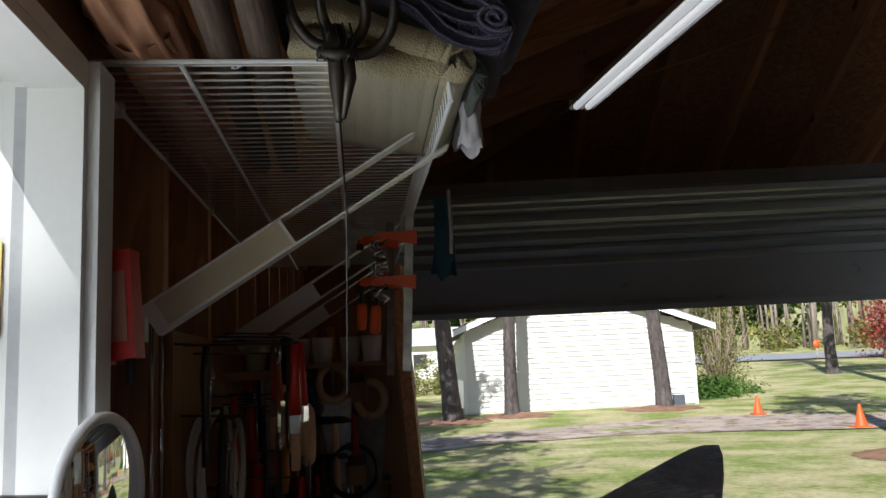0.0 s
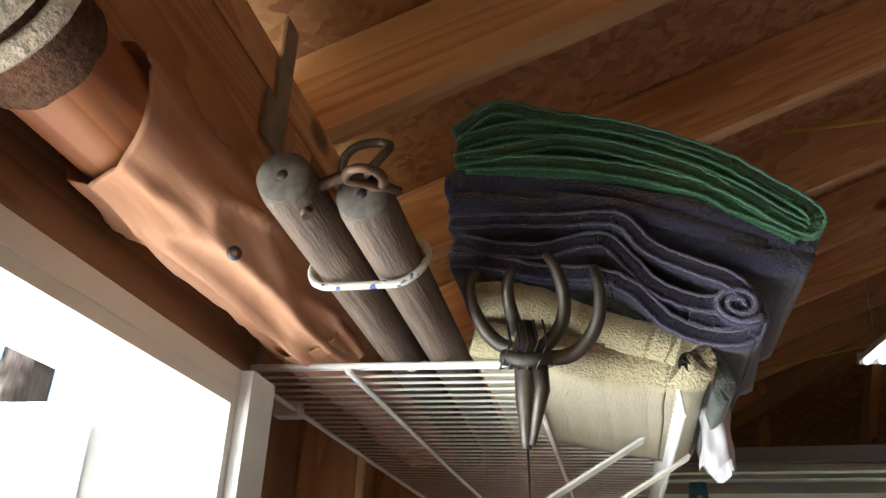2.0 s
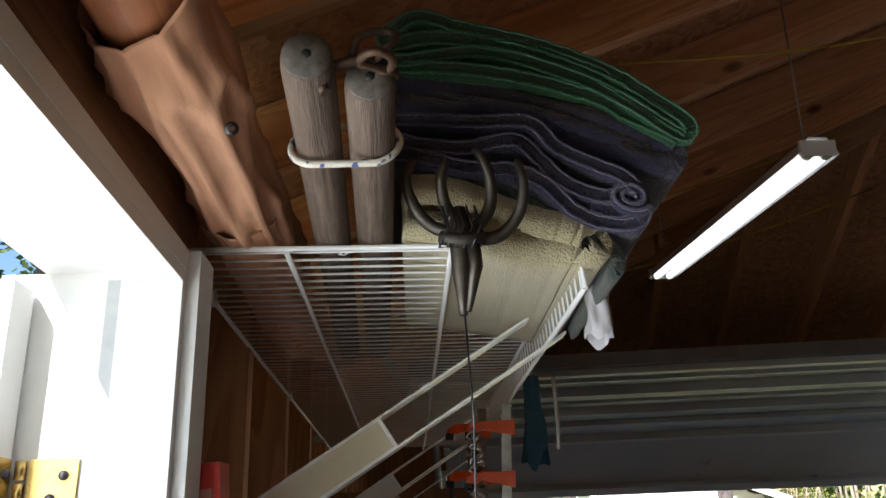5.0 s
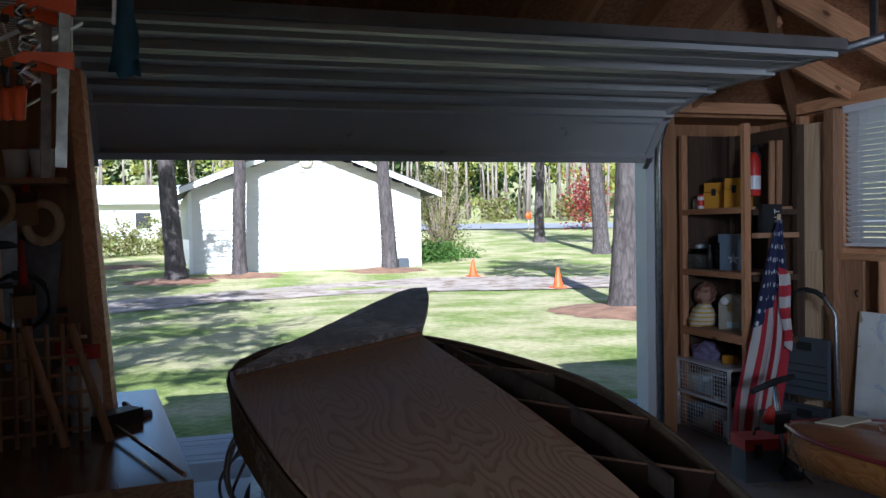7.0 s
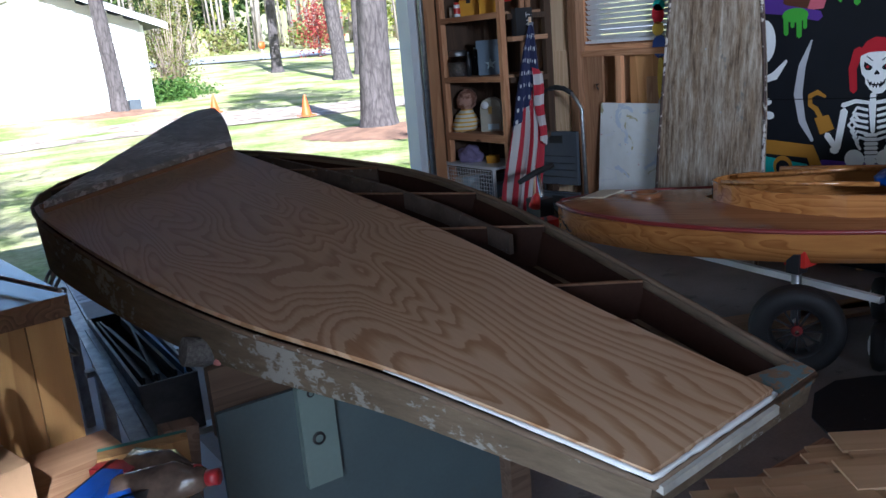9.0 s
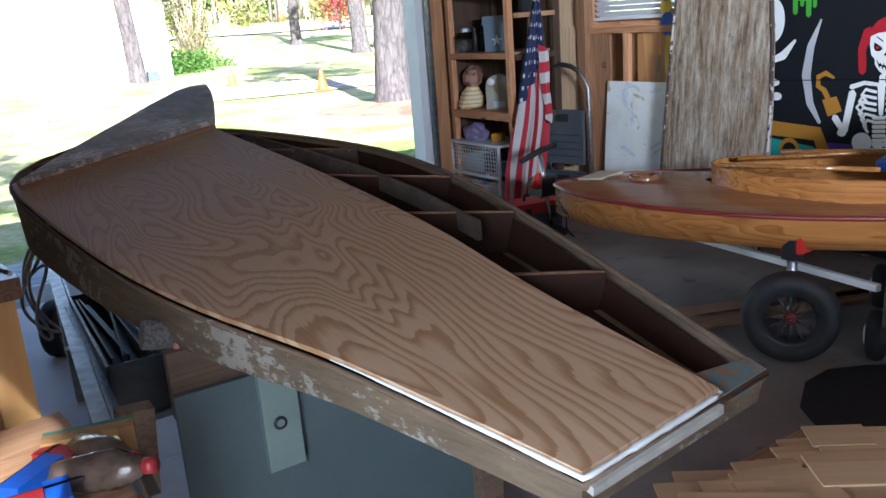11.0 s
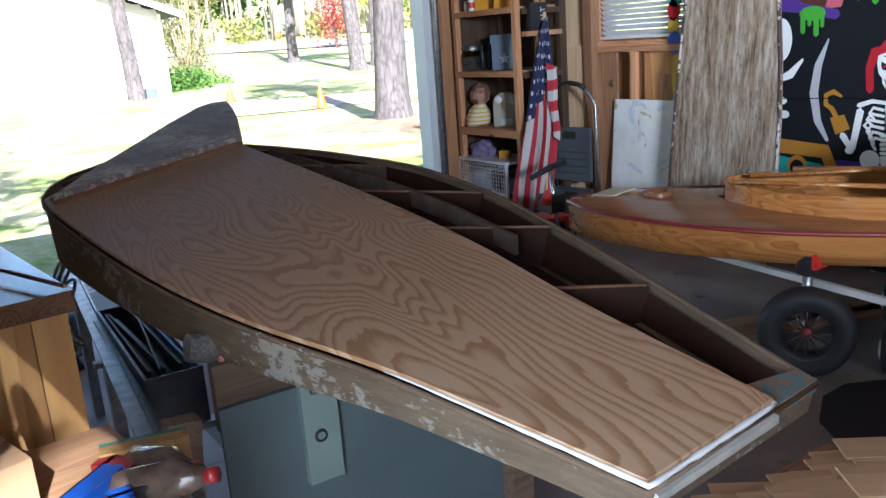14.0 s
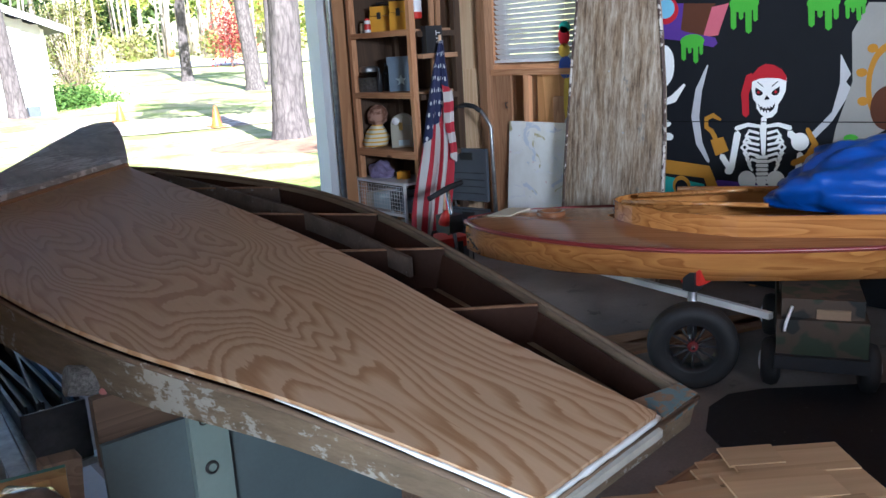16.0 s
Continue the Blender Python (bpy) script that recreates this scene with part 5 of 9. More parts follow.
# paint-spattered folding table and the long weathered panel
def spatter():
    m, nt, b = base("spattered_white", 0.55)
    v = coords(nt)
    c = ramp(nt, noise_tex(nt, v, 3.2, 5), [(0.3, (0.72, 0.71, 0.65)), (0.6, (0.86, 0.86, 0.83))])
    for seed, col, sc, th in ((1, (0.5, 0.45, 0.25), 5, 0.63), (2, (0.62, 0.66, 0.72), 4, 0.6), (3, (0.45, 0.03, 0.05), 13, 0.73), (4, (0.05, 0.05, 0.07), 21, 0.74), (5, (0.78, 0.78, 0.78), 7, 0.64)):
        n_ = noise_tex(nt, coords(nt, (1 + seed * 0.13, 1, 1.1 + seed * 0.2)), sc, 3, 0.5, 1.0)
        c = mix(nt, ramp(nt, n_, [(th, (0, 0, 0)), (th + 0.02, (1, 1, 1))]), c, col)
    nt.links.new(c, b.inputs["Base Color"])
    return m
pt = thing("folding_table", pose(4.30, 4.06, 0, 0, 4.5, 0), "white folding table with paint spatters, leaning upright on its edge", "table")
part("top", B(((0, 0, 0.0), (0.035, 0.60, 0.985))), spatter(), pt, bevel=0.008)
part("leg_frame", tube([(0.05, 0.06, 0.05), (0.05, 0.06, 0.9), (0.05, 0.5, 0.9), (0.05, 0.5, 0.05)], 0.012, 8), galv, pt)
part("rim", B(((0.035, 0, 0.0), (0.06, 0.012, 0.985)), ((0.035, 0.588, 0.0), (0.06, 0.6, 0.985))), grey_plastic, pt)
def driftwood():
    """Bare weathered boards: fine upright streaks of pale fibre and old paint on brown."""
    m, nt, b = base("weathered_panel_wood", 0.85, 0, 0.3)
    n = noise_tex(nt, coords(nt, (30, 30, 4.2)), 1.0, 10, 0.8)
    n2 = noise_tex(nt, coords(nt, (9, 9, 2.2)), 1.0, 8, 0.7)
    n3 = noise_tex(nt, coords(nt, (7, 7, 4.5)), 1.0, 8, 0.6)
    brown = ramp(nt, n, [(0.38, (0.07, 0.045, 0.03)), (0.5, (0.24, 0.17, 0.11)), (0.62, (0.4, 0.31, 0.22))])
    pale = ramp(nt, n, [(0.38, (0.16, 0.12, 0.085)), (0.5, (0.36, 0.29, 0.22)), (0.62, (0.56, 0.5, 0.42))])
    c = mix(nt, ramp(nt, n2, [(0.42, (0, 0, 0)), (0.58, (1, 1, 1))]), brown, pale)
    c = mix(nt, ramp(nt, n3, [(0.63, (0, 0, 0)), (0.68, (0.8, 0.8, 0.8))]), c, (0.13, 0.15, 0.15))
    nt.links.new(c, b.inputs["Base Color"])
    bump(nt, b, n, 0.6, 0.005)
    return m


gp_ = bmesh.new()
prof = [(0.0, 0.0), (0.83, 0.0), (0.835, 0.5), (0.825, 0.9), (0.80, 1.25), (0.755, 1.6), (0.70, 1.9), (0.63, 2.2), (0.54, 2.42), (0.30, 2.46), (0.14, 2.3), (0.075, 1.9), (0.04, 1.4), (0.015, 0.8)]
bm_prism(gp_, [(-y, z) for y, z in prof][::-1], 0.03, Matrix(((0, 0, 1, 0), (-1, 0, 0, 0), (0, 1, 0, 0), (0, 0, 0, 1))))
wpn = thing("weathered_panel", pose(4.13, 3.12, 0, 0, 5, 0) @ Matrix.Scale(-1, 4, (0, 1, 0)) @ Matrix.Translation((0, -0.83, 0)),
            "tall weathered grey boat panel with flaking paint, leaning on the wall", "panel")
part("board", gp_, driftwood(), wpn, bevel=0.006)
rim_m = peeling("panel_rim_paint", (0.075, 0.045, 0.035), (0.5, 0.45, 0.4), (0.05, 0.04, 0.04), 0.52, (1.5, 1.5, 1.5))
part("edge_strip", tube([(0.002, y, z) for y, z in prof[1:8]], 0.011, 8), rim_m, wpn, "dark peeling edge strip")
part("edge_strip", tube([(0.002, y, z) for y, z in (prof[10:] + prof[:1])], 0.011, 8), rim_m, wpn, "dark peeling edge strip")
for y, z in ((0.33, 1.98), (0.33, 1.87), (0.36, 1.35), (0.5, 0.95)):
    part("screw", B(((-0.004, y, z), (0.002, y + 0.011, z + 0.011))), galv, wpn, bevel=0.003)

# ---- painted board with a pirate scene ----
PX = 4.40
def paint(name, col):
    m = plain(name, col, 0.75, vary=0.1, scale=5, bumps=0.08)
    m.node_tree.nodes["Principled BSDF"].inputs["Specular IOR Level"].default_value = 0.12
    return m
m_black, m_black2 = paint("mural_black", (0.012, 0.013, 0.016)), paint("mural_seam", (0.004, 0.004, 0.005))
m_bone, m_red, m_green = paint("mural_white", (0.84, 0.84, 0.82)), paint("mural_red", (0.42, 0.02, 0.03)), paint("mural_green", (0.09, 0.38, 0.04))
m_gold, m_teal, m_purple = paint("mural_gold", (0.42, 0.2, 0.025)), paint("mural_teal", (0.05, 0.35, 0.3)), paint("mural_purple", (0.09, 0.04, 0.24))
m_steel, m_brown, m_pink = paint("mural_grey", (0.48, 0.48, 0.5)), paint("mural_brown", (0.09, 0.035, 0.02)), paint("mural_pink", (0.5, 0.12, 0.16))
m_sky, m_sail = paint("mural_blue", (0.2, 0.45, 0.6)), paint("mural_grey_sail", (0.3, 0.29, 0.27))
mural = thing("painted_mural_board", I4, "black plywood board painted with a cartoon skeleton, swords and slime", "painted board")
board = part("board", B(((PX, 0.9, 0.02), (PX + 0.018, 3.34, 2.42))), m_black, mural)


paint_count = [0]
def paint_mesh(name, outline, mat, lay):
    bm = bmesh.new()
    paint_count[0] += 1
    d = 0.0006 * lay + 0.0000025 * paint_count[0]
    vs = [bm.verts.new((PX - d, y, z)) for y, z in outline]
    bk = [bm.verts.new((PX - d + 0.0004, y, z)) for y, z in outline]
    bm.faces.new(vs)
    bm.faces.new(bk[::-1])
    n_ = len(vs)
    for i in range(n_):
        bm.faces.new((vs[i], vs[(i + 1) % n_], bk[(i + 1) % n_], bk[i]))
    return part(name, bm, mat, mural)


def oval(name, y, z, ry, rz, mat, lay):
    paint_mesh(name, [(y + ry * math.cos(a), z + rz * math.sin(a)) for a in (2 * math.pi * k / 28 for k in range(28))], mat, lay)


def patch(name, pts, mat, lay):
    paint_mesh(name, pts, mat, lay)


def stroke(name, pts, ws, mat, lay):
    """A brush stroke along points with half-widths ws and round ends."""
    p = [Vector(q) for q in pts]
    left, right = [], []
    for i in range(len(p)):
        d = (p[min(i + 1, len(p) - 1)] - p[max(i - 1, 0)]).normalized()
        s = Vector((-d.y, d.x)) * ws[i]
        left.append(p[i] + s)
        right.append(p[i] - s)
    d0, d1 = (p[1] - p[0]).normalized(), (p[-1] - p[-2]).normalized()
    out = [p[0] - d0 * ws[0] * 0.8] + left + [p[-1] + d1 * ws[-1] * 0.8] + right[::-1]
    paint_mesh(name, [tuple(q) for q in out], mat, lay)


patch("ship_side", [(3.344, 1.763), (3.093, 1.745), (3.115, 1.519), (3.341, 1.551)], m_purple, 1)
oval("window_spot", 3.252, 1.711, 0.095, 0.083, m_red, 2)
oval("window_spot", 3.252, 1.724, 0.067, 0.060, m_sky, 3)
patch("hull_plank", [(3.12, 1.747), (2.897, 1.731), (2.981, 1.514), (3.138, 1.589)], m_brown, 2)
patch("banner", [(2.922, 1.711), (2.81, 1.725), (2.878, 1.543), (2.981, 1.536)], m_pink, 3)
stroke("purple_trim", [(3.327, 1.593), (2.902, 1.502)], [0.029, 0.029], m_purple, 4)
oval("slime", 3.055, 1.516, 0.085, 0.042, m_green, 5)
stroke("slime_drip", [(3.116, 1.519), (3.113, 1.41)], [0.0173, 0.0156], m_green, 6)
stroke("slime_drip", [(3.072, 1.517), (3.071, 1.451)], [0.0138, 0.0124], m_green, 6)
stroke("slime_drip", [(3.029, 1.515), (3.026, 1.392)], [0.0183, 0.0165], m_green, 6)
stroke("slime_drip", [(2.991, 1.514), (2.989, 1.44)], [0.0133, 0.012], m_green, 6)
oval("slime", 2.712, 1.718, 0.094, 0.053, m_green, 5)
stroke("slime_drip", [(2.78, 1.723), (2.775, 1.582)], [0.0192, 0.0173], m_green, 6)
stroke("slime_drip", [(2.732, 1.719), (2.728, 1.634)], [0.0154, 0.0138], m_green, 6)
stroke("slime_drip", [(2.684, 1.716), (2.677, 1.556)], [0.0211, 0.019], m_green, 6)
stroke("slime_drip", [(2.641, 1.713), (2.637, 1.618)], [0.0147, 0.0132], m_green, 6)
oval("slime", 2.244, 1.685, 0.092, 0.044, m_green, 5)
stroke("slime_drip", [(2.31, 1.689), (2.303, 1.571)], [0.0189, 0.017], m_green, 6)
stroke("slime_drip", [(2.263, 1.686), (2.258, 1.614)], [0.0151, 0.0136], m_green, 6)
stroke("slime_drip", [(2.216, 1.683), (2.208, 1.549)], [0.0198, 0.0178], m_green, 6)
stroke("slime_drip", [(2.175, 1.68), (2.17, 1.6)], [0.0144, 0.013], m_green, 6)
oval("slime", 2.073, 1.672, 0.058, 0.029, m_green, 5)
stroke("slime_drip", [(2.114, 1.675), (2.109, 1.599)], [0.0114, 0.0103], m_green, 6)
stroke("slime_drip", [(2.085, 1.673), (2.082, 1.627)], [0.0096, 0.0086], m_green, 6)
stroke("slime_drip", [(2.056, 1.671), (2.049, 1.584)], [0.0132, 0.0119], m_green, 6)
stroke("slime_drip", [(2.029, 1.669), (2.026, 1.617)], [0.0091, 0.0082], m_green, 6)
oval("slime", 2.053, 0.954, 0.040, 0.023, m_green, 5)
stroke("slime_drip", [(2.082, 0.953), (2.078, 0.894)], [0.0084, 0.0076], m_green, 6)
stroke("slime_drip", [(2.061, 0.954), (2.059, 0.918)], [0.0064, 0.0058], m_green, 6)
stroke("slime_drip", [(2.041, 0.955), (2.036, 0.887)], [0.0088, 0.0079], m_green, 6)
stroke("slime_drip", [(2.023, 0.956), (2.02, 0.915)], [0.0064, 0.0058], m_green, 6)
oval("skull", 3.263, 1.37, 0.080, 0.131, m_bone, 2)
oval("eye_socket", 3.285, 1.335, 0.040, 0.053, m_black, 3)
stroke("bone", [(3.29, 1.121), (3.185, 1.162), (3.108, 1.25)], [0.0145, 0.0261, 0.0087], m_bone, 2)
oval("bone_end", 3.239, 1.0, 0.035, 0.022, m_bone, 2)
oval("bone_end", 3.22, 0.916, 0.035, 0.025, m_bone, 2)
stroke("cutlass", [(2.945, 1.365), (3.004, 1.215), (3.026, 1.05), (2.994, 0.884), (2.926, 0.772)], [0.0052, 0.0234, 0.0286, 0.0234, 0.0104], m_steel, 2)
patch("chest", [(3.253, 0.656), (2.954, 0.624), (2.911, 0.538), (3.25, 0.484)], m_teal, 2)
patch("chest_band", [(3.255, 0.765), (2.917, 0.744), (2.823, 0.554), (2.903, 0.539), (2.955, 0.664), (3.254, 0.674)], m_gold, 3)
oval("chest_lock", 3.118, 0.599, 0.067, 0.068, m_gold, 4)
oval("key_hole", 3.118, 0.589, 0.048, 0.050, m_black, 5)
stroke("purple_trim", [(2.861, 0.64), (2.414, 0.636)], [0.0189, 0.0189], m_purple, 1)
stroke("bandana_tail", [(2.658, 1.294), (2.69, 1.194), (2.68, 1.071)], [0.0288, 0.024, 0.0216], m_red, 3)
patch("skull", [(2.643, 1.285), (2.648, 1.22), (2.636, 1.165), (2.615, 1.14), (2.612, 1.11), (2.585, 1.075), (2.55, 1.052), (2.512, 1.058), (2.484, 1.09), (2.478, 1.135), (2.458, 1.165), (2.437, 1.21), (2.433, 1.285)], m_bone, 3)
patch("bandana", [(2.668, 1.255), (2.645, 1.305), (2.61, 1.345), (2.565, 1.366), (2.515, 1.36), (2.465, 1.335), (2.436, 1.295), (2.434, 1.268), (2.48, 1.282), (2.54, 1.287), (2.6, 1.282)], m_red, 4)
patch("eye_socket", [(2.622, 1.232), (2.578, 1.205), (2.575, 1.193), (2.59, 1.183), (2.612, 1.185), (2.624, 1.205)], m_black, 5)
oval("eye", 2.603, 1.203, 0.008, 0.008, m_red, 6)
patch("eye_socket", [(2.474, 1.237), (2.518, 1.208), (2.522, 1.195), (2.507, 1.184), (2.484, 1.188), (2.472, 1.208)], m_black, 5)
oval("eye", 2.496, 1.205, 0.008, 0.008, m_red, 6)
stroke("brow", [(2.61, 1.262), (2.575, 1.236)], [0.0025, 0.003], m_black, 5)
stroke("brow", [(2.485, 1.266), (2.52, 1.238)], [0.0025, 0.003], m_black, 5)
patch("nose_hole", [(2.55, 1.188), (2.566, 1.162), (2.553, 1.158), (2.549, 1.163), (2.543, 1.158), (2.531, 1.164)], m_black, 5)
patch("mouth", [(2.606, 1.138), (2.588, 1.122), (2.55, 1.115), (2.51, 1.126), (2.496, 1.142), (2.503, 1.11), (2.525, 1.09), (2.556, 1.083), (2.585, 1.095)], m_black, 5)
for k, (y, z) in enumerate(((2.587, 1.127), (2.569, 1.119), (2.551, 1.116), (2.533, 1.119), (2.516, 1.127))):
    stroke("tooth", [(y, z + 0.012), (y, z - 0.006)], [0.0076, 0.006], m_bone, 6)
for y, z in ((2.576, 1.093), (2.557, 1.087), (2.538, 1.09)):
    stroke("tooth", [(y, z - 0.006), (y, z + 0.007)], [0.0066, 0.0052], m_bone, 6)
stroke("neck", [(2.564, 1.052), (2.565, 0.985)], [0.0168, 0.0192], m_bone, 3)
stroke("collar_bone", [(2.566, 1.001), (2.663, 1.011), (2.741, 0.985)], [0.0096, 0.012, 0.0144], m_bone, 3)
stroke("rib", [(2.593, 0.962), (2.654, 0.975), (2.675, 0.942), (2.645, 0.907)], [0.0086, 0.0086, 0.0086, 0.0086], m_bone, 3)
stroke("rib", [(2.591, 0.928), (2.664, 0.94), (2.688, 0.907), (2.655, 0.872)], [0.0086, 0.0086, 0.0086, 0.0086], m_bone, 3)
stroke("rib", [(2.59, 0.894), (2.674, 0.905), (2.702, 0.872), (2.664, 0.837)], [0.0086, 0.0086, 0.0086, 0.0086], m_bone, 3)
stroke("rib", [(2.588, 0.86), (2.661, 0.872), (2.685, 0.838), (2.652, 0.803)], [0.0086, 0.0086, 0.0086, 0.0086], m_bone, 3)
stroke("rib", [(2.587, 0.826), (2.648, 0.838), (2.669, 0.804), (2.639, 0.769)], [0.0086, 0.0086, 0.0086, 0.0086], m_bone, 3)
stroke("rib", [(2.585, 0.792), (2.634, 0.804), (2.653, 0.771), (2.627, 0.736)], [0.0086, 0.0086, 0.0086, 0.0086], m_bone, 3)
stroke("collar_bone", [(2.566, 1.001), (2.473, 1.018), (2.399, 0.999)], [0.0096, 0.012, 0.0144], m_bone, 3)
stroke("rib", [(2.536, 0.964), (2.478, 0.982), (2.456, 0.952), (2.48, 0.916)], [0.0086, 0.0086, 0.0086, 0.0086], m_bone, 3)
stroke("rib", [(2.534, 0.931), (2.466, 0.95), (2.44, 0.92), (2.468, 0.883)], [0.0083, 0.0083, 0.0083, 0.0083], m_bone, 3)
stroke("rib", [(2.532, 0.897), (2.453, 0.917), (2.425, 0.888), (2.456, 0.85)], [0.0083, 0.0083, 0.0083, 0.0083], m_bone, 3)
stroke("rib", [(2.531, 0.863), (2.462, 0.883), (2.437, 0.854), (2.465, 0.816)], [0.0086, 0.0086, 0.0086, 0.0086], m_bone, 3)
stroke("rib", [(2.529, 0.83), (2.472, 0.849), (2.449, 0.819), (2.474, 0.782)], [0.0083, 0.0083, 0.0083, 0.0083], m_bone, 3)
stroke("rib", [(2.528, 0.796), (2.481, 0.815), (2.461, 0.785), (2.483, 0.747)], [0.0086, 0.0086, 0.0086, 0.0086], m_bone, 3)
stroke("breast_bone", [(2.566, 0.996), (2.558, 0.839)], [0.0216, 0.012], m_bone, 4)
stroke("vertebra", [(2.601, 0.818), (2.534, 0.823)], [0.0101, 0.0101], m_bone, 4)
stroke("vertebra", [(2.6, 0.793), (2.532, 0.798)], [0.0101, 0.0101], m_bone, 4)
stroke("vertebra", [(2.599, 0.768), (2.531, 0.773)], [0.0105, 0.0105], m_bone, 4)
stroke("vertebra", [(2.597, 0.743), (2.53, 0.748)], [0.0101, 0.0101], m_bone, 4)
stroke("vertebra", [(2.596, 0.717), (2.529, 0.723)], [0.0101, 0.0101], m_bone, 4)
stroke("vertebra", [(2.595, 0.692), (2.528, 0.698)], [0.0101, 0.0101], m_bone, 4)
stroke("vertebra", [(2.594, 0.667), (2.526, 0.673)], [0.0101, 0.0101], m_bone, 4)
oval("hip_bone", 2.659, 0.675, 0.059, 0.056, m_bone, 3)
stroke("hip", [(2.578, 0.626), (2.699, 0.615)], [0.0225, 0.0275], m_bone, 3)
oval("hip_bone", 2.475, 0.691, 0.056, 0.054, m_bone, 3)
stroke("hip", [(2.548, 0.629), (2.433, 0.64)], [0.0216, 0.0264], m_bone, 3)
stroke("pelvis", [(2.565, 0.679), (2.562, 0.609)], [0.0336, 0.0096], m_bone, 4)
stroke("arm_bone", [(2.73, 0.955), (2.767, 0.732)], [0.0225, 0.02], m_bone, 3)
stroke("arm_bone", [(2.772, 0.731), (2.832, 0.81)], [0.0175, 0.02], m_bone, 3)
oval("elbow", 2.782, 0.721, 0.028, 0.021, m_bone, 4)
patch("hook_cuff", [(2.914, 0.907), (2.826, 0.93), (2.787, 0.848), (2.874, 0.809)], m_gold, 4)
stroke("hook", [(2.878, 0.918), (2.906, 0.964), (2.944, 0.986), (2.945, 1.04), (2.898, 1.061), (2.848, 1.036)], [0.0156, 0.0156, 0.0156, 0.0156, 0.0156, 0.0078], m_gold, 4)
stroke("arm_bone", [(2.402, 0.97), (2.354, 0.929)], [0.0207, 0.0207], m_bone, 3)
stroke("arm_bone", [(2.343, 0.732), (2.334, 0.853)], [0.0198, 0.0176], m_bone, 3)
oval("elbow", 2.347, 0.72, 0.029, 0.020, m_bone, 4)
oval("hand_bone", 2.338, 0.923, 0.053, 0.052, m_bone, 5)
stroke("guard", [(2.376, 0.795), (2.289, 0.839), (2.25, 0.913), (2.298, 0.996)], [0.0176, 0.0198, 0.0198, 0.0132], m_gold, 4)
patch("blade", [(2.275, 0.976), (2.165, 1.095), (2.13, 1.25), (2.135, 1.411), (2.073, 1.3), (2.098, 1.26), (2.072, 1.23), (2.096, 1.159), (2.162, 1.043), (2.252, 0.945)], m_steel, 3)
patch("sail", [(2.005, 1.668), (1.902, 1.66), (1.853, 1.024), (2.169, 0.821), (2.139, 1.013), (2.064, 1.26), (2.082, 1.518)], m_sail, 1)
oval("wheel_ring", 1.88, 1.25, 0.114, 0.212, m_gold, 2)
oval("wheel_gap", 1.88, 1.25, 0.085, 0.170, m_sail, 3)
oval("wheel_hub", 1.87, 1.123, 0.093, 0.117, m_brown, 4)
oval("wheel_handle", 1.969, 1.432, 0.028, 0.023, m_gold, 4)
oval("wheel_handle", 2.018, 1.308, 0.029, 0.023, m_gold, 4)
oval("wheel_handle", 2.003, 1.156, 0.029, 0.024, m_gold, 4)
patch("barrel", [(2.169, 0.821), (2.093, 0.932), (2.048, 0.872), (2.124, 0.782)], m_gold, 2)
stroke("panel_seam", [(3.245, 1.014), (1.855, 1.048)], [0.0029, 0.0029], m_black2, 7)
# painted cut-out figure fixed beside the board
pc = thing("painted_cutout", I4, "small painted wooden cut-out in red, yellow and blue", "painted board")
for nm, y, z, ry, rz, mt in (("red_patch", 4.1, 1.60, 0.05, 0.07, m_red), ("green_patch", 4.09, 1.66, 0.05, 0.04, m_teal), ("yellow_patch", 4.1, 1.50, 0.05, 0.05, plain("mural_yellow", (0.6, 0.4, 0.03), 0.5)),
                             ("blue_patch", 4.09, 1.38, 0.06, 0.08, plain("mural_deep_blue", (0.02, 0.07, 0.42), 0.5)), ("yellow_leg", 4.08, 1.15, 0.03, 0.17, plain("mural_yellow_leg", (0.6, 0.42, 0.03), 0.5)), ("grey_patch", 4.07, 0.96, 0.04, 0.07, m_steel)):
    bm = bmesh.new()
    bm_prism(bm, [(ry * math.cos(a), rz * math.sin(a)) for a in (2 * math.pi * k / 20 for k in range(20))], 0.01, Matrix(((0, 0, 1, PX - 0.01 + 0.0), (1, 0, 0, y), (0, 1, 0, z), (0, 0, 0, 1))))
    part(nm, bm, mt, pc)

for nm, mt, pts in (("dark_cap", m_black, [(4.06, 2.17), (4.02, 2.13), (3.98, 2.16), (3.86, 2.16), (3.83, 2.06), (4.0, 2.045), (4.12, 1.95), (4.1, 2.0), (4.05, 2.08)]),
                    ("cream_patch", m_sail, [(4.0, 2.04), (3.83, 2.055), (3.84, 1.94), (3.97, 1.91)]), ("red_patch", m_red, [(3.97, 1.905), (3.84, 1.935), (3.85, 1.84), (3.9, 1.85)])):
    bm = bmesh.new()
    bm_prism(bm, pts, 0.01, Matrix(((0, 0, 1, PX - 0.035), (1, 0, 0, 0), (0, 1, 0, 0), (0, 0, 0, 1))))
    part(nm, bm, mt, pc)

# ---- blue tarpaulin bundle, camouflage cart, rubber mat ----
tarp_m = plain("blue_tarpaulin", (0.01, 0.06, 0.3), 0.3, vary=0.3, scale=7, bumps=0.2, fine=160)
bm = bmesh.new()
bmesh.ops.create_icosphere(bm, subdivisions=5, radius=1)
for vv in bm.verts:
    d = vv.co.copy()
    n_ = noise.noise(d * 1.6) * 0.22 + abs(noise.noise(d * 3.3 + Vector((3, 0, 0)))) * 0.18 + abs(noise.noise(d * 7)) * 0.06
    vv.co = d * (1 + n_ - 0.1)
    vv.co.x *= 0.36
    vv.co.y *= 0.62
    vv.co.z = max(-0.2, vv.co.z) * 0.27
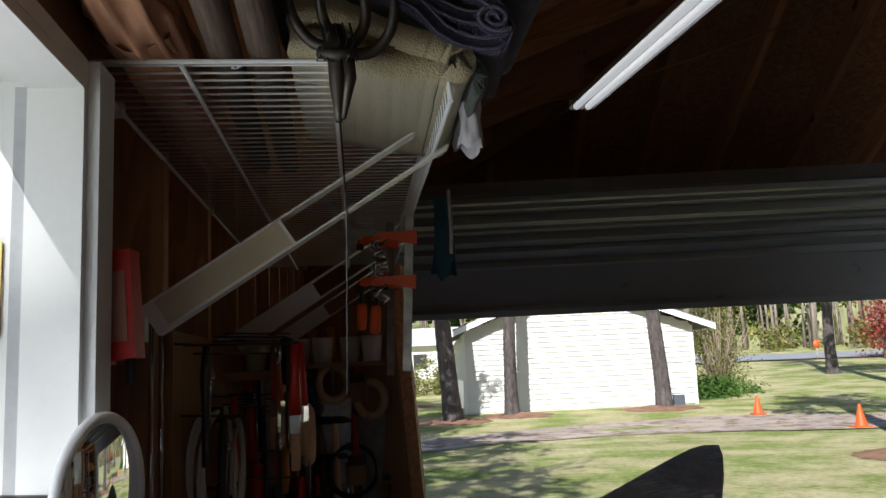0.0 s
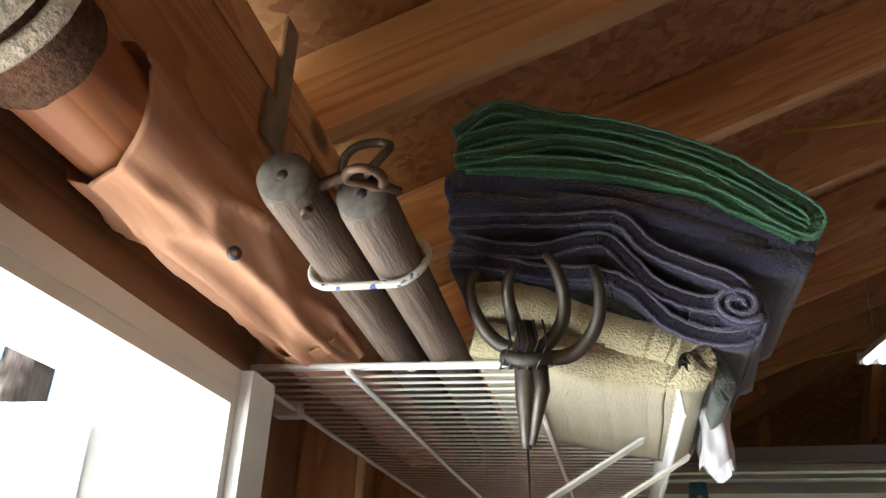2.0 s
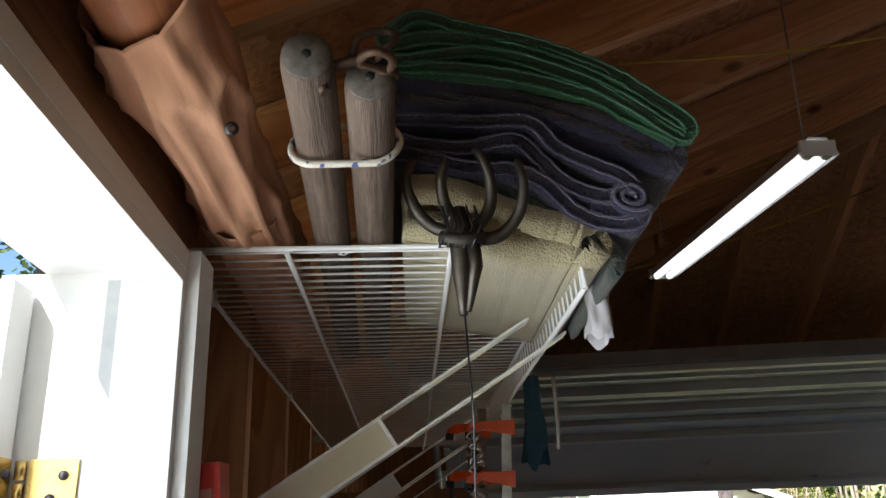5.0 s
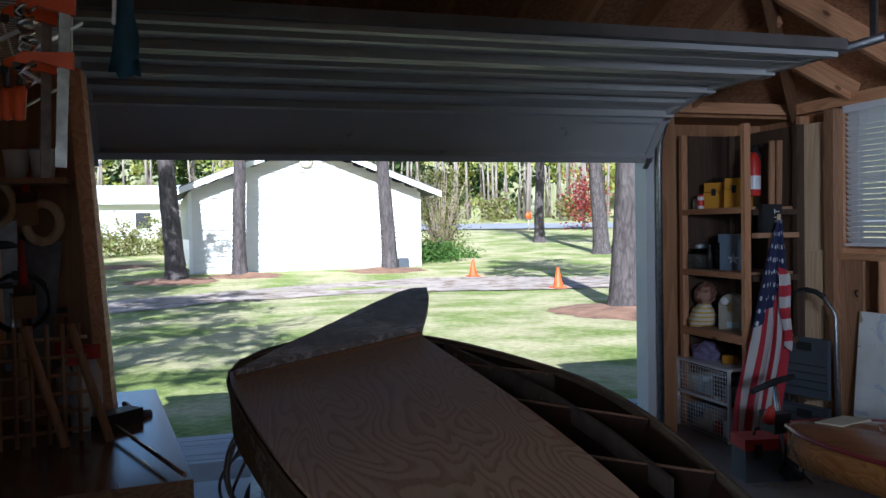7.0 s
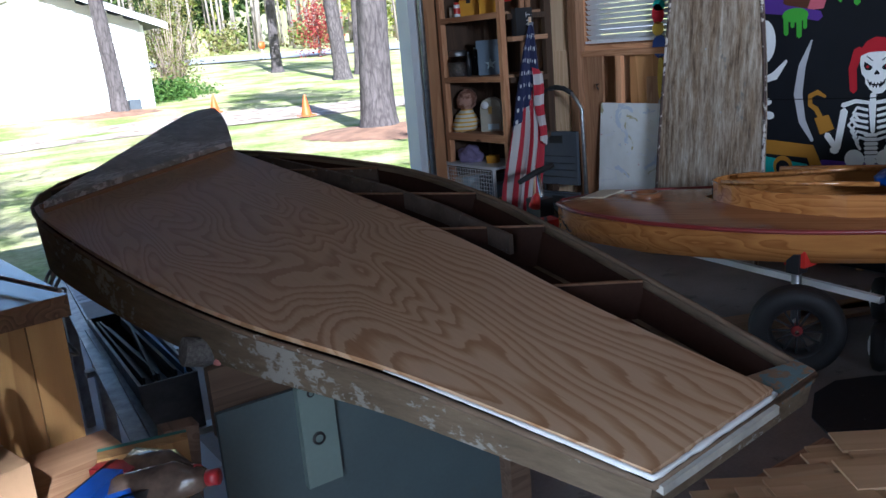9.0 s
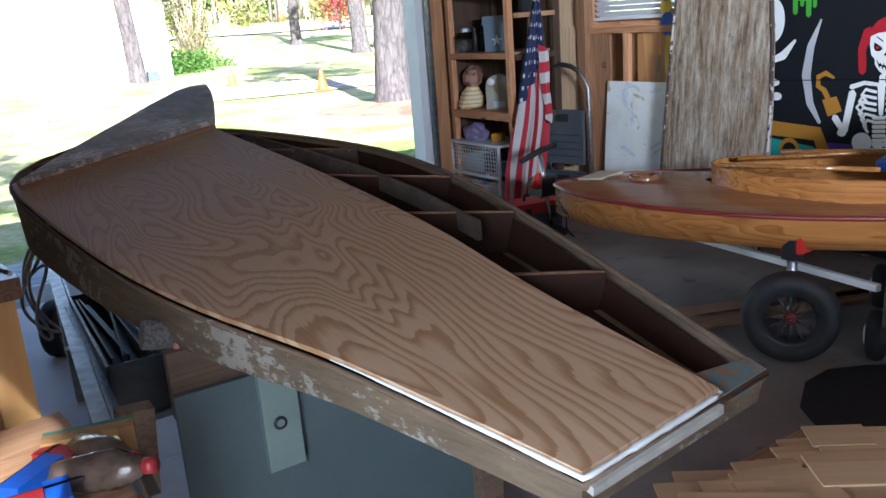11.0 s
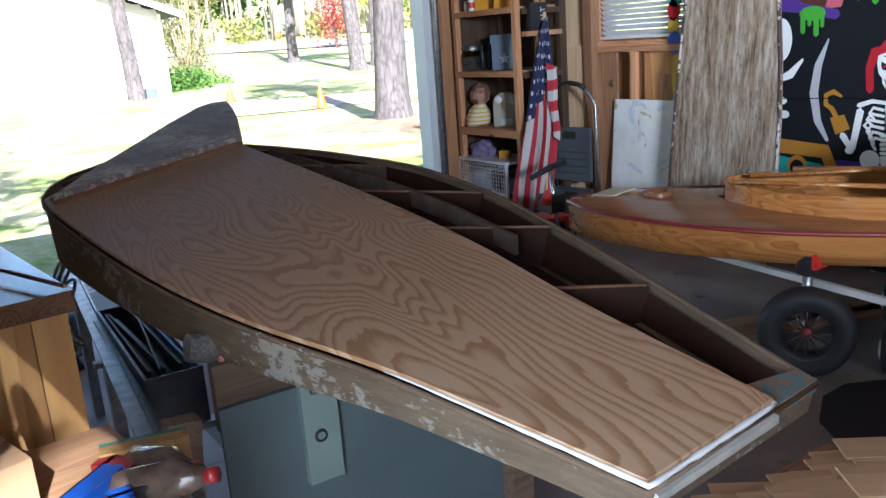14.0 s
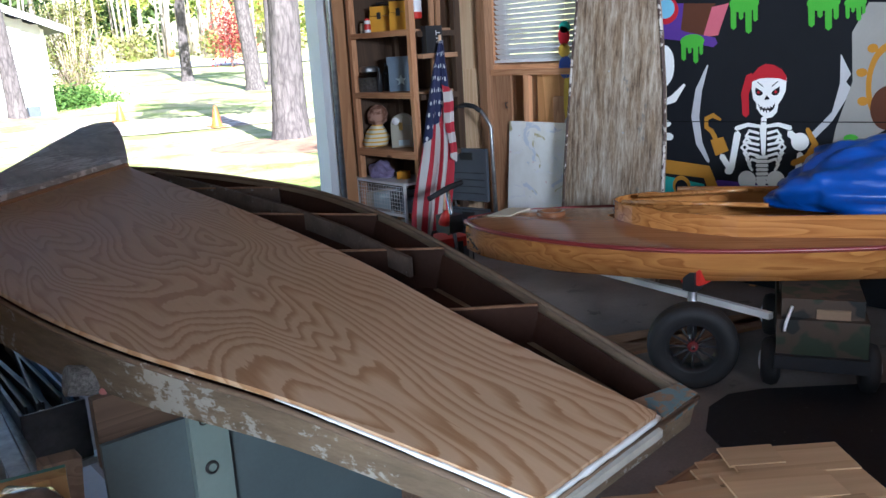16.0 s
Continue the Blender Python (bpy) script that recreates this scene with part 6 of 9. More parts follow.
solo("tarpaulin", bm, tarp_m, "crumpled blue tarpaulin bundle lying on the canoe", "tarpaulin", smooth=True, at=CM @ pose(-0.02, 2.14, 0.78))

camo_m, cnt, cb = base("camouflage_fabric", 0.8)
cv = coords(cnt)
cc = ramp(cnt, noise_tex(cnt, cv, 7, 2), [(0.42, (0.02, 0.03, 0.014)), (0.46, (0.055, 0.035, 0.022)), (0.55, (0.055, 0.035, 0.022)), (0.58, (0.012, 0.012, 0.01))])
cnt.links.new(cc, cb.inputs["Base Color"])
cart = thing("toy_jeep", pose(3.2, 1.62, 0, 0, 0, -62) @ Matrix.Scale(1.2, 4), "camouflage plastic ride-on toy jeep parked under the canoe", "toy car")
part("body", B(((-0.15, -0.1, 0.1), (0.15, 0.72, 0.29))), camo_m, cart, bevel=0.085)
part("hood", B(((-0.135, -0.07, 0.25), (0.135, 0.3, 0.36))), camo_m, cart, bevel=0.06)
part("cowl", B(((-0.14, 0.24, 0.25), (0.14, 0.34, 0.385))), plain("dark_brown_plastic", (0.07, 0.045, 0.03), 0.5, vary=0.3), cart, bevel=0.03)
part("seat", B(((-0.12, 0.42, 0.24), (0.12, 0.66, 0.39))), plain("black_brown_plastic", (0.04, 0.03, 0.025), 0.5), cart, bevel=0.03)
part("hatch", B(((-0.02, -0.078, 0.285), (0.09, -0.064, 0.325))), plain("tan_plastic", (0.22, 0.14, 0.08), 0.5), cart, bevel=0.004)
part("bumper", B(((-0.155, -0.125, 0.11), (0.155, -0.098, 0.16))), black_plastic, cart, bevel=0.01)
part("strap", tube([(-0.1, -0.07, 0.33), (-0.12, -0.11, 0.28), (-0.125, -0.112, 0.25)], 0.006, 6), white_enamel, cart)
for x in (-0.165, 0.165):
    for y in (0.0, 0.56):
        s_ = 1 if x > 0 else -1
        w_ = part("wheel", lathe([(0, -0.035), (0.06, -0.035), (0.085, -0.024), (0.092, 0), (0.085, 0.024), (0.06, 0.035), (0, 0.035)], 24, pose(x, y, 0.092, 0, 90)), black_rubber, cart)
        part("hub", lathe([(0, 0.008), (0.02, 0.007), (0.034, 0.003), (0.036, 0), (0, 0)], 16, pose(x + s_ * 0.035, y, 0.092, 0, 90 * s_)), white_enamel, w_)
rub = plain("rubber_mat", (0.012, 0.013, 0.016), 0.8, vary=0.25, scale=34, dirt=(0.4, 0.39, 0.37), dirt_at=0.68)
bm = bmesh.new()
cor = [(2.05, 0.3), (4.3, 0.3), (4.3, 1.25), (3.43, 1.42), (3.02, 1.78), (2.87, 1.86), (2.7, 1.85), (2.5, 1.74), (2.33, 1.5), (2.2, 1.2)]
bm_prism(bm, cor, 0.005, pose(0, 0, 0.001))
solo("rubber_mat", bm, rub, "black rubber floor mat with pale specks", "mat", at=I4)
solo("paper_scrap", lathe([(0, 0), (0.02, 0.0), (0.025, 0.02), (0.012, 0.035), (0, 0.036)], 8), white_enamel, "small crumpled white paper scrap on the floor", "scrap", at=pose(2.43, 2.3, 0))
for i, (x, y, a, ln) in enumerate(((2.55, 2.62, 8, 1.4), (2.3, 2.9, 4, 1.7))):
    solo("floor_plank", B(((0, 0, 0), (ln, 0.14, 0.018))), old_pine_x, "weathered loose plank lying on the concrete floor", "plank", 0.003, at=pose(x, y, 0, 0, 0, a - 28), group="floor planks")

# ---- under and before the boat: trestle, cut-offs, steel trough, trailer frame ----
pale_green = plain("pale_green_paint", (0.095, 0.128, 0.135), 0.55, vary=0.2, scale=3, dirt=(0.1, 0.12, 0.115), dirt_at=0.66)
tre = thing("boat_trestle", I4, "home-made boat trestle of pale green plywood and raw lumber", "trestle")
part("panel", B(((0.24, 1.80, 0.02), (1.02, 1.815, 0.766))), pale_green, tre, bevel=0.002)
hb = bmesh.new()
bm_box(hb, (0.427, 1.776, 0.515), (0.518, 1.798, 0.775))
bat = part("batten", hb, plain("light_green_paint", (0.19, 0.25, 0.235), 0.55, vary=0.12, scale=4), tre, bevel=0.003)
part("hole", lathe([(0.01, 0.004), (0.016, 0.004), (0.017, 0.0), (0.0, -0.001)], 20, pose(0.467, 1.776, 0.637, 90)), black_plastic, bat)
part("hole", lathe([(0.006, 0.003), (0.009, 0.003), (0.01, 0.0), (0.0, -0.001)], 14, pose(0.46, 1.776, 0.755, 90)), black_plastic, bat)
grimy = wood("grimy_lumber", (0.23, 0.155, 0.105), (0.12, 0.075, 0.05), axis=0)
beam("leg", (0.19, 1.79, 0.775), (0.12, 1.79, 0.0), 0.05, 0.075, grimy, "", tre, up=(1, 0, 0))
part("leg", B(((1.02, 1.75, 0.0), (1.09, 1.80, 0.86))), grimy, tre, bevel=0.004)
part("rear_leg", B(((0.5, 2.3, 0.0), (0.57, 2.36, 0.75))), grimy, tre, bevel=0.004)
part("rear_leg", B(((0.9, 2.3, 0.0), (0.97, 2.36, 0.86))), grimy, tre, bevel=0.004)
bunk_m = wood("old_bunk", (0.13, 0.085, 0.055), (0.07, 0.045, 0.03), axis=0)
part("bunk", B(((0.243, 1.82, 0.70), (1.02, 1.85, 0.865))), bunk_m, tre, bevel=0.004)
part("bunk", B(((0.45, 2.25, 0.75), (0.97, 2.4, 0.83))), grimy, tre, bevel=0.004)
part("cross_beam", B(((0.25, 1.83, 0.35), (0.95, 1.87, 0.43))), grimy, tre, bevel=0.003)
carpet = plain("speckled_carpet", (0.16, 0.15, 0.14), 0.95, vary=0.75, scale=120, bumps=0.8, fine=260)
solo("carpet_roll", tube([(0.215, 1.89, 0.90), (0.42, 1.88, 0.845)], 0.034, 14), carpet, "short roll of speckled grey carpet padding the trestle", "carpet", at=I4)
solo("pink_spool", lathe([(0.006, 0), (0.016, 0), (0.017, 0.01), (0.013, 0.02), (0.006, 0.022)], 16, pose(0.284, 1.855, 0.862, 80)), plain("pink_plastic", (0.6, 0.22, 0.2), 0.5), "small pink plastic spool stuck on the carpet", "spool", at=I4)

# thin wooden cut-offs, piled on a crate
cr = thing("low_crate", I4, "low wooden crate under the cut-offs", "crate")
for z in (0.0, 0.14, 0.28):
    part("slat", B(((0.75, 0.75, z), (1.66, 0.77, z + 0.11))), old_pine_x, cr, bevel=0.003)
    part("slat", B(((0.75, 1.17, z), (1.66, 1.19, z + 0.11))), old_pine_x, cr, bevel=0.003)
for x in (0.75, 1.63):
    part("end", B(((x, 0.77, 0.0), (x + 0.03, 1.17, 0.39))), old_pine, cr, bevel=0.003)
part("top", B(((0.72, 0.72, 0.391), (1.69, 1.22, 0.405))), old_pine_x, cr, bevel=0.003)
thin = wood("thin_cutoff_wood", (0.66, 0.46, 0.26), (0.5, 0.31, 0.16), axis=0, ring=4, scale=0.7)
r = rng(11)
for k in range(84):
    ln, wd_ = r.choice([0.16, 0.24, 0.3]) * r.uniform(0.85, 1.15), r.uniform(0.08, 0.14)
    x = 0.76 + r.uniform(0.0, 0.8)
    y = 0.84 + r.uniform(0, 0.36 - 0.12 * (x - 0.76))
    solo("wood_cutoff", B(((0, 0, 0), (ln, wd_, 0.006))), thin, "thin pale wooden cut-off lying in a loose pile", "cut-off", 0.001,
         at=pose(x, y, 0.407 + 0.0068 * (k // 9) + 0.0007 * (k % 9), r.uniform(-1, 1), r.uniform(-1, 1), -36 + r.gauss(0, 4)), group="wood cut-offs")

# steel trough with angle irons, trailer frame rails, spare wheel, rope
tr_ = thing("steel_trough", pose(0.268, 2.59, 0.565, 0, 0, -2.5), "black steel trough holding angle irons and a blue level", "trough")
L_, Wt = 0.76, 0.155
part("bottom", B(((-Wt / 2, -L_ / 2, 0), (Wt / 2, L_ / 2, 0.008))), black_rubber, tr_)
for x in (-Wt / 2, Wt / 2 - 0.008):
    part("side", B(((x, -L_ / 2, 0), (x + 0.008, L_ / 2, 0.16))), dark_steel, tr_)
for y in (-L_ / 2, L_ / 2 - 0.008):
    part("end", B(((-Wt / 2, y, 0), (Wt / 2, y + 0.008, 0.16))), dark_steel, tr_)
black_iron = plain("black_iron", (0.022, 0.024, 0.028), 0.5, metal=0.3, vary=0.4, scale=15)
blue_metal = plain("blue_anodised", (0.06, 0.16, 0.36), 0.3, metal=0.6, vary=0.15)
for x, a, mt, lab in ((-0.06, 1, black_iron, "dark steel angle iron lying in the trough"), (-0.035, 4, black_iron, "dark steel angle iron lying in the trough"), (0.02, 2, black_iron, "dark steel angle iron lying in the trough"), (0.0, -5, black_iron, "dark steel angle iron lying in the trough"), (0.045, 2, blue_metal, "blue aluminium level lying in the trough")):
    solo("angle_iron" if mt is black_iron else "spirit_level", B(((0, -0.3, 0), (0.028, 0.3, 0.005)), ((0, -0.3, 0.005), (0.006, 0.3, 0.03))), mt, lab, "metal bar", 0.001, at=tr_.matrix_world @ pose(x, -0.02, 0.135, 1, 0, a))
fr_ = thing("trailer_frame", I4, "galvanised steel boat trailer frame standing under the boat", "trailer")
beam("rail", (0.072, 1.55, 0.69), (0.262, 3.85, 0.69), 0.04, 0.012, galv, "", fr_)
beam("rail", (0.10, 1.55, 0.69), (0.29, 3.85, 0.69), 0.008, 0.055, galv, "", fr_)
beam("rail", (0.135, 1.62, 0.655), (0.20, 2.95, 0.70), 0.02, 0.03, galv, "", fr_)
for y, x in ((2.98, 0.222), (3.8, 0.275)):
    part("leg", B(((x - 0.02, y, 0.0), (x + 0.02, y + 0.05, 0.66))), galv, fr_, bevel=0.003)
part("cross_member", B(((0.1, 2.2, 0.545), (0.5, 2.24, 0.563))), galv, fr_, bevel=0.002)
part("cross_member", B(((0.16, 2.9, 0.545), (0.5, 2.94, 0.563))), galv, fr_, bevel=0.002)
tyre_wheel(fr_, Vector((0.31, 4.5, 0.15)), Vector((1, -0.5, 0)), 0.15, 0.1)
part("axle", tube([(0.28, 3.85, 0.4), (0.36, 4.48, 0.15)], 0.014, 8), galv, fr_)
rope_m = plain("grey_rope", (0.45, 0.43, 0.4), 0.9, vary=0.3, scale=60, bumps=0.5)
rp = []
for k in range(90):
    a = k * 0.33
    rp.append((0.125 + 0.035 * math.sin(a) + 0.02 * math.sin(k * 0.21), 3.02 + 0.03 * math.cos(a * 0.9), 0.72 + 0.16 * math.sin(a * 0.5 + 0.6) + 0.05 * math.sin(k * 0.11)))
solo("rope_coil", tube(rp, 0.006, 6), rope_m, "loose grey rope hanging in loops from the bow", "rope", at=I4)

# ---- wire shelf on the left wall and what lies on it ----
SZ = 2.088
def wire_shelf():
    s = thing("wire_shelf", WL, "white coated wire shelf on the garage wall", "wire shelf")
    x0, x1, ya, yb = 0.115, 0.541, 0.045, 1.92
    bm = bmesh.new()
    bm_tube(bm, [(x0, 0, SZ), (x1 - 0.002, 0, SZ), (x1 + 0.001, 0, SZ - 0.004), (x1 + 0.003, 0, SZ - 0.048)], 0.0016, 5)
    wire = mesh_of("cross_wire", bm, white_enamel)
    for k in range(73):
        w_ = new("cross_wire", wire)
        w_.parent = s
        w_.matrix_local = pose(0, ya + 0.012 + 0.0254 * k, 0)
    for x, z in ((x0, SZ - 0.004), (x0 + 0.115, SZ - 0.005), (x0 + 0.29, SZ - 0.005), (x1, SZ - 0.003), (x1 + 0.004, SZ - 0.05)):
        part("rod", tube([(x, ya, z), (x, yb, z)], 0.0032, 8), white_enamel, s)
    part("end_rod", tube([(x0, ya, SZ), (x1, ya, SZ), (x1 + 0.004, ya, SZ - 0.05)], 0.003, 8), white_enamel, s)
    for yb_ in (0.285, 1.10, 1.75):
        a, b = Vector((0.128, yb_, 1.822)), Vector((x1 + 0.002, yb_, 2.085))
        d = (b - a).normalized()
        up = Vector((-d.z, 0, d.x))
        bm = bmesh.new()
        for h0, h1, w0 in ((-0.003, 0.0, -0.016), (-0.046, -0.043, -0.013)):
            ea, eb = [[bm.verts.new(q + up * h + Vector((0, w, 0))) for w, h in ((w0, h0), (0.016, h0), (0.016, h1), (w0, h1))] for q in (a, b)]
            for i in range(4):
                bm.faces.new((ea[i], ea[(i + 1) % 4], eb[(i + 1) % 4], eb[i]))
            bm.faces.new(ea[::-1])
            bm.faces.new(eb)
        c_ = a.lerp(b, 0.46)
        vs = [bm.verts.new(q + up * h + Vector((0, w, 0))) for w in (-0.0135, -0.011) for q, h in ((a, -0.043), (c_, -0.043), (c_, -0.003), (a, -0.003))]
        for f in ((0, 1, 2, 3), (7, 6, 5, 4), (0, 4, 5, 1), (1, 5, 6, 2), (2, 6, 7, 3), (3, 7, 4, 0)):
            bm.faces.new([vs[i] for i in f])
        br = part("brace", bm, white_enamel, s)
        if yb_ < 0.6:  # the one with a label
            lbm = bmesh.new()
            vs = []
            for t_, h in ((0.04, -0.042), (0.45, -0.042), (0.45, -0.004), (0.04, -0.004)):
                vs.append(lbm.verts.new(a.lerp(b, t_) + up * h + Vector((0, -0.0142, 0))))
            lbm.faces.new(vs)
            g = bmesh.ops.extrude_face_region(lbm, geom=lbm.faces[:])
            bmesh.ops.translate(lbm, verts=[e for e in g["geom"] if isinstance(e, bmesh.types.BMVert)], vec=(0, 0.0006, 0))
            part("paper_label", lbm, cream, br, "cream paper label")
        part("wall_clip", B(((0.10, yb_ - 0.012, 1.775), (0.134, yb_ + 0.012, 1.82))), white_enamel, br, bevel=0.002)
    for yc in (0.2, 0.9, 1.6):
        part("back_clip", B(((0.09, yc, SZ - 0.012), (0.12, yc + 0.02, SZ + 0.006))), white_enamel, s, bevel=0.002)
wire_shelf()


def bark_wood(name, c0, c1):
    m, nt, b = base(name, 0.85)
    v = coords(nt, (26, 26, 2.2))
    n = noise_tex(nt, v, 3.0, 6, 0.7)
    c = ramp(nt, n, [(0.28, c1), (0.5, tuple((a + d) / 2 for a, d in zip(c0, c1))), (0.72, c0)])
    c = mix(nt, 0.5, c, ramp(nt, noise_tex(nt, coords(nt), 9, 4), [(0.35, (0.55, 0.5, 0.45)), (0.65, (1, 1, 1))]), "MULTIPLY")
    nt.links.new(c, b.inputs["Base Color"])
    bump(nt, b, n, 0.8, 0.006)
    return m


def along(a, b):
    """A pose at a whose z runs towards b, and the distance."""
    a, b = Vector(a), Vector(b)
    m = (b - a).to_track_quat("Z", "Y").to_matrix().to_4x4()
    m.translation = a
    return m, (b - a).length


aged = bark_wood("aged_grey_pole", (0.23, 0.165, 0.125), (0.06, 0.042, 0.032))
def wooden_pole(a, b, r, label, hook=False):
    m, ln = along(a, b)
    p = thing("wooden_pole", m, label, "pole", group="poles on the shelf")
    part("shaft", lathe([(0, -0.002), (r * 0.8, -0.001), (r * 0.95, 0.003), (r, 0.012), (r * 1.02, ln * 0.5), (r * 0.95, ln), (0, ln)], 28), aged, p)
    part("end_grain", lathe([(0, -0.004), (r * 0.25, -0.0045), (r * 0.9, -0.0028), (r * 0.92, 0.0)], 24), plain("end_grain", (0.14, 0.122, 0.105), 0.9, vary=0.5, scale=90), p, "grey cracked end grain")
    part("bore", lathe([(0, -0.0052), (r * 0.17, -0.0052), (r * 0.2, -0.004)], 12), black_plastic, p, "dark bore hole")
    if hook:
        arc = [(0.012 * math.cos(q) - 0.003, 0.004, -0.012 + 0.014 * math.sin(q) * -1 - 0.004) for q in (0.3 * k for k in range(0, 17))]
        part("hook", tube([(-0.02, 0.01, 0.012), (-0.018, 0.004, -0.004)] + [(x - 0.002, y, z) for x, y, z in arc], 0.0033, 8), metal("rusty_iron", (0.16, 0.1, 0.07), 0.65), p, "rusty iron hook")
    return p
wooden_pole(wl(0.288, -0.282, 2.111), wl(0.256, 0.62, 2.113), 0.0195, "weathered grey wooden pole lying on the wire shelf")
wooden_pole(wl(0.331, -0.252, 2.111), wl(0.308, 0.62, 2.113), 0.0195, "weathered grey wooden pole with an iron hook at its end", True)
HKP = wl(0.331, -0.265, 2.113)
ic = metal("wrought_iron", (0.15, 0.105, 0.08), 0.6)
hk = thing("iron_hook", I4, "rusty wrought iron hook on the pole ends", "hook")
part("ring", tube([HKP + Vector((0.004 + 0.016 * math.cos(q), 0.004 * math.sin(q * 2), 0.018 + 0.012 * math.sin(q) + 0.006 * math.cos(q))) for q in (2 * math.pi * k / 20 for k in range(20))], 0.0032, 8, True), ic, hk)
part("shank", tube([HKP + Vector(q) for q in ((0.004, 0, 0.006), (-0.012, -0.004, 0.004), (-0.028, -0.006, -0.002), (-0.034, -0.006, -0.014), (-0.03, -0.006, -0.022))], 0.0042, 8), ic, hk)
# rope round both poles: white with a blue fleck
rm, rnt, rb = base("flecked_rope", 0.85)
rv = coords(rnt, (1, 1, 1))
fl = noise_tex(rnt, rv, 110, 1)
rnt.links.new(ramp(rnt, fl, [(0.60, (0.7, 0.66, 0.58)), (0.64, (0.08, 0.1, 0.3))]), rb.inputs["Base Color"])
bump(rnt, rb, noise_tex(rnt, rv, 260, 2), 0.6, 0.003)
pc1, pc2 = wl(0.283, -0.15, 2.11), wl(0.329, -0.15, 2.11)
loop = []
for k in range(36):
    q = 2 * math.pi * k / 36
    c = pc1 if math.cos(q) < 0 else pc2
    loop.append(c + Vector((math.cos(q) * 0.0235, 0.012 * math.sin(q), math.sin(q) * 0.024)))
solo("rope_loop", tube(loop, 0.0031, 8, True), rm, "white rope loop with blue flecks tied round the poles", "rope", at=I4)
solo("cord_end", tube([(-0.33, 0.9, 2.1), (-0.345, 0.9, 2.093), (-0.36, 0.905, 2.098), (-0.365, 0.91, 2.115)], 0.0028, 7), rm, "loose end of white cord beside the poles", "rope", at=I4)

# canvas rolled on a spar
canv_m, cvn, cvb = base("tan_canvas", 0.9, 0, 0.2)
crease = noise_tex(cvn, coords(cvn, (16, 16, 5)), 1.0, 5, 0.55, 0.6)
cvc = ramp(cvn, noise_tex(cvn, coords(cvn), 6, 5), [(0.3, (0.62, 0.33, 0.19)), (0.7, (0.78, 0.46, 0.29))])
# crease darkening goes into the colour as well as the bump
cvc = mix(cvn, 0.35, cvc, ramp(cvn, crease, [(0.35, (0.62, 0.56, 0.5)), (0.6, (1, 1, 1))]), "MULTIPLY")
cvn.links.new(cvc, cvb.inputs["Base Color"])
bump(cvn, cvb, crease, 0.35, 0.008)
spar_m = wood("red_spar_wood", (0.42, 0.17, 0.07), (0.26, 0.09, 0.035), axis=2, rough=0.5)
cm, ln = along(wl(0.180, -0.52, 2.142), wl(0.180, 0.60, 2.138))
cr_ = thing("canvas_roll", cm, "tan canvas sail rolled round a wooden spar", "sail")
part("spar", lathe([(0, 0), (0.033, 0), (0.036, 0.008), (0.036, ln), (0, ln)], 28), spar_m, cr_, "orange stained wooden spar")
burlap = plain("brown_burlap", (0.14, 0.065, 0.03), 0.95, vary=0.6, scale=160, bumps=0.9, fine=300)
bm = bmesh.new()
bm_lathe(bm, [(0.0375, 0.03), (0.041, 0.032), (0.0415, 0.1), (0.040, 0.134), (0.0365, 0.136)], 40)
for vv in bm.verts:
    vv.co.z += 0.004 * noise.noise(vv.co * 60)
part("burlap_wrap", bm, burlap, cr_, "coarse brown burlap wrapping")
bm = bmesh.new()
for k in range(4):
    bm_tube(bm, [((0.046 + 0.003 * k % 2) * math.cos(q), (0.046 + 0.002 * math.sin(3 * q)) * math.sin(q), 0.045 + 0.013 * k + 0.006 * math.sin(q + k)) for q in (2 * math.pi * i / 26 for i in range(26))], 0.0062, 7, True)
part("rope_lashing", bm, plain("pale_rope", (0.5, 0.42, 0.32), 0.9, vary=0.4, scale=90, bumps=0.9, fine=240), cr_, "pale rope lashing")
NQ = 72
def canvas_skin(z0, z1, r0, seed, n_, flare):
    """A loose tube of cloth with long slanting creases."""
    bm = bmesh.new()
    rows = []
    for i in range(n_ + 1):
        t = i / n_
        z = z0 + (z1 - z0) * t
        row = []
        for k in range(NQ):
            q = 2 * math.pi * k / NQ
            cq, sq = math.cos(q), math.sin(q)
            w = 0.006 * noise.noise(Vector((cq * 0.9, sq * 0.9, z * 4 + seed)))
            ridge = 1 - abs(noise.noise(Vector((cq * 1.8 + z * 2.2, sq * 1.8 - z * 1.6, z * 3.5 + seed))))
            w += 0.012 * ridge ** 6 - 0.003
            w += 0.005 * max(0, math.sin(q * 2 - z * 14 + seed)) ** 6
            w += 0.0012 * noise.noise(Vector((cq * 9, sq * 9, z * 40 + seed)))
            rr = r0 + w * (0.35 + 0.65 * min(1, t * 5)) + flare * math.exp(-t * 9)
            row.append(bm.verts.new((rr * cq, rr * sq, z + 0.022 * math.sin(q + 2.0 + seed) * math.exp(-t * 6))))
        rows.append(row)
    for a, b in zip(rows, rows[1:]):
        for k in range(NQ):
            bm.faces.new((a[k], a[(k + 1) % NQ], b[(k + 1) % NQ], b[k])).smooth = True
    ins = [bm.verts.new(v_.co * 0.93 + Vector((0, 0, v_.co.z * 0.07 + 0.03))) for v_ in rows[0]]
    for k in range(NQ):
        bm.faces.new((rows[0][(k + 1) % NQ], rows[0][k], ins[k], ins[(k + 1) % NQ])).smooth = True
    return bm
part("canvas", canvas_skin(0.195, 0.62, 0.0425, 0.0, 70, 0.001), canv_m, cr_)
part("canvas_fold", canvas_skin(0.56, ln - 0.01, 0.0435, 4.3, 80, 0.004), canv_m, cr_)
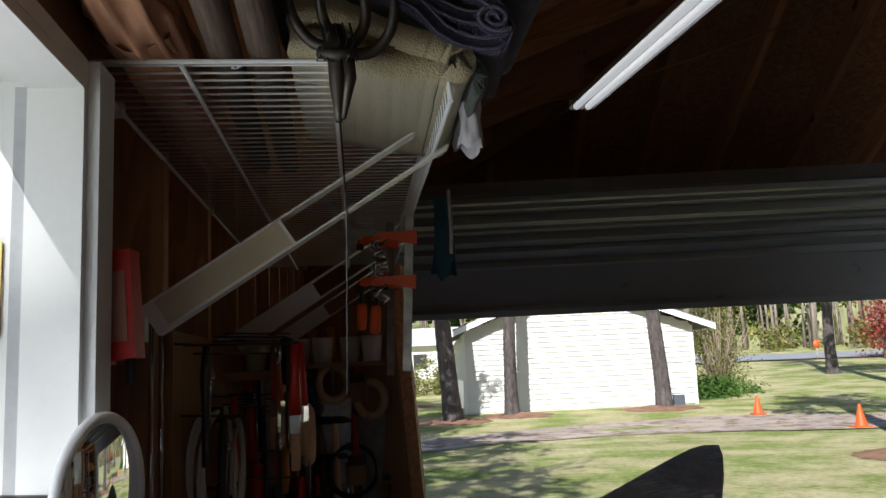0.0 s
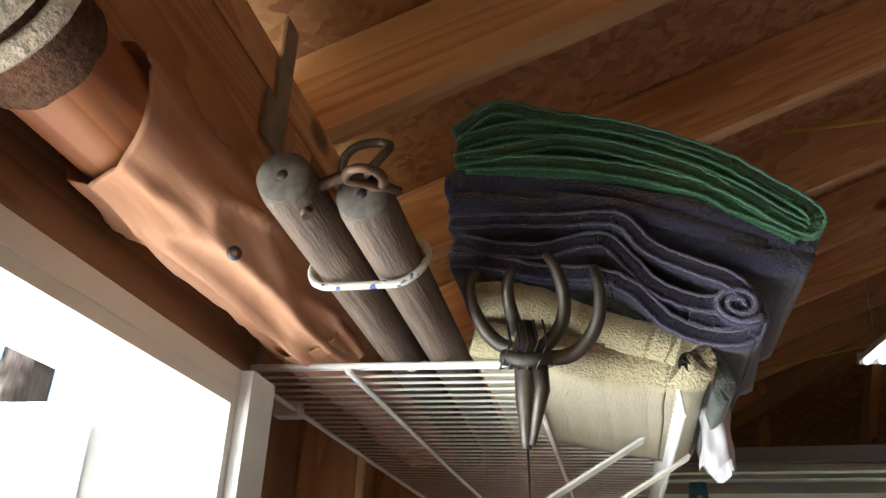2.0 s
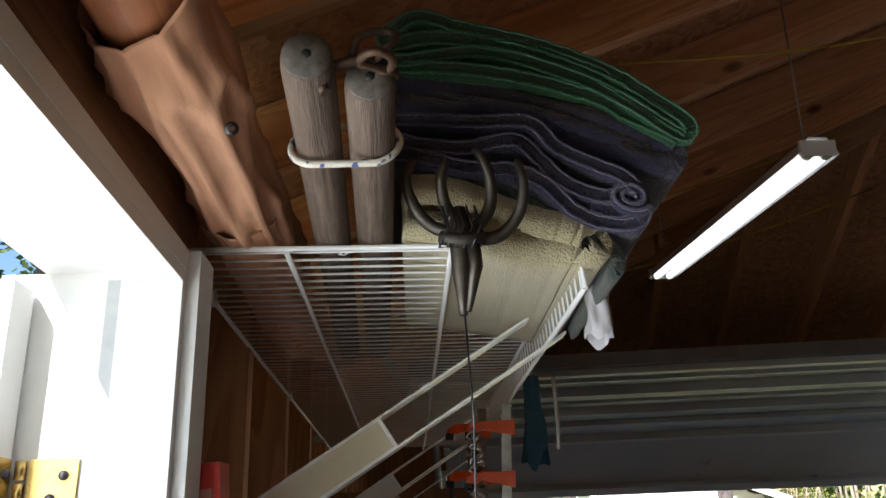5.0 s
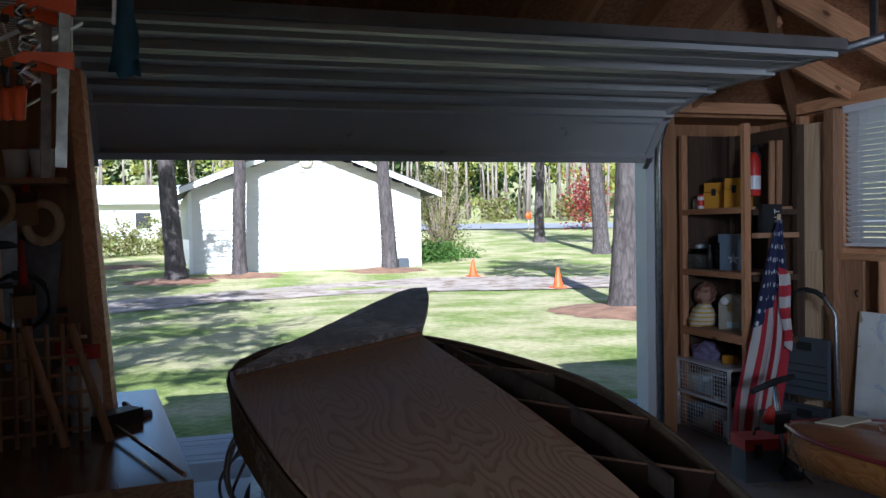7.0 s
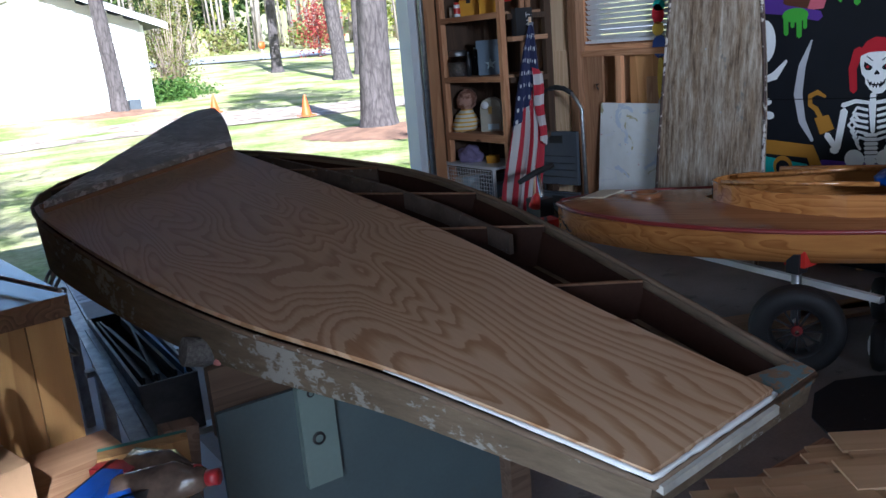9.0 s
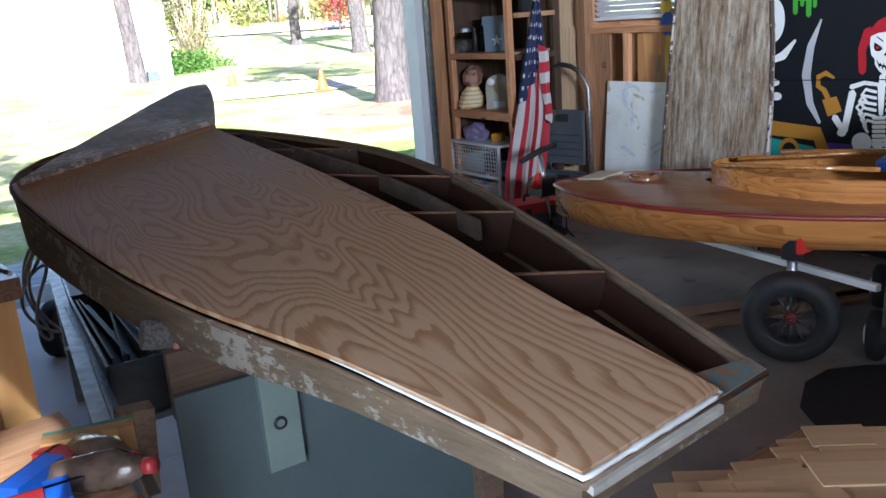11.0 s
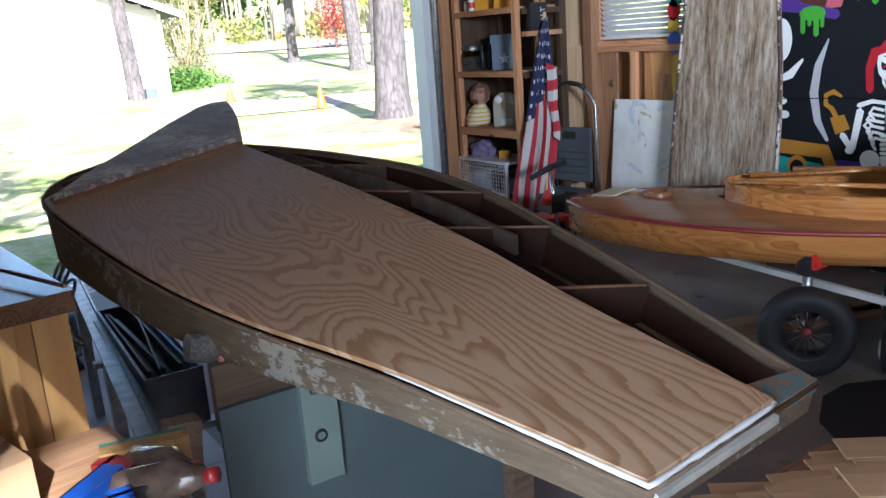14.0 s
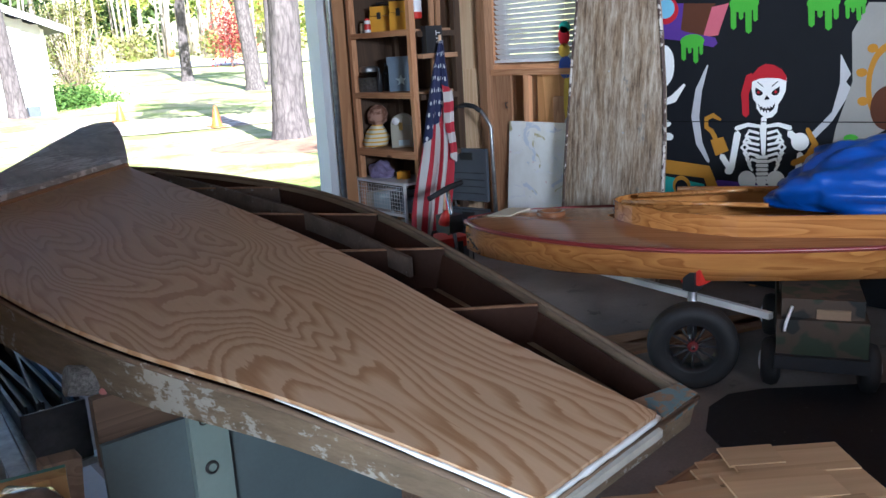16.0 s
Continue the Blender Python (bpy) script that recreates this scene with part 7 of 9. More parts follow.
part("grommet", lathe([(0.002, 0.003), (0.0055, 0.003), (0.0055, 0)], 14, cm.inverted() @ Matrix.Translation((-0.374, 0.612, 2.097)) @ Vector((0.5, -0.75, -0.4)).to_track_quat("Z", "Y").to_matrix().to_4x4()), dark_steel, cr_)

# old iron trap hung on the shelf edge
trap_m = metal("dark_iron", (0.13, 0.115, 0.1), 0.5)
tp = thing("iron_spring_hook", I4, "old dark iron double spring hook wired to the shelf", "iron hook")
def tr_at(u, v, y=0.838):
    return Vector((-0.267 + 0.511 * u, y, 2.083 - 0.03 * u - 0.63 * v))
for arm in (((0.105, -0.005), (0.05, -0.025), (0.015, -0.06), (0.003, -0.1), (0.018, -0.132)), ((0.1, -0.03), (0.08, -0.06), (0.073, -0.1), (0.088, -0.135)),
            ((0.105, 0.0), (0.145, -0.025), (0.17, -0.06), (0.173, -0.1), (0.16, -0.135), (0.145, -0.152)), ((0.11, 0.0), (0.18, -0.005), (0.225, -0.04), (0.24, -0.085), (0.23, -0.13))):
    n_ = len(arm) - 1
    us, vs = [(k, p[0]) for k, p in enumerate(arm)], [(k, p[1]) for k, p in enumerate(arm)]
    pts = [tr_at(curve_at(us, n_ * k / 18), curve_at(vs, n_ * k / 18), 0.838 + 0.008 * math.sin(k * 0.3)) for k in range(19)]
    part("spring_arm", tube(pts, [0.0072 * (1 - 0.45 * (k / 18) ** 2) for k in range(19)], 10), trap_m, tp)
part("body", tube([tr_at(0.105, -0.05), tr_at(0.108, -0.01), tr_at(0.108, 0.06), tr_at(0.108, 0.105), tr_at(0.108, 0.13)], [0.008, 0.012, 0.010, 0.006, 0.004], 12), trap_m, tp)
part("prong", tube([tr_at(0.13, 0.0, 0.834), tr_at(0.137, 0.05, 0.834), tr_at(0.118, 0.125, 0.836)], [0.008, 0.007, 0.003], 8), trap_m, tp)
part("strap", tube([tr_at(0.07, 0.005, 0.83), tr_at(0.11, 0.012, 0.826), tr_at(0.155, 0.002, 0.83)], 0.0075, 8), trap_m, tp)
for k in range(5):
    o_ = 0.075 + 0.016 * k
    part("tie_wire", tube([tr_at(o_, -0.05, 0.83), tr_at(o_ + 0.012, -0.01, 0.822), tr_at(o_ - 0.008, 0.025, 0.824), tr_at(o_ + 0.01, 0.01, 0.848), tr_at(o_, -0.05, 0.83)], 0.0011, 5), dark_steel, tp)
c0 = tr_at(0.11, 0.13)
solo("thin_cord", tube([c0, c0 + Vector((0.004, 0.005, -0.1)), c0 + Vector((0.0, 0.0, -0.3))], 0.0011, 5), dark_steel, "thin dark cord hanging below the shelf", "cord", at=I4)


# folded towels: a sheet laid to and fro
def terry(name, col, vary=0.3):
    m, nt, b = base(name, 0.95, 0, 0.15)
    v = coords(nt)
    n, n2 = noise_tex(nt, v, 420, 2), noise_tex(nt, v, 14, 4)
    c = ramp(nt, n2, [(0.3, tuple(k * (1 - vary) for k in col)), (0.7, tuple(min(1, k * (1 + vary)) for k in col))])
    c = mix(nt, 0.4, c, ramp(nt, n, [(0.3, tuple(k * 0.5 for k in col)), (0.7, tuple(min(1, k * 1.3) for k in col))]))
    nt.links.new(c, b.inputs["Base Color"])
    b.inputs["Sheen Weight"].default_value = 0.4
    bump(nt, b, n, 0.8, 0.004)
    return m


def cloth_sheet(bm, line, depth, thick, seed, ny=10, wob=0.012):
    """A thick sheet that follows a line of (x, z) and runs back along y; returns the front line."""
    n = len(line)
    sides = [[], []]
    front = []
    for i, (x, z) in enumerate(line):
        a, b = line[max(i - 1, 0)], line[min(i + 1, n - 1)]
        d = Vector((b[0] - a[0], b[1] - a[1]))
        d = d.normalized() if d.length > 1e-7 else Vector((1, 0))
        nx, nz = -d.y, d.x
        fr = 0.010 * noise.noise(Vector((x * 8, seed * 1.7, z * 20)))
        for s_, rows in ((-0.5, sides[0]), (0.5, sides[1])):
            row = []
            for j in range(ny + 1):
                t = j / ny
                q = noise.noise(Vector((x * 10, t * depth * 9, seed + z * 9)))
                row.append(bm.verts.new((x + nx * thick * s_ + q * wob * 0.4, fr * (1 - t) + depth * t, z + nz * thick * s_ + q * wob * 0.4)))
            rows.append(row)
        q = noise.noise(Vector((x * 10, 0, seed + z * 9)))
        front.append((x + q * wob * 0.4, fr - 0.0015, z + q * wob * 0.4))
    lo, hi = sides
    for i in range(n - 1):
        for j in range(ny):
            bm.faces.new((lo[i][j], lo[i + 1][j], lo[i + 1][j + 1], lo[i][j + 1])).smooth = True
            bm.faces.new((hi[i][j], hi[i][j + 1], hi[i + 1][j + 1], hi[i + 1][j])).smooth = True
        bm.faces.new((lo[i][0], hi[i][0], hi[i + 1][0], lo[i + 1][0]))
        bm.faces.new((lo[i][ny], lo[i + 1][ny], hi[i + 1][ny], hi[i][ny]))
    for i in (0, n - 1):
        for j in range(ny):
            bm.faces.new((lo[i][j], lo[i][j + 1], hi[i][j + 1], hi[i][j]))
    bmesh.ops.recalc_face_normals(bm, faces=bm.faces)
    return front


green_t, green_h = terry("green_terry", (0.022, 0.075, 0.03)), terry("green_hem", (0.04, 0.13, 0.065))
blue_t, blue_h = terry("dark_blue_terry", (0.034, 0.03, 0.062)), terry("blue_grey_hem", (0.085, 0.075, 0.125))
grey_t = terry("grey_green_fleece", (0.07, 0.085, 0.075))
cream_t = terry("cream_fleece", (0.5, 0.44, 0.275), 0.12)
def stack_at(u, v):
    """A place on the front of the linen stack from camera-view coordinates: u along it, v down it."""
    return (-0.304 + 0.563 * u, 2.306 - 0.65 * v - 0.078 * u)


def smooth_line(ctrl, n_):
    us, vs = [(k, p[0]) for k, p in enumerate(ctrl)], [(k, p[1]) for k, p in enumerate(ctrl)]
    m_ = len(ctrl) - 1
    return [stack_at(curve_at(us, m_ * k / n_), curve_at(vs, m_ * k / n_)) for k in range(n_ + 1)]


def draped(name, label, mat, sheets, seed, y=0.89, depth=0.27, hem=None):
    """Folded cloth; each sheet is (thickness, control points) and shows its edge along the front."""
    tw = thing(name, pose(0, y + 0.012, 0, 0, 0, 6.5), label, name, group="folded linen")
    for k, (thick, ctrl) in enumerate(sheets):
        bm = bmesh.new()
        line = [(x + 0.0012 * noise.noise(Vector((i * 0.4, seed, k))), z + 0.0016 * noise.noise(Vector((i * 0.35, seed + 3, k)))) for i, (x, z) in enumerate(smooth_line(ctrl, 12 * len(ctrl)))]
        front = cloth_sheet(bm, line, depth, thick, seed + 0.37 * k, 12, 0.008)
        part("cloth", bm, mat, tw, smooth=True)
        if hem:
            hb_ = bmesh.new()
            for side in (-0.42, 0.42):
                edge_l = []
                for i, p in enumerate(front):
                    a, b = front[max(i - 1, 0)], front[min(i + 1, len(front) - 1)]
                    d = Vector((b[0] - a[0], b[2] - a[2]))
                    d = d.normalized() if d.length > 1e-7 else Vector((1, 0))
                    edge_l.append((p[0] - d.y * thick * side, p[1] - 0.001, p[2] + d.x * thick * side))
                bm_tube(hb_, edge_l, 0.0016, 6)
            part("hem", hb_, hem, tw, "paler stitched edge")
    return tw
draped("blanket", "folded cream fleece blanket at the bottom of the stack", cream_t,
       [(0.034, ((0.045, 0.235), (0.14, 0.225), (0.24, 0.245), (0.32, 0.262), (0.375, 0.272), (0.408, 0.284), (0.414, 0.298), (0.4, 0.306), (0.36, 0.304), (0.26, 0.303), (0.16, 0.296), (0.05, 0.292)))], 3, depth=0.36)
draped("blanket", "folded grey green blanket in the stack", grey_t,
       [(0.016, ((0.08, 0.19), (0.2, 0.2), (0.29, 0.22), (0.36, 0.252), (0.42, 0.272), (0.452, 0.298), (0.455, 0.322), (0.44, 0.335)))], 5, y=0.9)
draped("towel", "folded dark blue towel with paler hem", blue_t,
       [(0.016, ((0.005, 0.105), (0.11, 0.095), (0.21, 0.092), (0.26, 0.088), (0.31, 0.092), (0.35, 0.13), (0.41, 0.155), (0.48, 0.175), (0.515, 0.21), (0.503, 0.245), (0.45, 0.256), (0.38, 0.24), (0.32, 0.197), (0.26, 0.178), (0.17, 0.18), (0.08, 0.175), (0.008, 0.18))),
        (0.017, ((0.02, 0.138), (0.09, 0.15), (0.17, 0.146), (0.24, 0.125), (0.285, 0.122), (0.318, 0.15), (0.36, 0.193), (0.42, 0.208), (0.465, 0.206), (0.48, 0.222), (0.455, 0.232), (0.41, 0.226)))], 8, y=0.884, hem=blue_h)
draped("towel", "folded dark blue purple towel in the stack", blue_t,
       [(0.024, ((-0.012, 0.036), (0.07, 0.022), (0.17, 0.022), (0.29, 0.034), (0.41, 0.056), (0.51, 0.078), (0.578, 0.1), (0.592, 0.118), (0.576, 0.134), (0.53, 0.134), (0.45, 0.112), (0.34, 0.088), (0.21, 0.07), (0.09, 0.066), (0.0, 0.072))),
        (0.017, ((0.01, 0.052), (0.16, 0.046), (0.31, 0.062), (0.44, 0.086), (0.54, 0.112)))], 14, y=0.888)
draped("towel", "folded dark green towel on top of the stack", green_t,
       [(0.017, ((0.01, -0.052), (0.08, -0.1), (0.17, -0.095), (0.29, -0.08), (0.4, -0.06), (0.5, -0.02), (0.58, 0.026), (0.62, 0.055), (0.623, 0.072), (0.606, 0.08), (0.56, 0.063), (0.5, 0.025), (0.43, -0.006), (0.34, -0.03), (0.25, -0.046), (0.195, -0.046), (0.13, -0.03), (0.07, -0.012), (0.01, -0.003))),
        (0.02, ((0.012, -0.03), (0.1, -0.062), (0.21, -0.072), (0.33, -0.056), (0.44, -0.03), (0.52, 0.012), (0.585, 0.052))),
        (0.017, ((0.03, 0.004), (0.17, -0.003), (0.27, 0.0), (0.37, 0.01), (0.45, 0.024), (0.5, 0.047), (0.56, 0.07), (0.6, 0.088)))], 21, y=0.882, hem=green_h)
rolled = thing("rolled_towel", pose(-0.028, 0.885, SZ + 0.045, 0, 20, 3), "rolled dark blue towel at the side of the stack", "towel")
bm = bmesh.new()
front = cloth_sheet(bm, [((0.004 + 0.0016 * q) * math.cos(q), (0.004 + 0.0016 * q) * math.sin(q) * 0.75) for q in (0.35 * k for k in range(36))], 0.24, 0.0078, 31, 8, 0.004)
part("cloth", bm, blue_t, rolled, smooth=True)
part("hem", tube(front, 0.0022, 6), blue_h, rolled, "paler stitched edge")
# thin white bag hanging over the shelf edge, blue rag farther along
bag_m = plain("white_plastic_film", (0.62, 0.6, 0.64), 0.35, vary=0.15, scale=20)
def hanging(name, p, w, h, d, mat, label, cat_, seed):
    bm = bmesh.new()
    rows = []
    for i in range(16):
        t = i / 15
        row = []
        for k in range(26):
            q = 2 * math.pi * k / 26
            rr = 0.55 + 0.45 * t + 0.35 * noise.noise(Vector((math.cos(q) * 2, math.sin(q) * 2, t * 2.5 + seed)))
            row.append(bm.verts.new(Vector(p) + Vector((w * rr * math.cos(q), d * rr * math.sin(q), -h * t * (1 + 0.25 * noise.noise(Vector((q, seed, 0))))))))
        rows.append(row)
    for a, b in zip(rows, rows[1:]):
        for k in range(26):
            bm.faces.new((a[k], a[(k + 1) % 26], b[(k + 1) % 26], b[k])).smooth = True
    bm.faces.new(rows[0])
    solo(name, bm, mat, label, cat_, at=I4)
hanging("plastic_bag", (-0.062, 1.02, 2.085), 0.018, 0.075, 0.03, bag_m, "thin white plastic bag hanging over the shelf edge", "bag", 2)
solo("white_sheet_pack", B(((-0.2, 1.0, SZ + 0.004), (-0.1, 1.25, SZ + 0.012))), bag_m, "clear plastic sheet under the blanket", "plastic sheet", 0.003)
rag_b = plain("blue_rag", (0.05, 0.16, 0.26), 0.9, vary=0.3, scale=12)
hanging("blue_rag", (-0.125, 2.02, 2.16), 0.03, 0.2, 0.03, rag_b, "blue rag hanging from the shelf end", "rag", 7)
solo("hanging_string", tube([(-0.1, 1.45, 2.05), (-0.098, 1.45, 1.97), (-0.1, 1.45, 1.93)], 0.0035, 6), rope_m, "frayed white string hanging from the shelf", "string", at=I4)

# bar clamps with orange heads
def bar_clamp(at, ln, label):
    c = thing("bar_clamp", at, label, "clamp", group="bar clamps")
    part("bar", B(((-0.012, -0.003, -ln), (0.012, 0.003, 0.06))), galv, c, bevel=0.001)
    for z, x1 in ((0.0, -0.10), (-0.125, -0.10)):
        bm = bmesh.new()
        bm_prism(bm, [(0.022, -0.02), (0.022, 0.02), (-0.085, 0.012), (-0.10, 0.0), (-0.10, -0.014), (-0.075, -0.014), (-0.06, -0.006)], 0.022, pose(0, 0.011, z, 90))
        j = part("jaw", bm, orange_paint, c, bevel=0.003)
        part("pad", B(((-0.104, -0.011, z - 0.03), (-0.088, 0.011, z - 0.012))), black_plastic, j, bevel=0.002)
    part("screw", tube([(-0.09, 0, -0.125), (-0.09, 0, -0.19)], 0.006, 8), dark_steel, c)
    part("grip", lathe([(0, -0.27), (0.014, -0.265), (0.016, -0.2), (0.011, -0.19), (0, -0.19)], 14, pose(-0.09, 0, 0)), orange_paint, c)
bar_clamp(pose(-0.185, 1.58, 1.985, 0, 3, 0) @ Matrix.Scale(0.72, 4), 0.37, "bar clamp with orange jaws hanging from the shelf")
bar_clamp(pose(-0.235, 1.72, 2.0, 0, 2, 25) @ Matrix.Scale(0.72, 4), 0.4, "bar clamp with orange jaws hanging behind another")
solo("steel_chain", tube([(-0.245 + 0.014 * math.sin(k * 1.7), 1.58 + 0.012 * math.cos(k * 1.3), 1.975 - 0.003 * k + 0.014 * math.sin(k * 0.9)) for k in range(40)], 0.004, 6), chrome, "bundle of bright chain hanging by the clamps", "chain", at=I4)

# ---- fluorescent shop lights ----
tube_glow = glow("lit_tube", (1.0, 0.96, 0.9), 0.3)
def shop_light(a, b, label):
    a, b = Vector(a), Vector(b)
    d = (b - a)
    y = d.normalized()
    x = y.cross(Vector((0, 0, 1))).normalized()
    z = x.cross(y)
    m = Matrix((x, y, z)).transposed().to_4x4()
    m.translation = a
    ln = d.length
    f = thing("shop_light", m, label, "ceiling lamp", group="shop lights")
    bm = bmesh.new()
    prof = [(-0.052, -0.008), (-0.036, 0.02), (-0.024, 0.034), (0.024, 0.034), (0.036, 0.02), (0.052, -0.008)]
    lo = [bm.verts.new((px_, 0, pz)) for px_, pz in prof]
    hi = [bm.verts.new((px_, ln, pz)) for px_, pz in prof]
    for i in range(len(prof) - 1):
        bm.faces.new((lo[i], lo[i + 1], hi[i + 1], hi[i]))
    lo2 = [bm.verts.new((px_ * 0.95, 0, pz + 0.0025)) for px_, pz in prof]
    hi2 = [bm.verts.new((px_ * 0.95, ln, pz + 0.0025)) for px_, pz in prof]
    for i in range(len(prof) - 1):
        bm.faces.new((lo2[i + 1], lo2[i], hi2[i], hi2[i + 1]))
    part("reflector", bm, white_enamel, f)
    for e in (0.0, ln - 0.012):
        part("end_cap", B(((-0.045, e, -0.01), (0.045, e + 0.012, 0.028))), white_enamel, f, bevel=0.003)
    for sx in (-0.024, 0.024):
        t_ = part("tube", tube([(sx, 0.02, -0.004), (sx, ln - 0.02, -0.004)], 0.0125, 12), tube_glow, f, "white fluorescent tube")
        for e in (0.012, ln - 0.02):
            part("tube_cap", tube([(sx, e, -0.004), (sx, e + 0.014, -0.004)], 0.0135, 12), grey_tin, t_)
    for e in (0.06, ln - 0.06):
        part("chain", tube([(0, e, 0.045), (0, e, 0.75)], 0.0022, 5), galv, f)
    return f
shop_light((0.424, 3.137, 2.735), (0.609, 1.935, 2.66), "white twin-tube shop light hanging on chains")
shop_light((2.20, 3.40, 2.735), (2.38, 2.20, 2.66), "second white twin-tube shop light hanging on chains")
yel = plain("yellow_cable", (0.45, 0.3, 0.03), 0.5)
for k, (a, b) in enumerate((((-0.4, 2.6, 2.72), (1.2, 2.9, 3.2)), ((-0.3, 3.1, 2.66), (1.4, 3.4, 3.15)), ((0.1, 1.6, 2.74), (1.5, 2.3, 3.3)))):
    a, b = Vector(a), Vector(b)
    solo("slack_cable", tube([a.lerp(b, t / 10) - Vector((0, 0, 0.05 * math.sin(math.pi * t / 10))) for t in range(11)], 0.004, 6), yel, "thin yellow cable slung below the rafters", "cable", at=I4, group="cables")

# ---- tool wall, mirror, red box ----
board_x = 0.122
solo("tool_board", B(((board_x, 0.45, 0.95), (board_x + 0.012, 2.45, 1.80))), ply_wall, "brown plywood board hung with hand tools", "board", at=WL)
beam("leaning_plank", (-0.29, 2.60, 2.05), (-0.16, 2.60, 0.0), 0.036, 0.12, pine_z, "reddish plank leaning at the end of the tools", cat="board", up=(0, 1, 0))


def wrench(ln):
    bm = bmesh.new()
    bm_box(bm, (-0.006, -0.003, -ln), (0.006, 0.003, 0))
    for z, r_ in ((0, 0.016), (-ln, 0.013)):
        bm_tube(bm, [(r_ * math.cos(q), 0, z + r_ * math.sin(q)) for q in (2 * math.pi * k / 14 for k in range(14))], 0.0045, 6, True)
    return [("body", bm, chrome)]


def screwdriver(ln, mat):
    return [("blade", tube([(0, 0, -ln), (0, 0, -0.1)], 0.0035, 8), chrome), ("handle", lathe([(0, -0.1), (0.011, -0.098), (0.015, -0.06), (0.013, -0.02), (0.015, -0.005), (0, 0)], 12), mat)]


def hammer():
    bm = bmesh.new()
    bm_tube(bm, [(-0.055, 0, -0.01), (0.03, 0, -0.01), (0.055, 0, -0.014)], [0.013, 0.011, 0.004], 10)
    return [("head", bm, dark_steel), ("handle", tube([(0, 0, -0.02), (0, 0, -0.31)], [0.01, 0.014], 10), new_pine_z)]


def pliers(mat):
    a = tube([(0, 0, 0), (0.006, 0, -0.05), (0.02, 0, -0.1), (0.012, 0, -0.19)], [0.004, 0.009, 0.007, 0.006], 8)
    b = tube([(0, 0.003, 0), (-0.006, 0.003, -0.05), (-0.02, 0.003, -0.1), (-0.012, 0.003, -0.19)], [0.004, 0.009, 0.007, 0.006], 8)
    return [("jaw_arm", a, mat), ("jaw_arm", b, mat), ("pivot", lathe([(0, -0.012), (0.008, -0.012), (0.008, 0.012), (0, 0.012)], 10, pose(0, 0, -0.05, 90)), chrome)]


def coil(mat, r=0.075, n=7):
    pts = []
    for k in range(n * 22):
        q = 2 * math.pi * k / 22
        rr = r * (1 + 0.06 * math.sin(k * 0.31))
        pts.append((rr * math.sin(q), 0.012 * math.sin(k * 0.13), -r + rr * math.cos(q)))
    return [("cable", tube(pts, 0.0042, 6), mat), ("tie", B(((-0.012, -0.02, -0.012), (0.012, 0.02, 0.012))), black_plastic)]


def handsaw():
    bm = bmesh.new()
    bm_prism(bm, [(-0.05, 0), (0.05, 0), (0.018, -0.4), (-0.012, -0.4)], 0.0015, Matrix(((1, 0, 0, 0), (0, 0, 1, 0), (0, 1, 0, -0.11), (0, 0, 0, 1))))
    return [("blade", bm, galv), ("handle", tube([(0.045 * math.cos(q), 0, -0.06 + 0.052 * math.sin(q)) for q in (2 * math.pi * k / 16 for k in range(16))], 0.013, 8, True), new_pine_z)]


def drill():
    return [("body", B(((-0.02, -0.03, -0.09), (0.12, 0.03, -0.03))), black_plastic), ("grip", B(((-0.015, -0.02, -0.22), (0.03, 0.02, -0.09))), grey_plastic), ("chuck", lathe([(0, 0), (0.018, 0), (0.012, 0.05), (0, 0.05)], 12, pose(0.12, 0, -0.06, 0, 90)), dark_steel), ("battery", B(((-0.03, -0.03, -0.26), (0.06, 0.03, -0.22))), yellow_plastic)]


def c_clamp():
    return [("frame", tube([(0.05, 0, 0), (-0.03, 0, 0), (-0.045, 0, -0.02), (-0.045, 0, -0.13), (-0.03, 0, -0.15), (0.05, 0, -0.15)], 0.009, 6), dark_steel), ("screw", tube([(0.045, 0, -0.02), (0.045, 0, -0.21)], 0.006, 8), chrome)]


def paint_brush():
    return [("handle", tube([(0, 0, 0), (0, 0, -0.12)], [0.006, 0.012], 8), red_plastic), ("ferrule", B(((-0.025, -0.008, -0.15), (0.025, 0.008, -0.12))), chrome), ("bristles", B(((-0.026, -0.007, -0.21), (0.026, 0.007, -0.15))), cardboard)]


KINDS = [("wrench", lambda r: wrench(r.uniform(0.14, 0.24)), "bright steel wrench hanging on the tool board"), ("screwdriver", lambda r: screwdriver(r.uniform(0.18, 0.26), r.choice([red_plastic, yellow_plastic, black_plastic])), "screwdriver hanging on the tool board"),
         ("hammer", lambda r: hammer(), "claw hammer with wooden handle on the tool board"), ("pliers", lambda r: pliers(r.choice([dark_steel, blue_metal, black_plastic, black_plastic])), "pair of pliers hanging on the tool board"),
         ("cable_coil", lambda r: coil(r.choice([grey_tin, black_rubber, black_rubber, black_rubber])), "coiled cable hanging on the tool board"), ("handsaw", lambda r: handsaw(), "handsaw with wooden grip on the tool board"),
         ("c_clamp", lambda r: c_clamp(), "dark iron screw clamp on the tool board"), ("cordless_drill", lambda r: drill(), "black cordless drill hanging on the tool board"), ("paint_brush", lambda r: paint_brush(), "paint brush hanging on the tool board")]
r = rng(77)
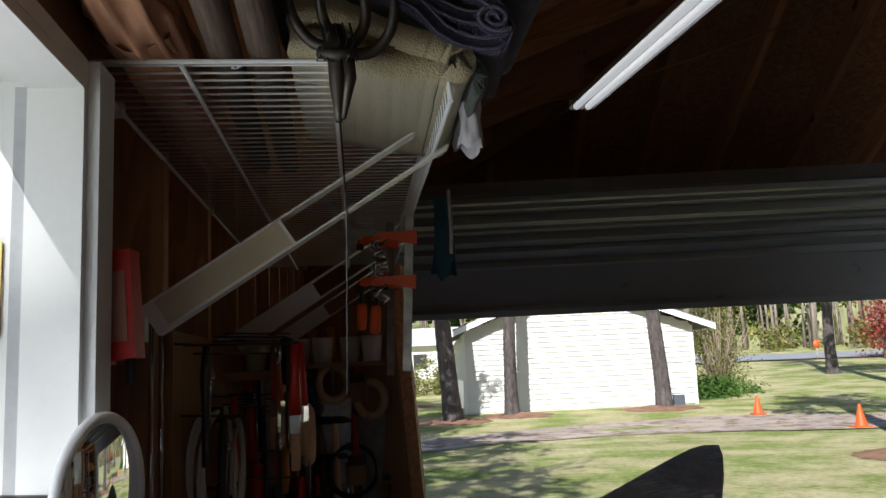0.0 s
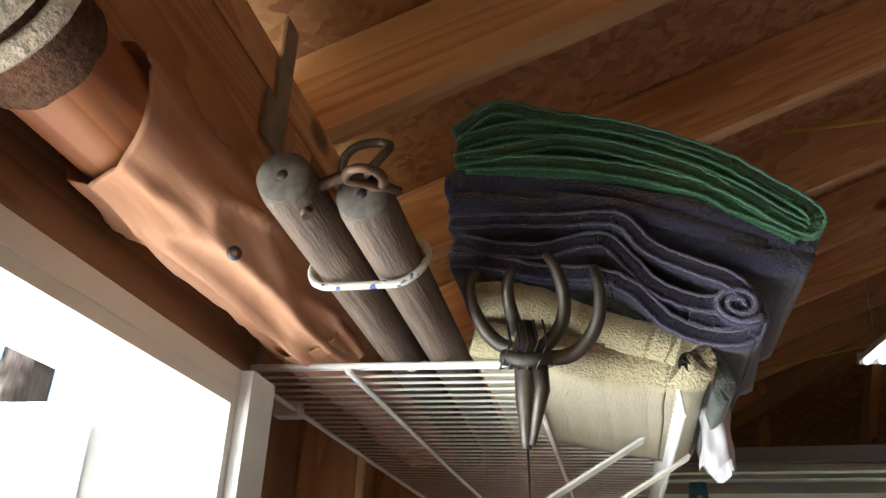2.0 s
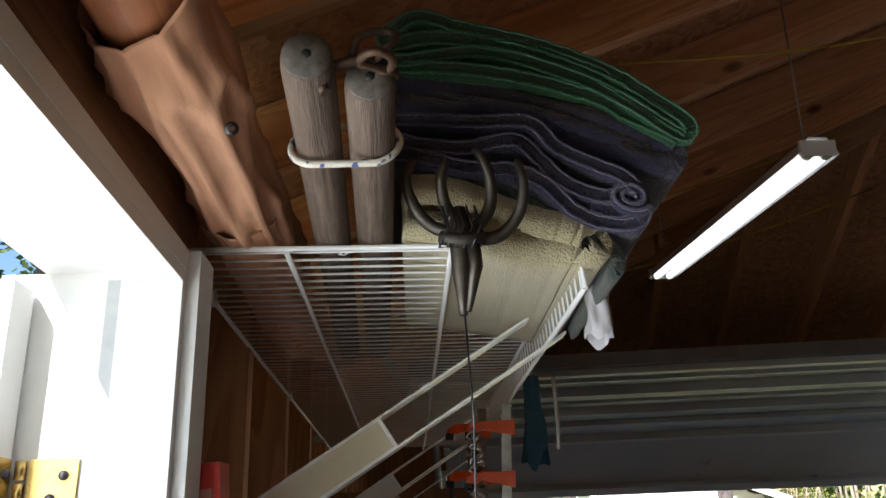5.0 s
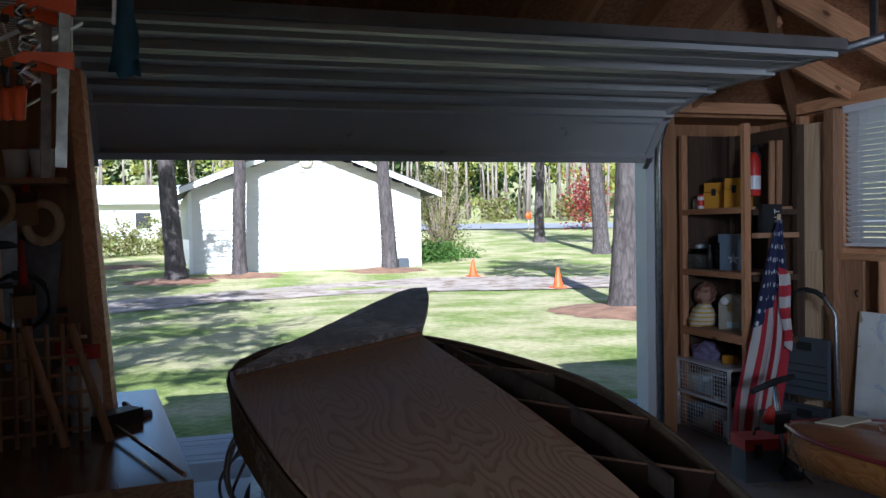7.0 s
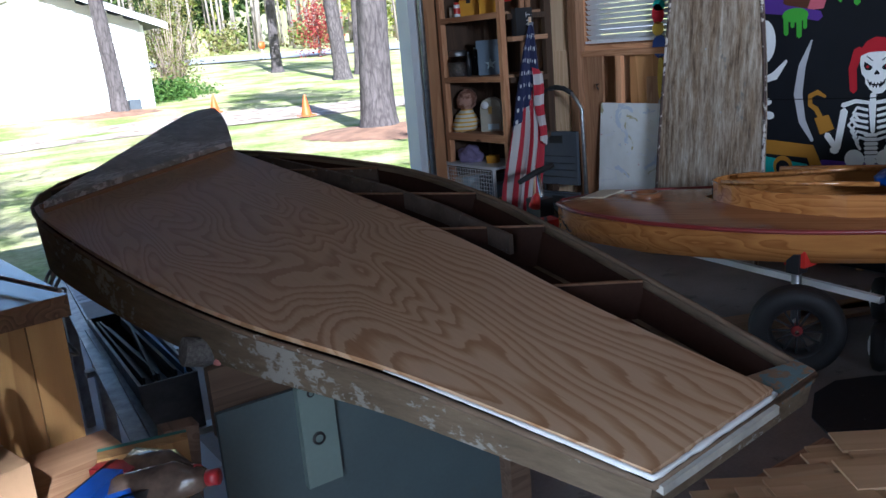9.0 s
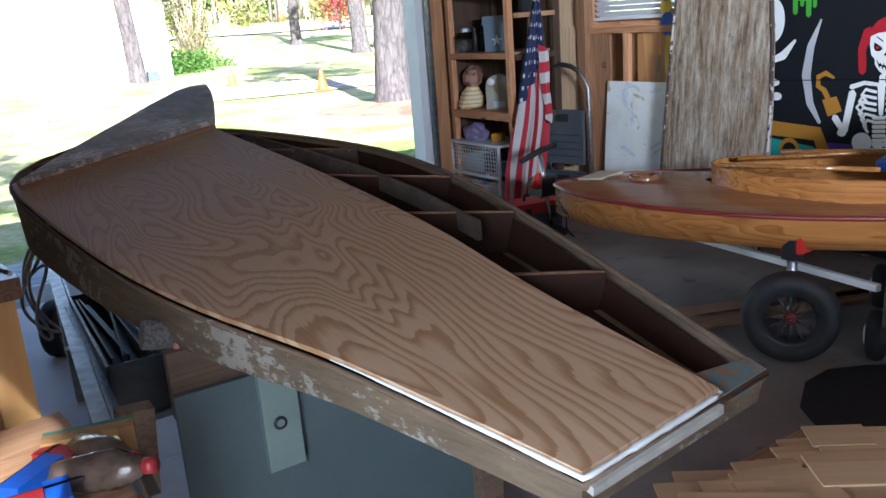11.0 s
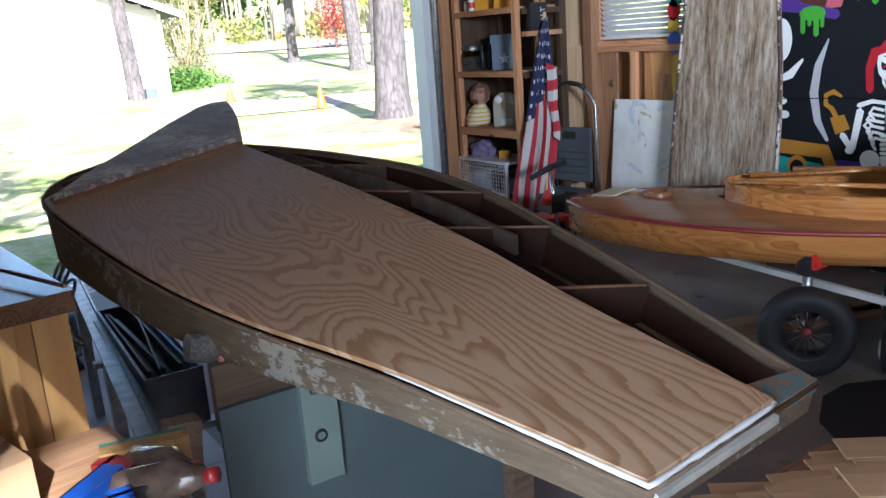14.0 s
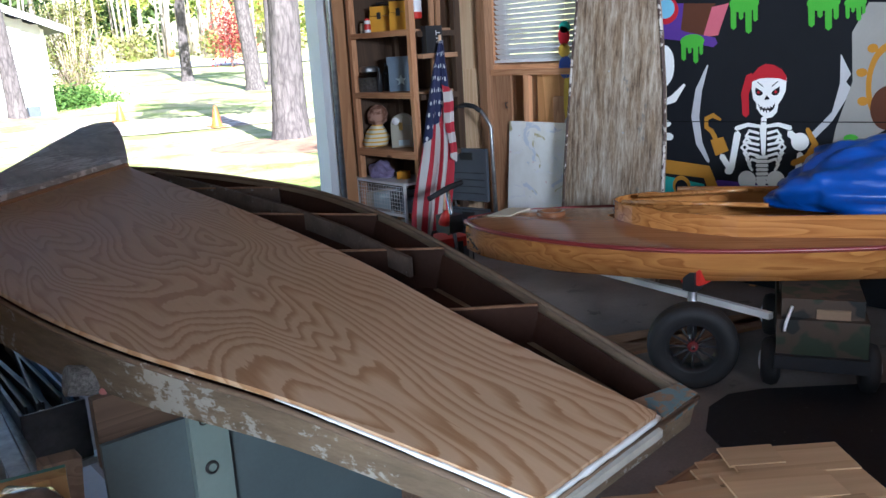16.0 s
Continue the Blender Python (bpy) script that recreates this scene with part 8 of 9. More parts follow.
for row, z in enumerate((1.79, 1.66, 1.53, 1.41, 1.28, 1.14)):
    y = 0.47 + 0.045 * (row % 3)
    while y < 2.4:
        nm, fn, lab = KINDS[r.choice([0, 1, 2, 3, 3, 4, 6, 7, 8, 0, 4, 5])]
        if nm == "cable_coil":
            y += 0.04
        depth = board_x + 0.035 + 0.16 * r.random() ** 1.6
        t_ = thing(nm, on_wl(depth, y, z + r.uniform(-0.03, 0.03), 0, 0, 90 + r.uniform(-20, 20)), lab, nm.replace("_", " "), group="hand tools")
        for pn_, bmx, mt in fn(r):
            part(pn_, bmx, mt, t_)
        part("hook", tube([(0, depth - board_x - 0.01, 0.004), (0, 0.0, 0.0)], 0.002, 5), dark_steel, t_)
        y += r.uniform(0.06, 0.10) if nm != "cable_coil" else 0.14
# upright tool panel across the end of the bench, closed by the leaning plank
tp_bm = bmesh.new()
bm_prism(tp_bm, [(-0.86, 1.102), (-0.232, 1.102), (-0.285, 1.95), (-0.86, 1.95)], 0.015, Matrix(((1, 0, 0, 0), (0, 0, 1, 2.615), (0, 1, 0, 0), (0, 0, 0, 1))))
solo("pegboard", tp_bm, ply_wall, "brown plywood panel standing on the workbench, hung with tools", "board")
r = rng(91)
for z in (1.86, 1.73, 1.61, 1.49, 1.38):
    x = -0.80 + r.uniform(0, 0.04)
    while x < -0.37:
        nm, fn, lab = KINDS[r.choice([0, 1, 2, 3, 3, 4, 6, 3, 8, 0, 1, 5])]
        t_ = thing(nm, pose(x, 2.575 - r.uniform(0, 0.07), z + r.uniform(-0.03, 0.03), 0, r.uniform(-6, 6), r.uniform(-25, 25)), lab.replace("board", "panel"), nm.replace("_", " "), group="hand tools")
        for pn_, bmx, mt in fn(r):
            part(pn_, bmx, mt, t_)
        part("hook", tube([(0, 0.06, 0.004), (0, 0.0, 0.0)], 0.002, 5), dark_steel, t_)
        x += r.uniform(0.05, 0.085) if nm != "cable_coil" else 0.12
solo("cup_ledge", B(((-0.66, 2.44, 1.742), (-0.31, 2.612, 1.756))), old_pine_x, "narrow ledge of old pine on the tool panel", "shelf", 0.002)
for x in (-0.6, -0.52, -0.44, -0.37):
    t_ = thing("plastic_cup", pose(x, 2.5 + 0.02 * math.sin(x * 40), 1.757), "white plastic cup standing on the narrow ledge", "cup", group="cups")
    part("cup", lathe([(0, 0), (0.027, 0), (0.033, 0.075), (0.031, 0.075), (0.025, 0.004), (0, 0.004)], 18), white_enamel, t_)
    part("rim", tube([(0.033 * math.cos(q), 0.033 * math.sin(q), 0.075) for q in (2 * math.pi * i / 18 for i in range(18))], 0.002, 5, True), white_enamel, t_)
# larger hung things that catch the light
for (x, y, z), rad, mt, lab in (((0.17, 0.62, 1.66), 0.095, white_enamel, "large white coil of cable hanging from a hook"), ((0.16, 1.75, 1.72), 0.07, black_rubber, "black coil of cable hanging from a hook"), ((0.2, 0.42, 1.5), 0.07, dark_steel, "dark hose coil hanging by the door")):
    t_ = thing("cable_coil", on_wl(x, y, z, 0, 0, 80), lab, "cable coil", group="hand tools")
    for pn_, bmx, mt2 in coil(mt, rad, 6):
        part(pn_, bmx, mt2, t_)
for k in range(5):
    t_ = thing("plastic_cup", on_wl(0.2 + 0.02 * (k % 2), 1.05 + 0.12 * k, 1.735), "small pale plastic cup on the narrow ledge", "cup", group="cups")
    part("cup", lathe([(0, 0), (0.028, 0), (0.034, 0.07), (0.032, 0.07), (0.026, 0.004), (0, 0.004)], 18), white_enamel if k % 2 else cream, t_)
    part("rim", tube([(0.034 * math.cos(q), 0.034 * math.sin(q), 0.07) for q in (2 * math.pi * i / 18 for i in range(18))], 0.002, 5, True), white_enamel, t_)
solo("narrow_ledge", B(((board_x + 0.012, 0.95, 1.715), (0.27, 1.75, 1.733))), old_pine, "narrow ledge shelf on the tool board", "shelf", 0.002, at=WL)
for k, (y, ln) in enumerate(((0.33, 0.5), (0.39, 0.42))):
    solo("hanging_chain", tube([wl(0.13, y, 1.82), wl(0.13, y, 1.82 - ln)], 0.004, 6), chrome, "bright chain hanging beside the door", "chain", at=I4, group="chains")
solo("bracket_board", B(((0.03, 0.40, 1.5), (0.115, 0.44, 1.80))), old_pine_z, "short vertical board under the shelf brace", "board", 0.003, at=WL)

mir = thing("round_mirror", Matrix.Translation((-0.45, 0.78, 1.603)) @ Vector((0.99, -0.07, -0.025)).to_track_quat("Z", "Y").to_matrix().to_4x4(), "round mirror with a white rim hung on the wall", "mirror")
mm, mn, mb = base("mirror_glass", 0.03, 1.0)
mb.inputs["Base Color"].default_value = (0.75, 0.76, 0.75, 1)
part("glass", lathe([(0, 0.004), (0.076, 0.002), (0.08, 0.0), (0.08, -0.006), (0, -0.006)], 48), mm, mir)
part("rim", tube([(0.083 * math.cos(q), 0.083 * math.sin(q), 0) for q in (2 * math.pi * k / 48 for k in range(48))], 0.006, 10, True), white_enamel, mir)
part("arm", tube([(0, 0, -0.008), (0.0, 0.0, -0.15)], 0.008, 8), dark_steel, mir)
rbx = thing("red_caddy", on_wl(0.146, 0.066, 1.745, 0, -4, -6), "red plastic caddy with clear insert hung on the stud", "caddy")
part("body", B(((-0.005, 0.0, 0.0), (0.031, 0.03, 0.125))), red_plastic, rbx, bevel=0.008)
part("insert", B(((0.003, -0.003, 0.02), (0.024, 0.0, 0.10))), plain("pale_pink_plastic", (0.5, 0.25, 0.2), 0.3), rbx, bevel=0.004)
part("flange", B(((-0.016, -0.004, -0.004), (-0.004, 0.034, 0.145))), red_plastic, rbx, bevel=0.004)
part("bristle", tube([(0.02, 0.01, -0.03), (0.022, 0.01, 0.0)], 0.006, 6), black_rubber, rbx)

# ---- workbench at the left, with rack, box and clutter ----
BW = pose(-0.02, 1.86, 0, 0, 0, 6.5)     # its near right corner; x to the wall is negative
wb_top = wood("oily_bench_top", (0.2, 0.12, 0.07), (0.08, 0.045, 0.03), axis=1, rough=0.14, spec=0.7)
yel_pine_z = wood("yellow_pine", (0.5, 0.3, 0.11), (0.3, 0.15, 0.05), axis=2, scale=0.6, ring=8)
wbn = thing("workbench", BW, "yellow pine workbench with a dark stained top", "workbench")
part("top", B(((-0.55, -0.015, 1.055), (0.015, 1.05, 1.10))), wb_top, wbn, bevel=0.004)
for x, y in ((-0.07, 0.0), (-0.07, 0.95), (-0.53, 0.0), (-0.53, 0.95)):
    part("leg", B(((x, y, 0), (x + 0.07, y + 0.09, 1.054))), yel_pine_z, wbn, bevel=0.004)
part("side_panel", B(((-0.017, 0.092, 0.1), (-0.002, 0.948, 1.054))), yel_pine_z, wbn, bevel=0.002)
part("front_board", B(((-0.24, 0.004, 0.1), (-0.072, 0.022, 1.054))), yel_pine_z, wbn, bevel=0.003)
part("apron", B(((-0.53, 0.006, 0.97), (-0.242, 0.03, 1.054))), old_pine_x, wbn, bevel=0.003)
part("lower_shelf", B(((-0.53, 0.03, 0.45), (-0.07, 0.95, 0.475))), old_pine_x, wbn, bevel=0.003)
part("back_panel", B(((-0.545, 0.092, 0.1), (-0.535, 0.948, 1.054))), ply_wall, wbn)

rk = thing("dowel_rack", BW @ pose(-0.34, 0.42, 1.10, 0, 0, 8), "wooden lattice rack of dowels standing on the workbench", "rack")
for k in range(6):
    part("rail", tube([(-0.15, 0, 0.03 + 0.045 * k), (0.16, 0, 0.03 + 0.045 * k)], 0.005, 6), old_pine_x, rk)
for k in range(9):
    part("dowel", tube([(-0.14 + 0.035 * k, -0.006, 0.0), (-0.14 + 0.035 * k, -0.006, 0.29)], 0.005, 6), old_pine_z, rk)
for x0_, x1_ in ((0.02, 0.1), (0.12, 0.2)):
    part("brace", tube([(x0_, -0.02, 0.29), (x1_, -0.05, 0.0)], 0.011, 6), old_pine_z, rk)
solo("steel_rod", tube([BW @ Vector((-0.12, 0.45, 1.125)), BW @ Vector((-0.005, -0.045, 1.118))], 0.005, 8), chrome, "bright steel rod lying over the bench corner", "rod", at=I4)
gn = thing("glue_gun", BW @ pose(-0.12, 0.5, 1.105, 90, 0, 40), "dark hand tool lying on the bench", "hand tool")
for pn_, bmx, mt in drill():
    part(pn_, bmx, mt, gn)
cg = thing("clamp", BW @ pose(-0.08, 0.72, 1.115, 90, 0, 100), "dark screw clamp lying on the bench", "clamp")
for pn_, bmx, mt in c_clamp():
    part(pn_, bmx, mt, cg)
for k, (x, y) in enumerate(((-0.2, 0.55), (-0.17, 0.65), (-0.24, 0.75))):
    c_ = thing("spray_bottle", BW @ pose(x, y, 1.10), "white spray bottle with red trigger on the bench", "bottle", group="bench bottles")
    part("body", lathe([(0, 0), (0.025, 0), (0.025, 0.13), (0.012, 0.17), (0, 0.17)], 16), white_enamel, c_)
    part("trigger", B(((-0.03, -0.012, 0.17), (0.02, 0.012, 0.21))), red_plastic, c_, bevel=0.004)
grn = thing("bench_grinder", BW @ pose(-0.42, -0.1, 0.86), "dark green round tool housing with a red label", "grinder")
part("housing", lathe([(0, -0.06), (0.1, -0.06), (0.13, -0.04), (0.135, 0.0), (0.13, 0.04), (0.1, 0.06), (0, 0.06)], 36, pose(0, 0, 0.14, 80, 0, 20)), plain("dark_green_enamel", (0.03, 0.05, 0.045), 0.35), grn)
part("label_plate", B(((-0.03, -0.067, 0.1), (0.03, -0.061, 0.14))), red_plastic, grn).matrix_local = pose(0, 0, 0, 0, 0, 20)
part("stand", B(((-0.08, -0.06, -0.06), (0.08, 0.06, 0.02))), dark_steel, grn, bevel=0.01)

stn = thing("saw_bench", BW @ pose(0, 0, 0), "low wooden saw bench carrying boxes and clamps", "bench")
part("top", B(((-0.58, -0.50, 0.76), (0.03, -0.03, 0.80))), old_pine_x, stn, bevel=0.004)
for x, y in ((-0.55, -0.47), (-0.02, -0.47), (-0.55, -0.1), (-0.02, -0.1)):
    part("leg", B(((x, y, 0), (x + 0.045, y + 0.06, 0.76))), old_pine_z, stn, bevel=0.003)
cbx = thing("cardboard_box", BW @ pose(-0.19, -0.17, 0.80, 0, 0, 8), "closed brown cardboard box on the saw bench", "box")
part("box", B(((-0.34, -0.13, 0.0), (0.0, 0.12, 0.10))), cardboard, cbx, bevel=0.003)
part("flap", B(((-0.34, -0.13, 0.1005), (0.0, -0.006, 0.103)), ((-0.34, -0.002, 0.1005), (0.0, 0.12, 0.103))), cardboard, cbx)
part("tape", B(((-0.342, -0.02, 0.1032), (0.001, 0.02, 0.1036))), cream, cbx)
solo("wood_block", B(((0, 0, 0), (0.16, 0.035, 0.05))), yel_pine_z, "yellow pine block with green edge on the saw bench", "block", 0.003, at=BW @ pose(-0.06, -0.27, 0.80, 0, 0, -20))
solo("green_strip", B(((0, 0.036, 0.0), (0.16, 0.048, 0.05))), green_paint, "green painted wooden strip beside the block", "strip", 0.002, at=BW @ pose(-0.06, -0.27, 0.80, 0, 0, -20))
blue_pl, dk_red = plain("bright_blue_plastic", (0.02, 0.09, 0.45), 0.35), plain("dark_red_enamel", (0.3, 0.02, 0.025), 0.35)
qc = thing("ratchet_clamp", BW @ pose(-0.10, -0.36, 0.815, 0, 0, 35), "blue and red ratchet clamp lying on the saw bench", "clamp")
part("grip", B(((-0.05, -0.02, 0.0), (0.06, 0.02, 0.035))), blue_pl, qc, bevel=0.012)
part("jaw", B(((0.06, -0.03, 0.0), (0.1, 0.05, 0.03))), dk_red, qc, bevel=0.008)
part("bar", B(((-0.14, 0.022, 0.01), (0.16, 0.032, 0.03))), dark_steel, qc)
qd = thing("ratchet_clamp", BW @ pose(-0.16, -0.44, 0.815, 0, 0, -10), "blue and red ratchet clamp lying on the saw bench", "clamp")
part("grip", B(((-0.05, -0.02, 0.0), (0.06, 0.02, 0.035))), dk_red, qd, bevel=0.012)
part("jaw", B(((0.06, -0.03, 0.0), (0.1, 0.05, 0.03))), blue_pl, qd, bevel=0.008)
part("bar", B(((-0.14, 0.022, 0.01), (0.16, 0.032, 0.03))), dark_steel, qd)
for k, (x, y, a) in enumerate(((0.02, -0.37, 15), (0.0, -0.43, 40))):
    gl = thing("crumpled_bottle", BW @ pose(x, y, 0.835, 80, 0, a), "crumpled clear brown plastic bottle on the saw bench", "bottle", group="crumpled bottles")
    bm = lathe([(0, -0.1), (0.022, -0.1), (0.033, -0.08), (0.034, 0.02), (0.02, 0.06), (0.012, 0.08), (0, 0.08)], 20)
    for vv in bm.verts:
        vv.co *= 1 + 0.22 * noise.noise(vv.co * 45 + Vector((k, 0, 0)))
    part("body", bm, plain("brown_shiny", (0.12, 0.085, 0.065), 0.12, vary=0.5, scale=25), gl)
    part("cap", lathe([(0, 0.08), (0.014, 0.08), (0.014, 0.1), (0, 0.1)], 12), dk_red, gl)

# ---- outdoors: lawn, track, house, trees, woods ----
def rise(x, y):
    return -0.15 + 0.035 * max(0.0, y - 24) * (1 if y < 110 else 110 / y)


def lawn_material():
    m, nt, b = base("lawn", 0.95, 0, 0.2)
    v = coords(nt)
    n1, n2, n3 = noise_tex(nt, v, 0.55, 5, 0.6), noise_tex(nt, v, 9, 6, 0.75), noise_tex(nt, coords(nt, (1, 2.6, 1)), 0.3, 3)
    green = ramp(nt, n2, [(0.3, (0.12, 0.17, 0.035)), (0.55, (0.29, 0.34, 0.09)), (0.75, (0.5, 0.5, 0.22))])
    # dry grass, made paler and wider so its colour stands for sun patches too
    dry = ramp(nt, n2, [(0.3, (0.38, 0.33, 0.16)), (0.7, (0.68, 0.61, 0.36))])
    c = mix(nt, ramp(nt, n1, [(0.40, (0, 0, 0)), (0.57, (1, 1, 1))]), green, dry)
    c = mix(nt, 0.4, c, ramp(nt, n3, [(0.35, (0.6, 0.62, 0.5)), (0.65, (1, 1, 1))]), "MULTIPLY")
    nt.links.new(c, b.inputs["Base Color"])
    bump(nt, b, n2, 0.9, 0.06)
    return m


lawn = lawn_material()
bm = bmesh.new()
xs = [-260, -120, -60] + [-40 + 4 * k for k in range(26)] + [80, 120, 200, 300]
ys = [-120, -40, -12, 0, 6, 8] + [10 + 3 * k for k in range(30)] + [104, 112, 130, 180, 300, 600]
grid = [[bm.verts.new((x, y, rise(x, y) + (0.03 * noise.noise(Vector((x * 0.2, y * 0.2, 0))) if y > 9 else -0.0))) for x in xs] for y in ys]
for a, b in zip(grid, grid[1:]):
    for i in range(len(xs) - 1):
        bm.faces.new((a[i], a[i + 1], b[i + 1], b[i])).smooth = True
solo("ground", bm, lawn, "thin lawn with dry and painted sun-pale patches reaching to the woods", "lawn", kind="structure")

# dark patches on the track: leaf litter, set denser to paint in tree shade
sand = plain("sandy_track", (0.42, 0.34, 0.28), 0.95, vary=0.4, scale=0.9, bumps=0.6, fine=14, dirt=(0.2, 0.14, 0.085), dirt_at=0.53)
straw = plain("pine_straw", (0.25, 0.135, 0.08), 0.95, vary=0.5, scale=3, bumps=0.8, fine=40)
tarmac = plain("pale_asphalt", (0.3, 0.3, 0.31), 0.9, vary=0.15, scale=1)


def ground_patch(name, left, right, mat, label, cat_, dz=0.02):
    """A strip laid on the lawn between two lines of points."""
    bm = bmesh.new()
    n_ = 40
    rows = []
    for k in range(n_ + 1):
        row = []
        for line in (left, right):
            x = line[0][0] + (line[-1][0] - line[0][0]) * k / n_
            row.append((x, curve_at(line, x)))
        (xa, ya), (xb, yb) = row
        rows.append([bm.verts.new((xa + (xb - xa) * t, ya + (yb - ya) * t + (0.35 * noise.noise(Vector((xa * 0.8, t * 9, 0))) if t in (0, 1) else 0), rise(0, ya + (yb - ya) * t) + dz)) for t in (0, 0.25, 0.5, 0.75, 1)])
    for a, b in zip(rows, rows[1:]):
        for i in range(4):
            bm.faces.new((a[i], a[i + 1], b[i + 1], b[i])).smooth = True
    solo(name, bm, mat, label, cat_, kind="structure")
ground_patch("driveway", [(-14, 13.5), (-1.7, 19.2), (1.1, 21.1), (5.5, 21.7), (9.1, 20.8), (14, 20.5), (24, 23)], [(-14, 17), (-2, 23.0), (1.4, 24.6), (6.8, 26.2), (9.1, 26.0), (14, 24.4), (24, 26)], sand, "sandy unpaved drive crossing the lawn", "drive")
ground_patch("road", [(-60, 70), (21, 66), (36, 63), (90, 58)], [(-60, 84), (21, 82), (36, 78), (90, 70)], tarmac, "pale asphalt road before the woods", "road", 0.1)
for cx, cy, rx, ry in ((-0.6, 28.0, 1.5, 1.2), (1.6, 29.1, 1.3, 1.0), (6.7, 29.5, 1.5, 1.0), (8.45, 14.85, 1.75, 1.5), (-5, 35, 3.5, 1.2)):
    bm = bmesh.new()
    rings = []
    for f in (0.15, 0.5, 0.8, 1.0):
        row = []
        for k in range(72):
            q = 2 * math.pi * k / 72
            rag = 1 + (0.3 * noise.noise(Vector((math.cos(q) * 1.6, math.sin(q) * 1.6, cx))) + 0.16 * noise.noise(Vector((math.cos(q) * 9, math.sin(q) * 9, cx)))) * f
            x, y = cx + rx * f * rag * math.cos(q), cy + ry * f * rag * math.sin(q)
            row.append(bm.verts.new((x, y, rise(0, y) + (0.15 * (1 - f) ** 1.5 + 0.02 * noise.noise(Vector((x * 5, y * 5, 1))) * f + 0.035 if f < 1 else 0.005))))
        rings.append(row)
    for a, b in zip(rings, rings[1:]):
        for k in range(72):
            bm.faces.new((a[k], b[k], b[(k + 1) % 72], a[(k + 1) % 72])).smooth = True
    bm.faces.new(rings[0])
    solo("pine_straw_bed", bm, straw, "bed of reddish pine straw round a trunk", "straw bed", kind="structure")

deck_m = wood("weathered_deck_boards", (0.48, 0.46, 0.46), (0.3, 0.28, 0.28), axis=0, ring=6)
apron = thing("porch_deck", I4, "weathered grey board deck before the garage opening", "deck", kind="structure")
part("joist", B(((-2.0, YF + 0.12, -0.3), (4.8, 6.86, -0.062))), old_pine_x, apron)
plank_me = mesh_of("plank", B(((-2.0, 0, -0.058), (4.8, 0.137, -0.02))), deck_m, 0.004)
for k in range(9):
    pk = new("plank", plank_me)
    pk.parent = apron
    pk.matrix_local = pose(0, YF + 0.125 + 0.1445 * k, 0.001 * (k % 3))


# neighbour's house
siding_m = plain("white_vinyl_siding", (0.66, 0.65, 0.61), 0.55, vary=0.05, scale=2, bumps=0.05)
shingle_m = plain("grey_shingles", (0.16, 0.155, 0.15), 0.9, vary=0.3, scale=8)
HO = pose(-0.15, 30.75, -0.3, 0, 0, 2.5)
house = thing("neighbour_house", HO, "single-storey white house with lapped siding and low gable roof", "house")
HW, HD, EV, AP = 8.55, 11.0, 3.35, 5.0
bm = bmesh.new()
bm_prism(bm, [(0, 0), (HW, 0), (HW, EV), (HW / 2 - 0.1, AP), (0, EV)], HD, Matrix(((1, 0, 0, 0), (0, 0, 1, 0), (0, 1, 0, 0), (0, 0, 0, 1))))
wall_p = part("wall", bm, siding_m, house)
step = 0.19
k = 0
z = 0.05
while z < AP - 0.1:
    half0, half1 = 0.0, HW
    if z + step > EV:
        f = (z + step * 0.5 - EV) / (AP - EV)
        half0, half1 = (HW / 2 - 0.1) * f, HW - (HW / 2 + 0.1) * f
    if half1 - half0 > 0.3:
        bm = bmesh.new()
        vs = [bm.verts.new(p) for p in ((half0, -0.06, z), (half1, -0.06, z), (half1, -0.012, z + step), (half0, -0.012, z + step), (half0, 0, z), (half1, 0, z), (half1, 0, z + step), (half0, 0, z + step))]
        for fc in ((0, 1, 2, 3), (0, 4, 5, 1), (0, 3, 7, 4), (1, 5, 6, 2), (3, 2, 6, 7)):
            bm.faces.new([vs[i] for i in fc])
        part("siding_board", bm, siding_m, wall_p)
    z += step
for sgn, xa, xb in ((-1, HW / 2 - 0.1, -0.75), (1, HW / 2 - 0.1, HW + 0.75)):
    za, zb = AP + 0.12, EV + 0.12 - 0.75 * (AP - EV) / (HW / 2)
    bm = bmesh.new()
    vs = [bm.verts.new((x, y, zz + dz)) for dz in (0, 0.16) for x, zz in ((xa, za), (xb, zb)) for y in (-0.6, HD + 0.4)]
    for fc in ((0, 1, 3, 2), (4, 6, 7, 5), (0, 2, 6, 4), (1, 5, 7, 3), (2, 3, 7, 6), (0, 4, 5, 1)):
        bm.faces.new([vs[i] for i in fc])
    roof_p = part("roof", bm, shingle_m, house, "grey shingled roof slope")
    bm = bmesh.new()
    vs = [bm.verts.new(p) for p in ((xa, -0.63, za - 0.1), (xb, -0.63, zb - 0.1), (xb, -0.63, zb + 0.12), (xa, -0.63, za + 0.12), (xa, -0.602, za - 0.1), (xb, -0.602, zb - 0.1), (xb, -0.602, zb + 0.12), (xa, -0.602, za + 0.12))]
    for fc in ((0, 1, 2, 3), (4, 7, 6, 5), (0, 4, 5, 1), (3, 2, 6, 7), (1, 5, 6, 2), (0, 3, 7, 4)):
        bm.faces.new([vs[i] for i in fc])
    part("fascia", bm, white_paint, roof_p)
part("gable_vent", lathe([(0, 0.05), (0.2, 0.05), (0.26, 0.04), (0.26, 0.0), (0, 0)], 24, pose(HW / 2 - 0.1, -0.05, AP - 0.55, 90)), grey_tin, house, "round grey gable vent")
for x in (0.0, HW):
    part("corner_board", B(((x - 0.06, -0.06, 0), (x + 0.06, 0.06, EV - 0.05))), white_paint, house)
part("meter_box", B(((HW - 0.9, -0.25, 0.2), (HW - 0.5, -0.06, 0.75))), grey_plastic, house, bevel=0.02)
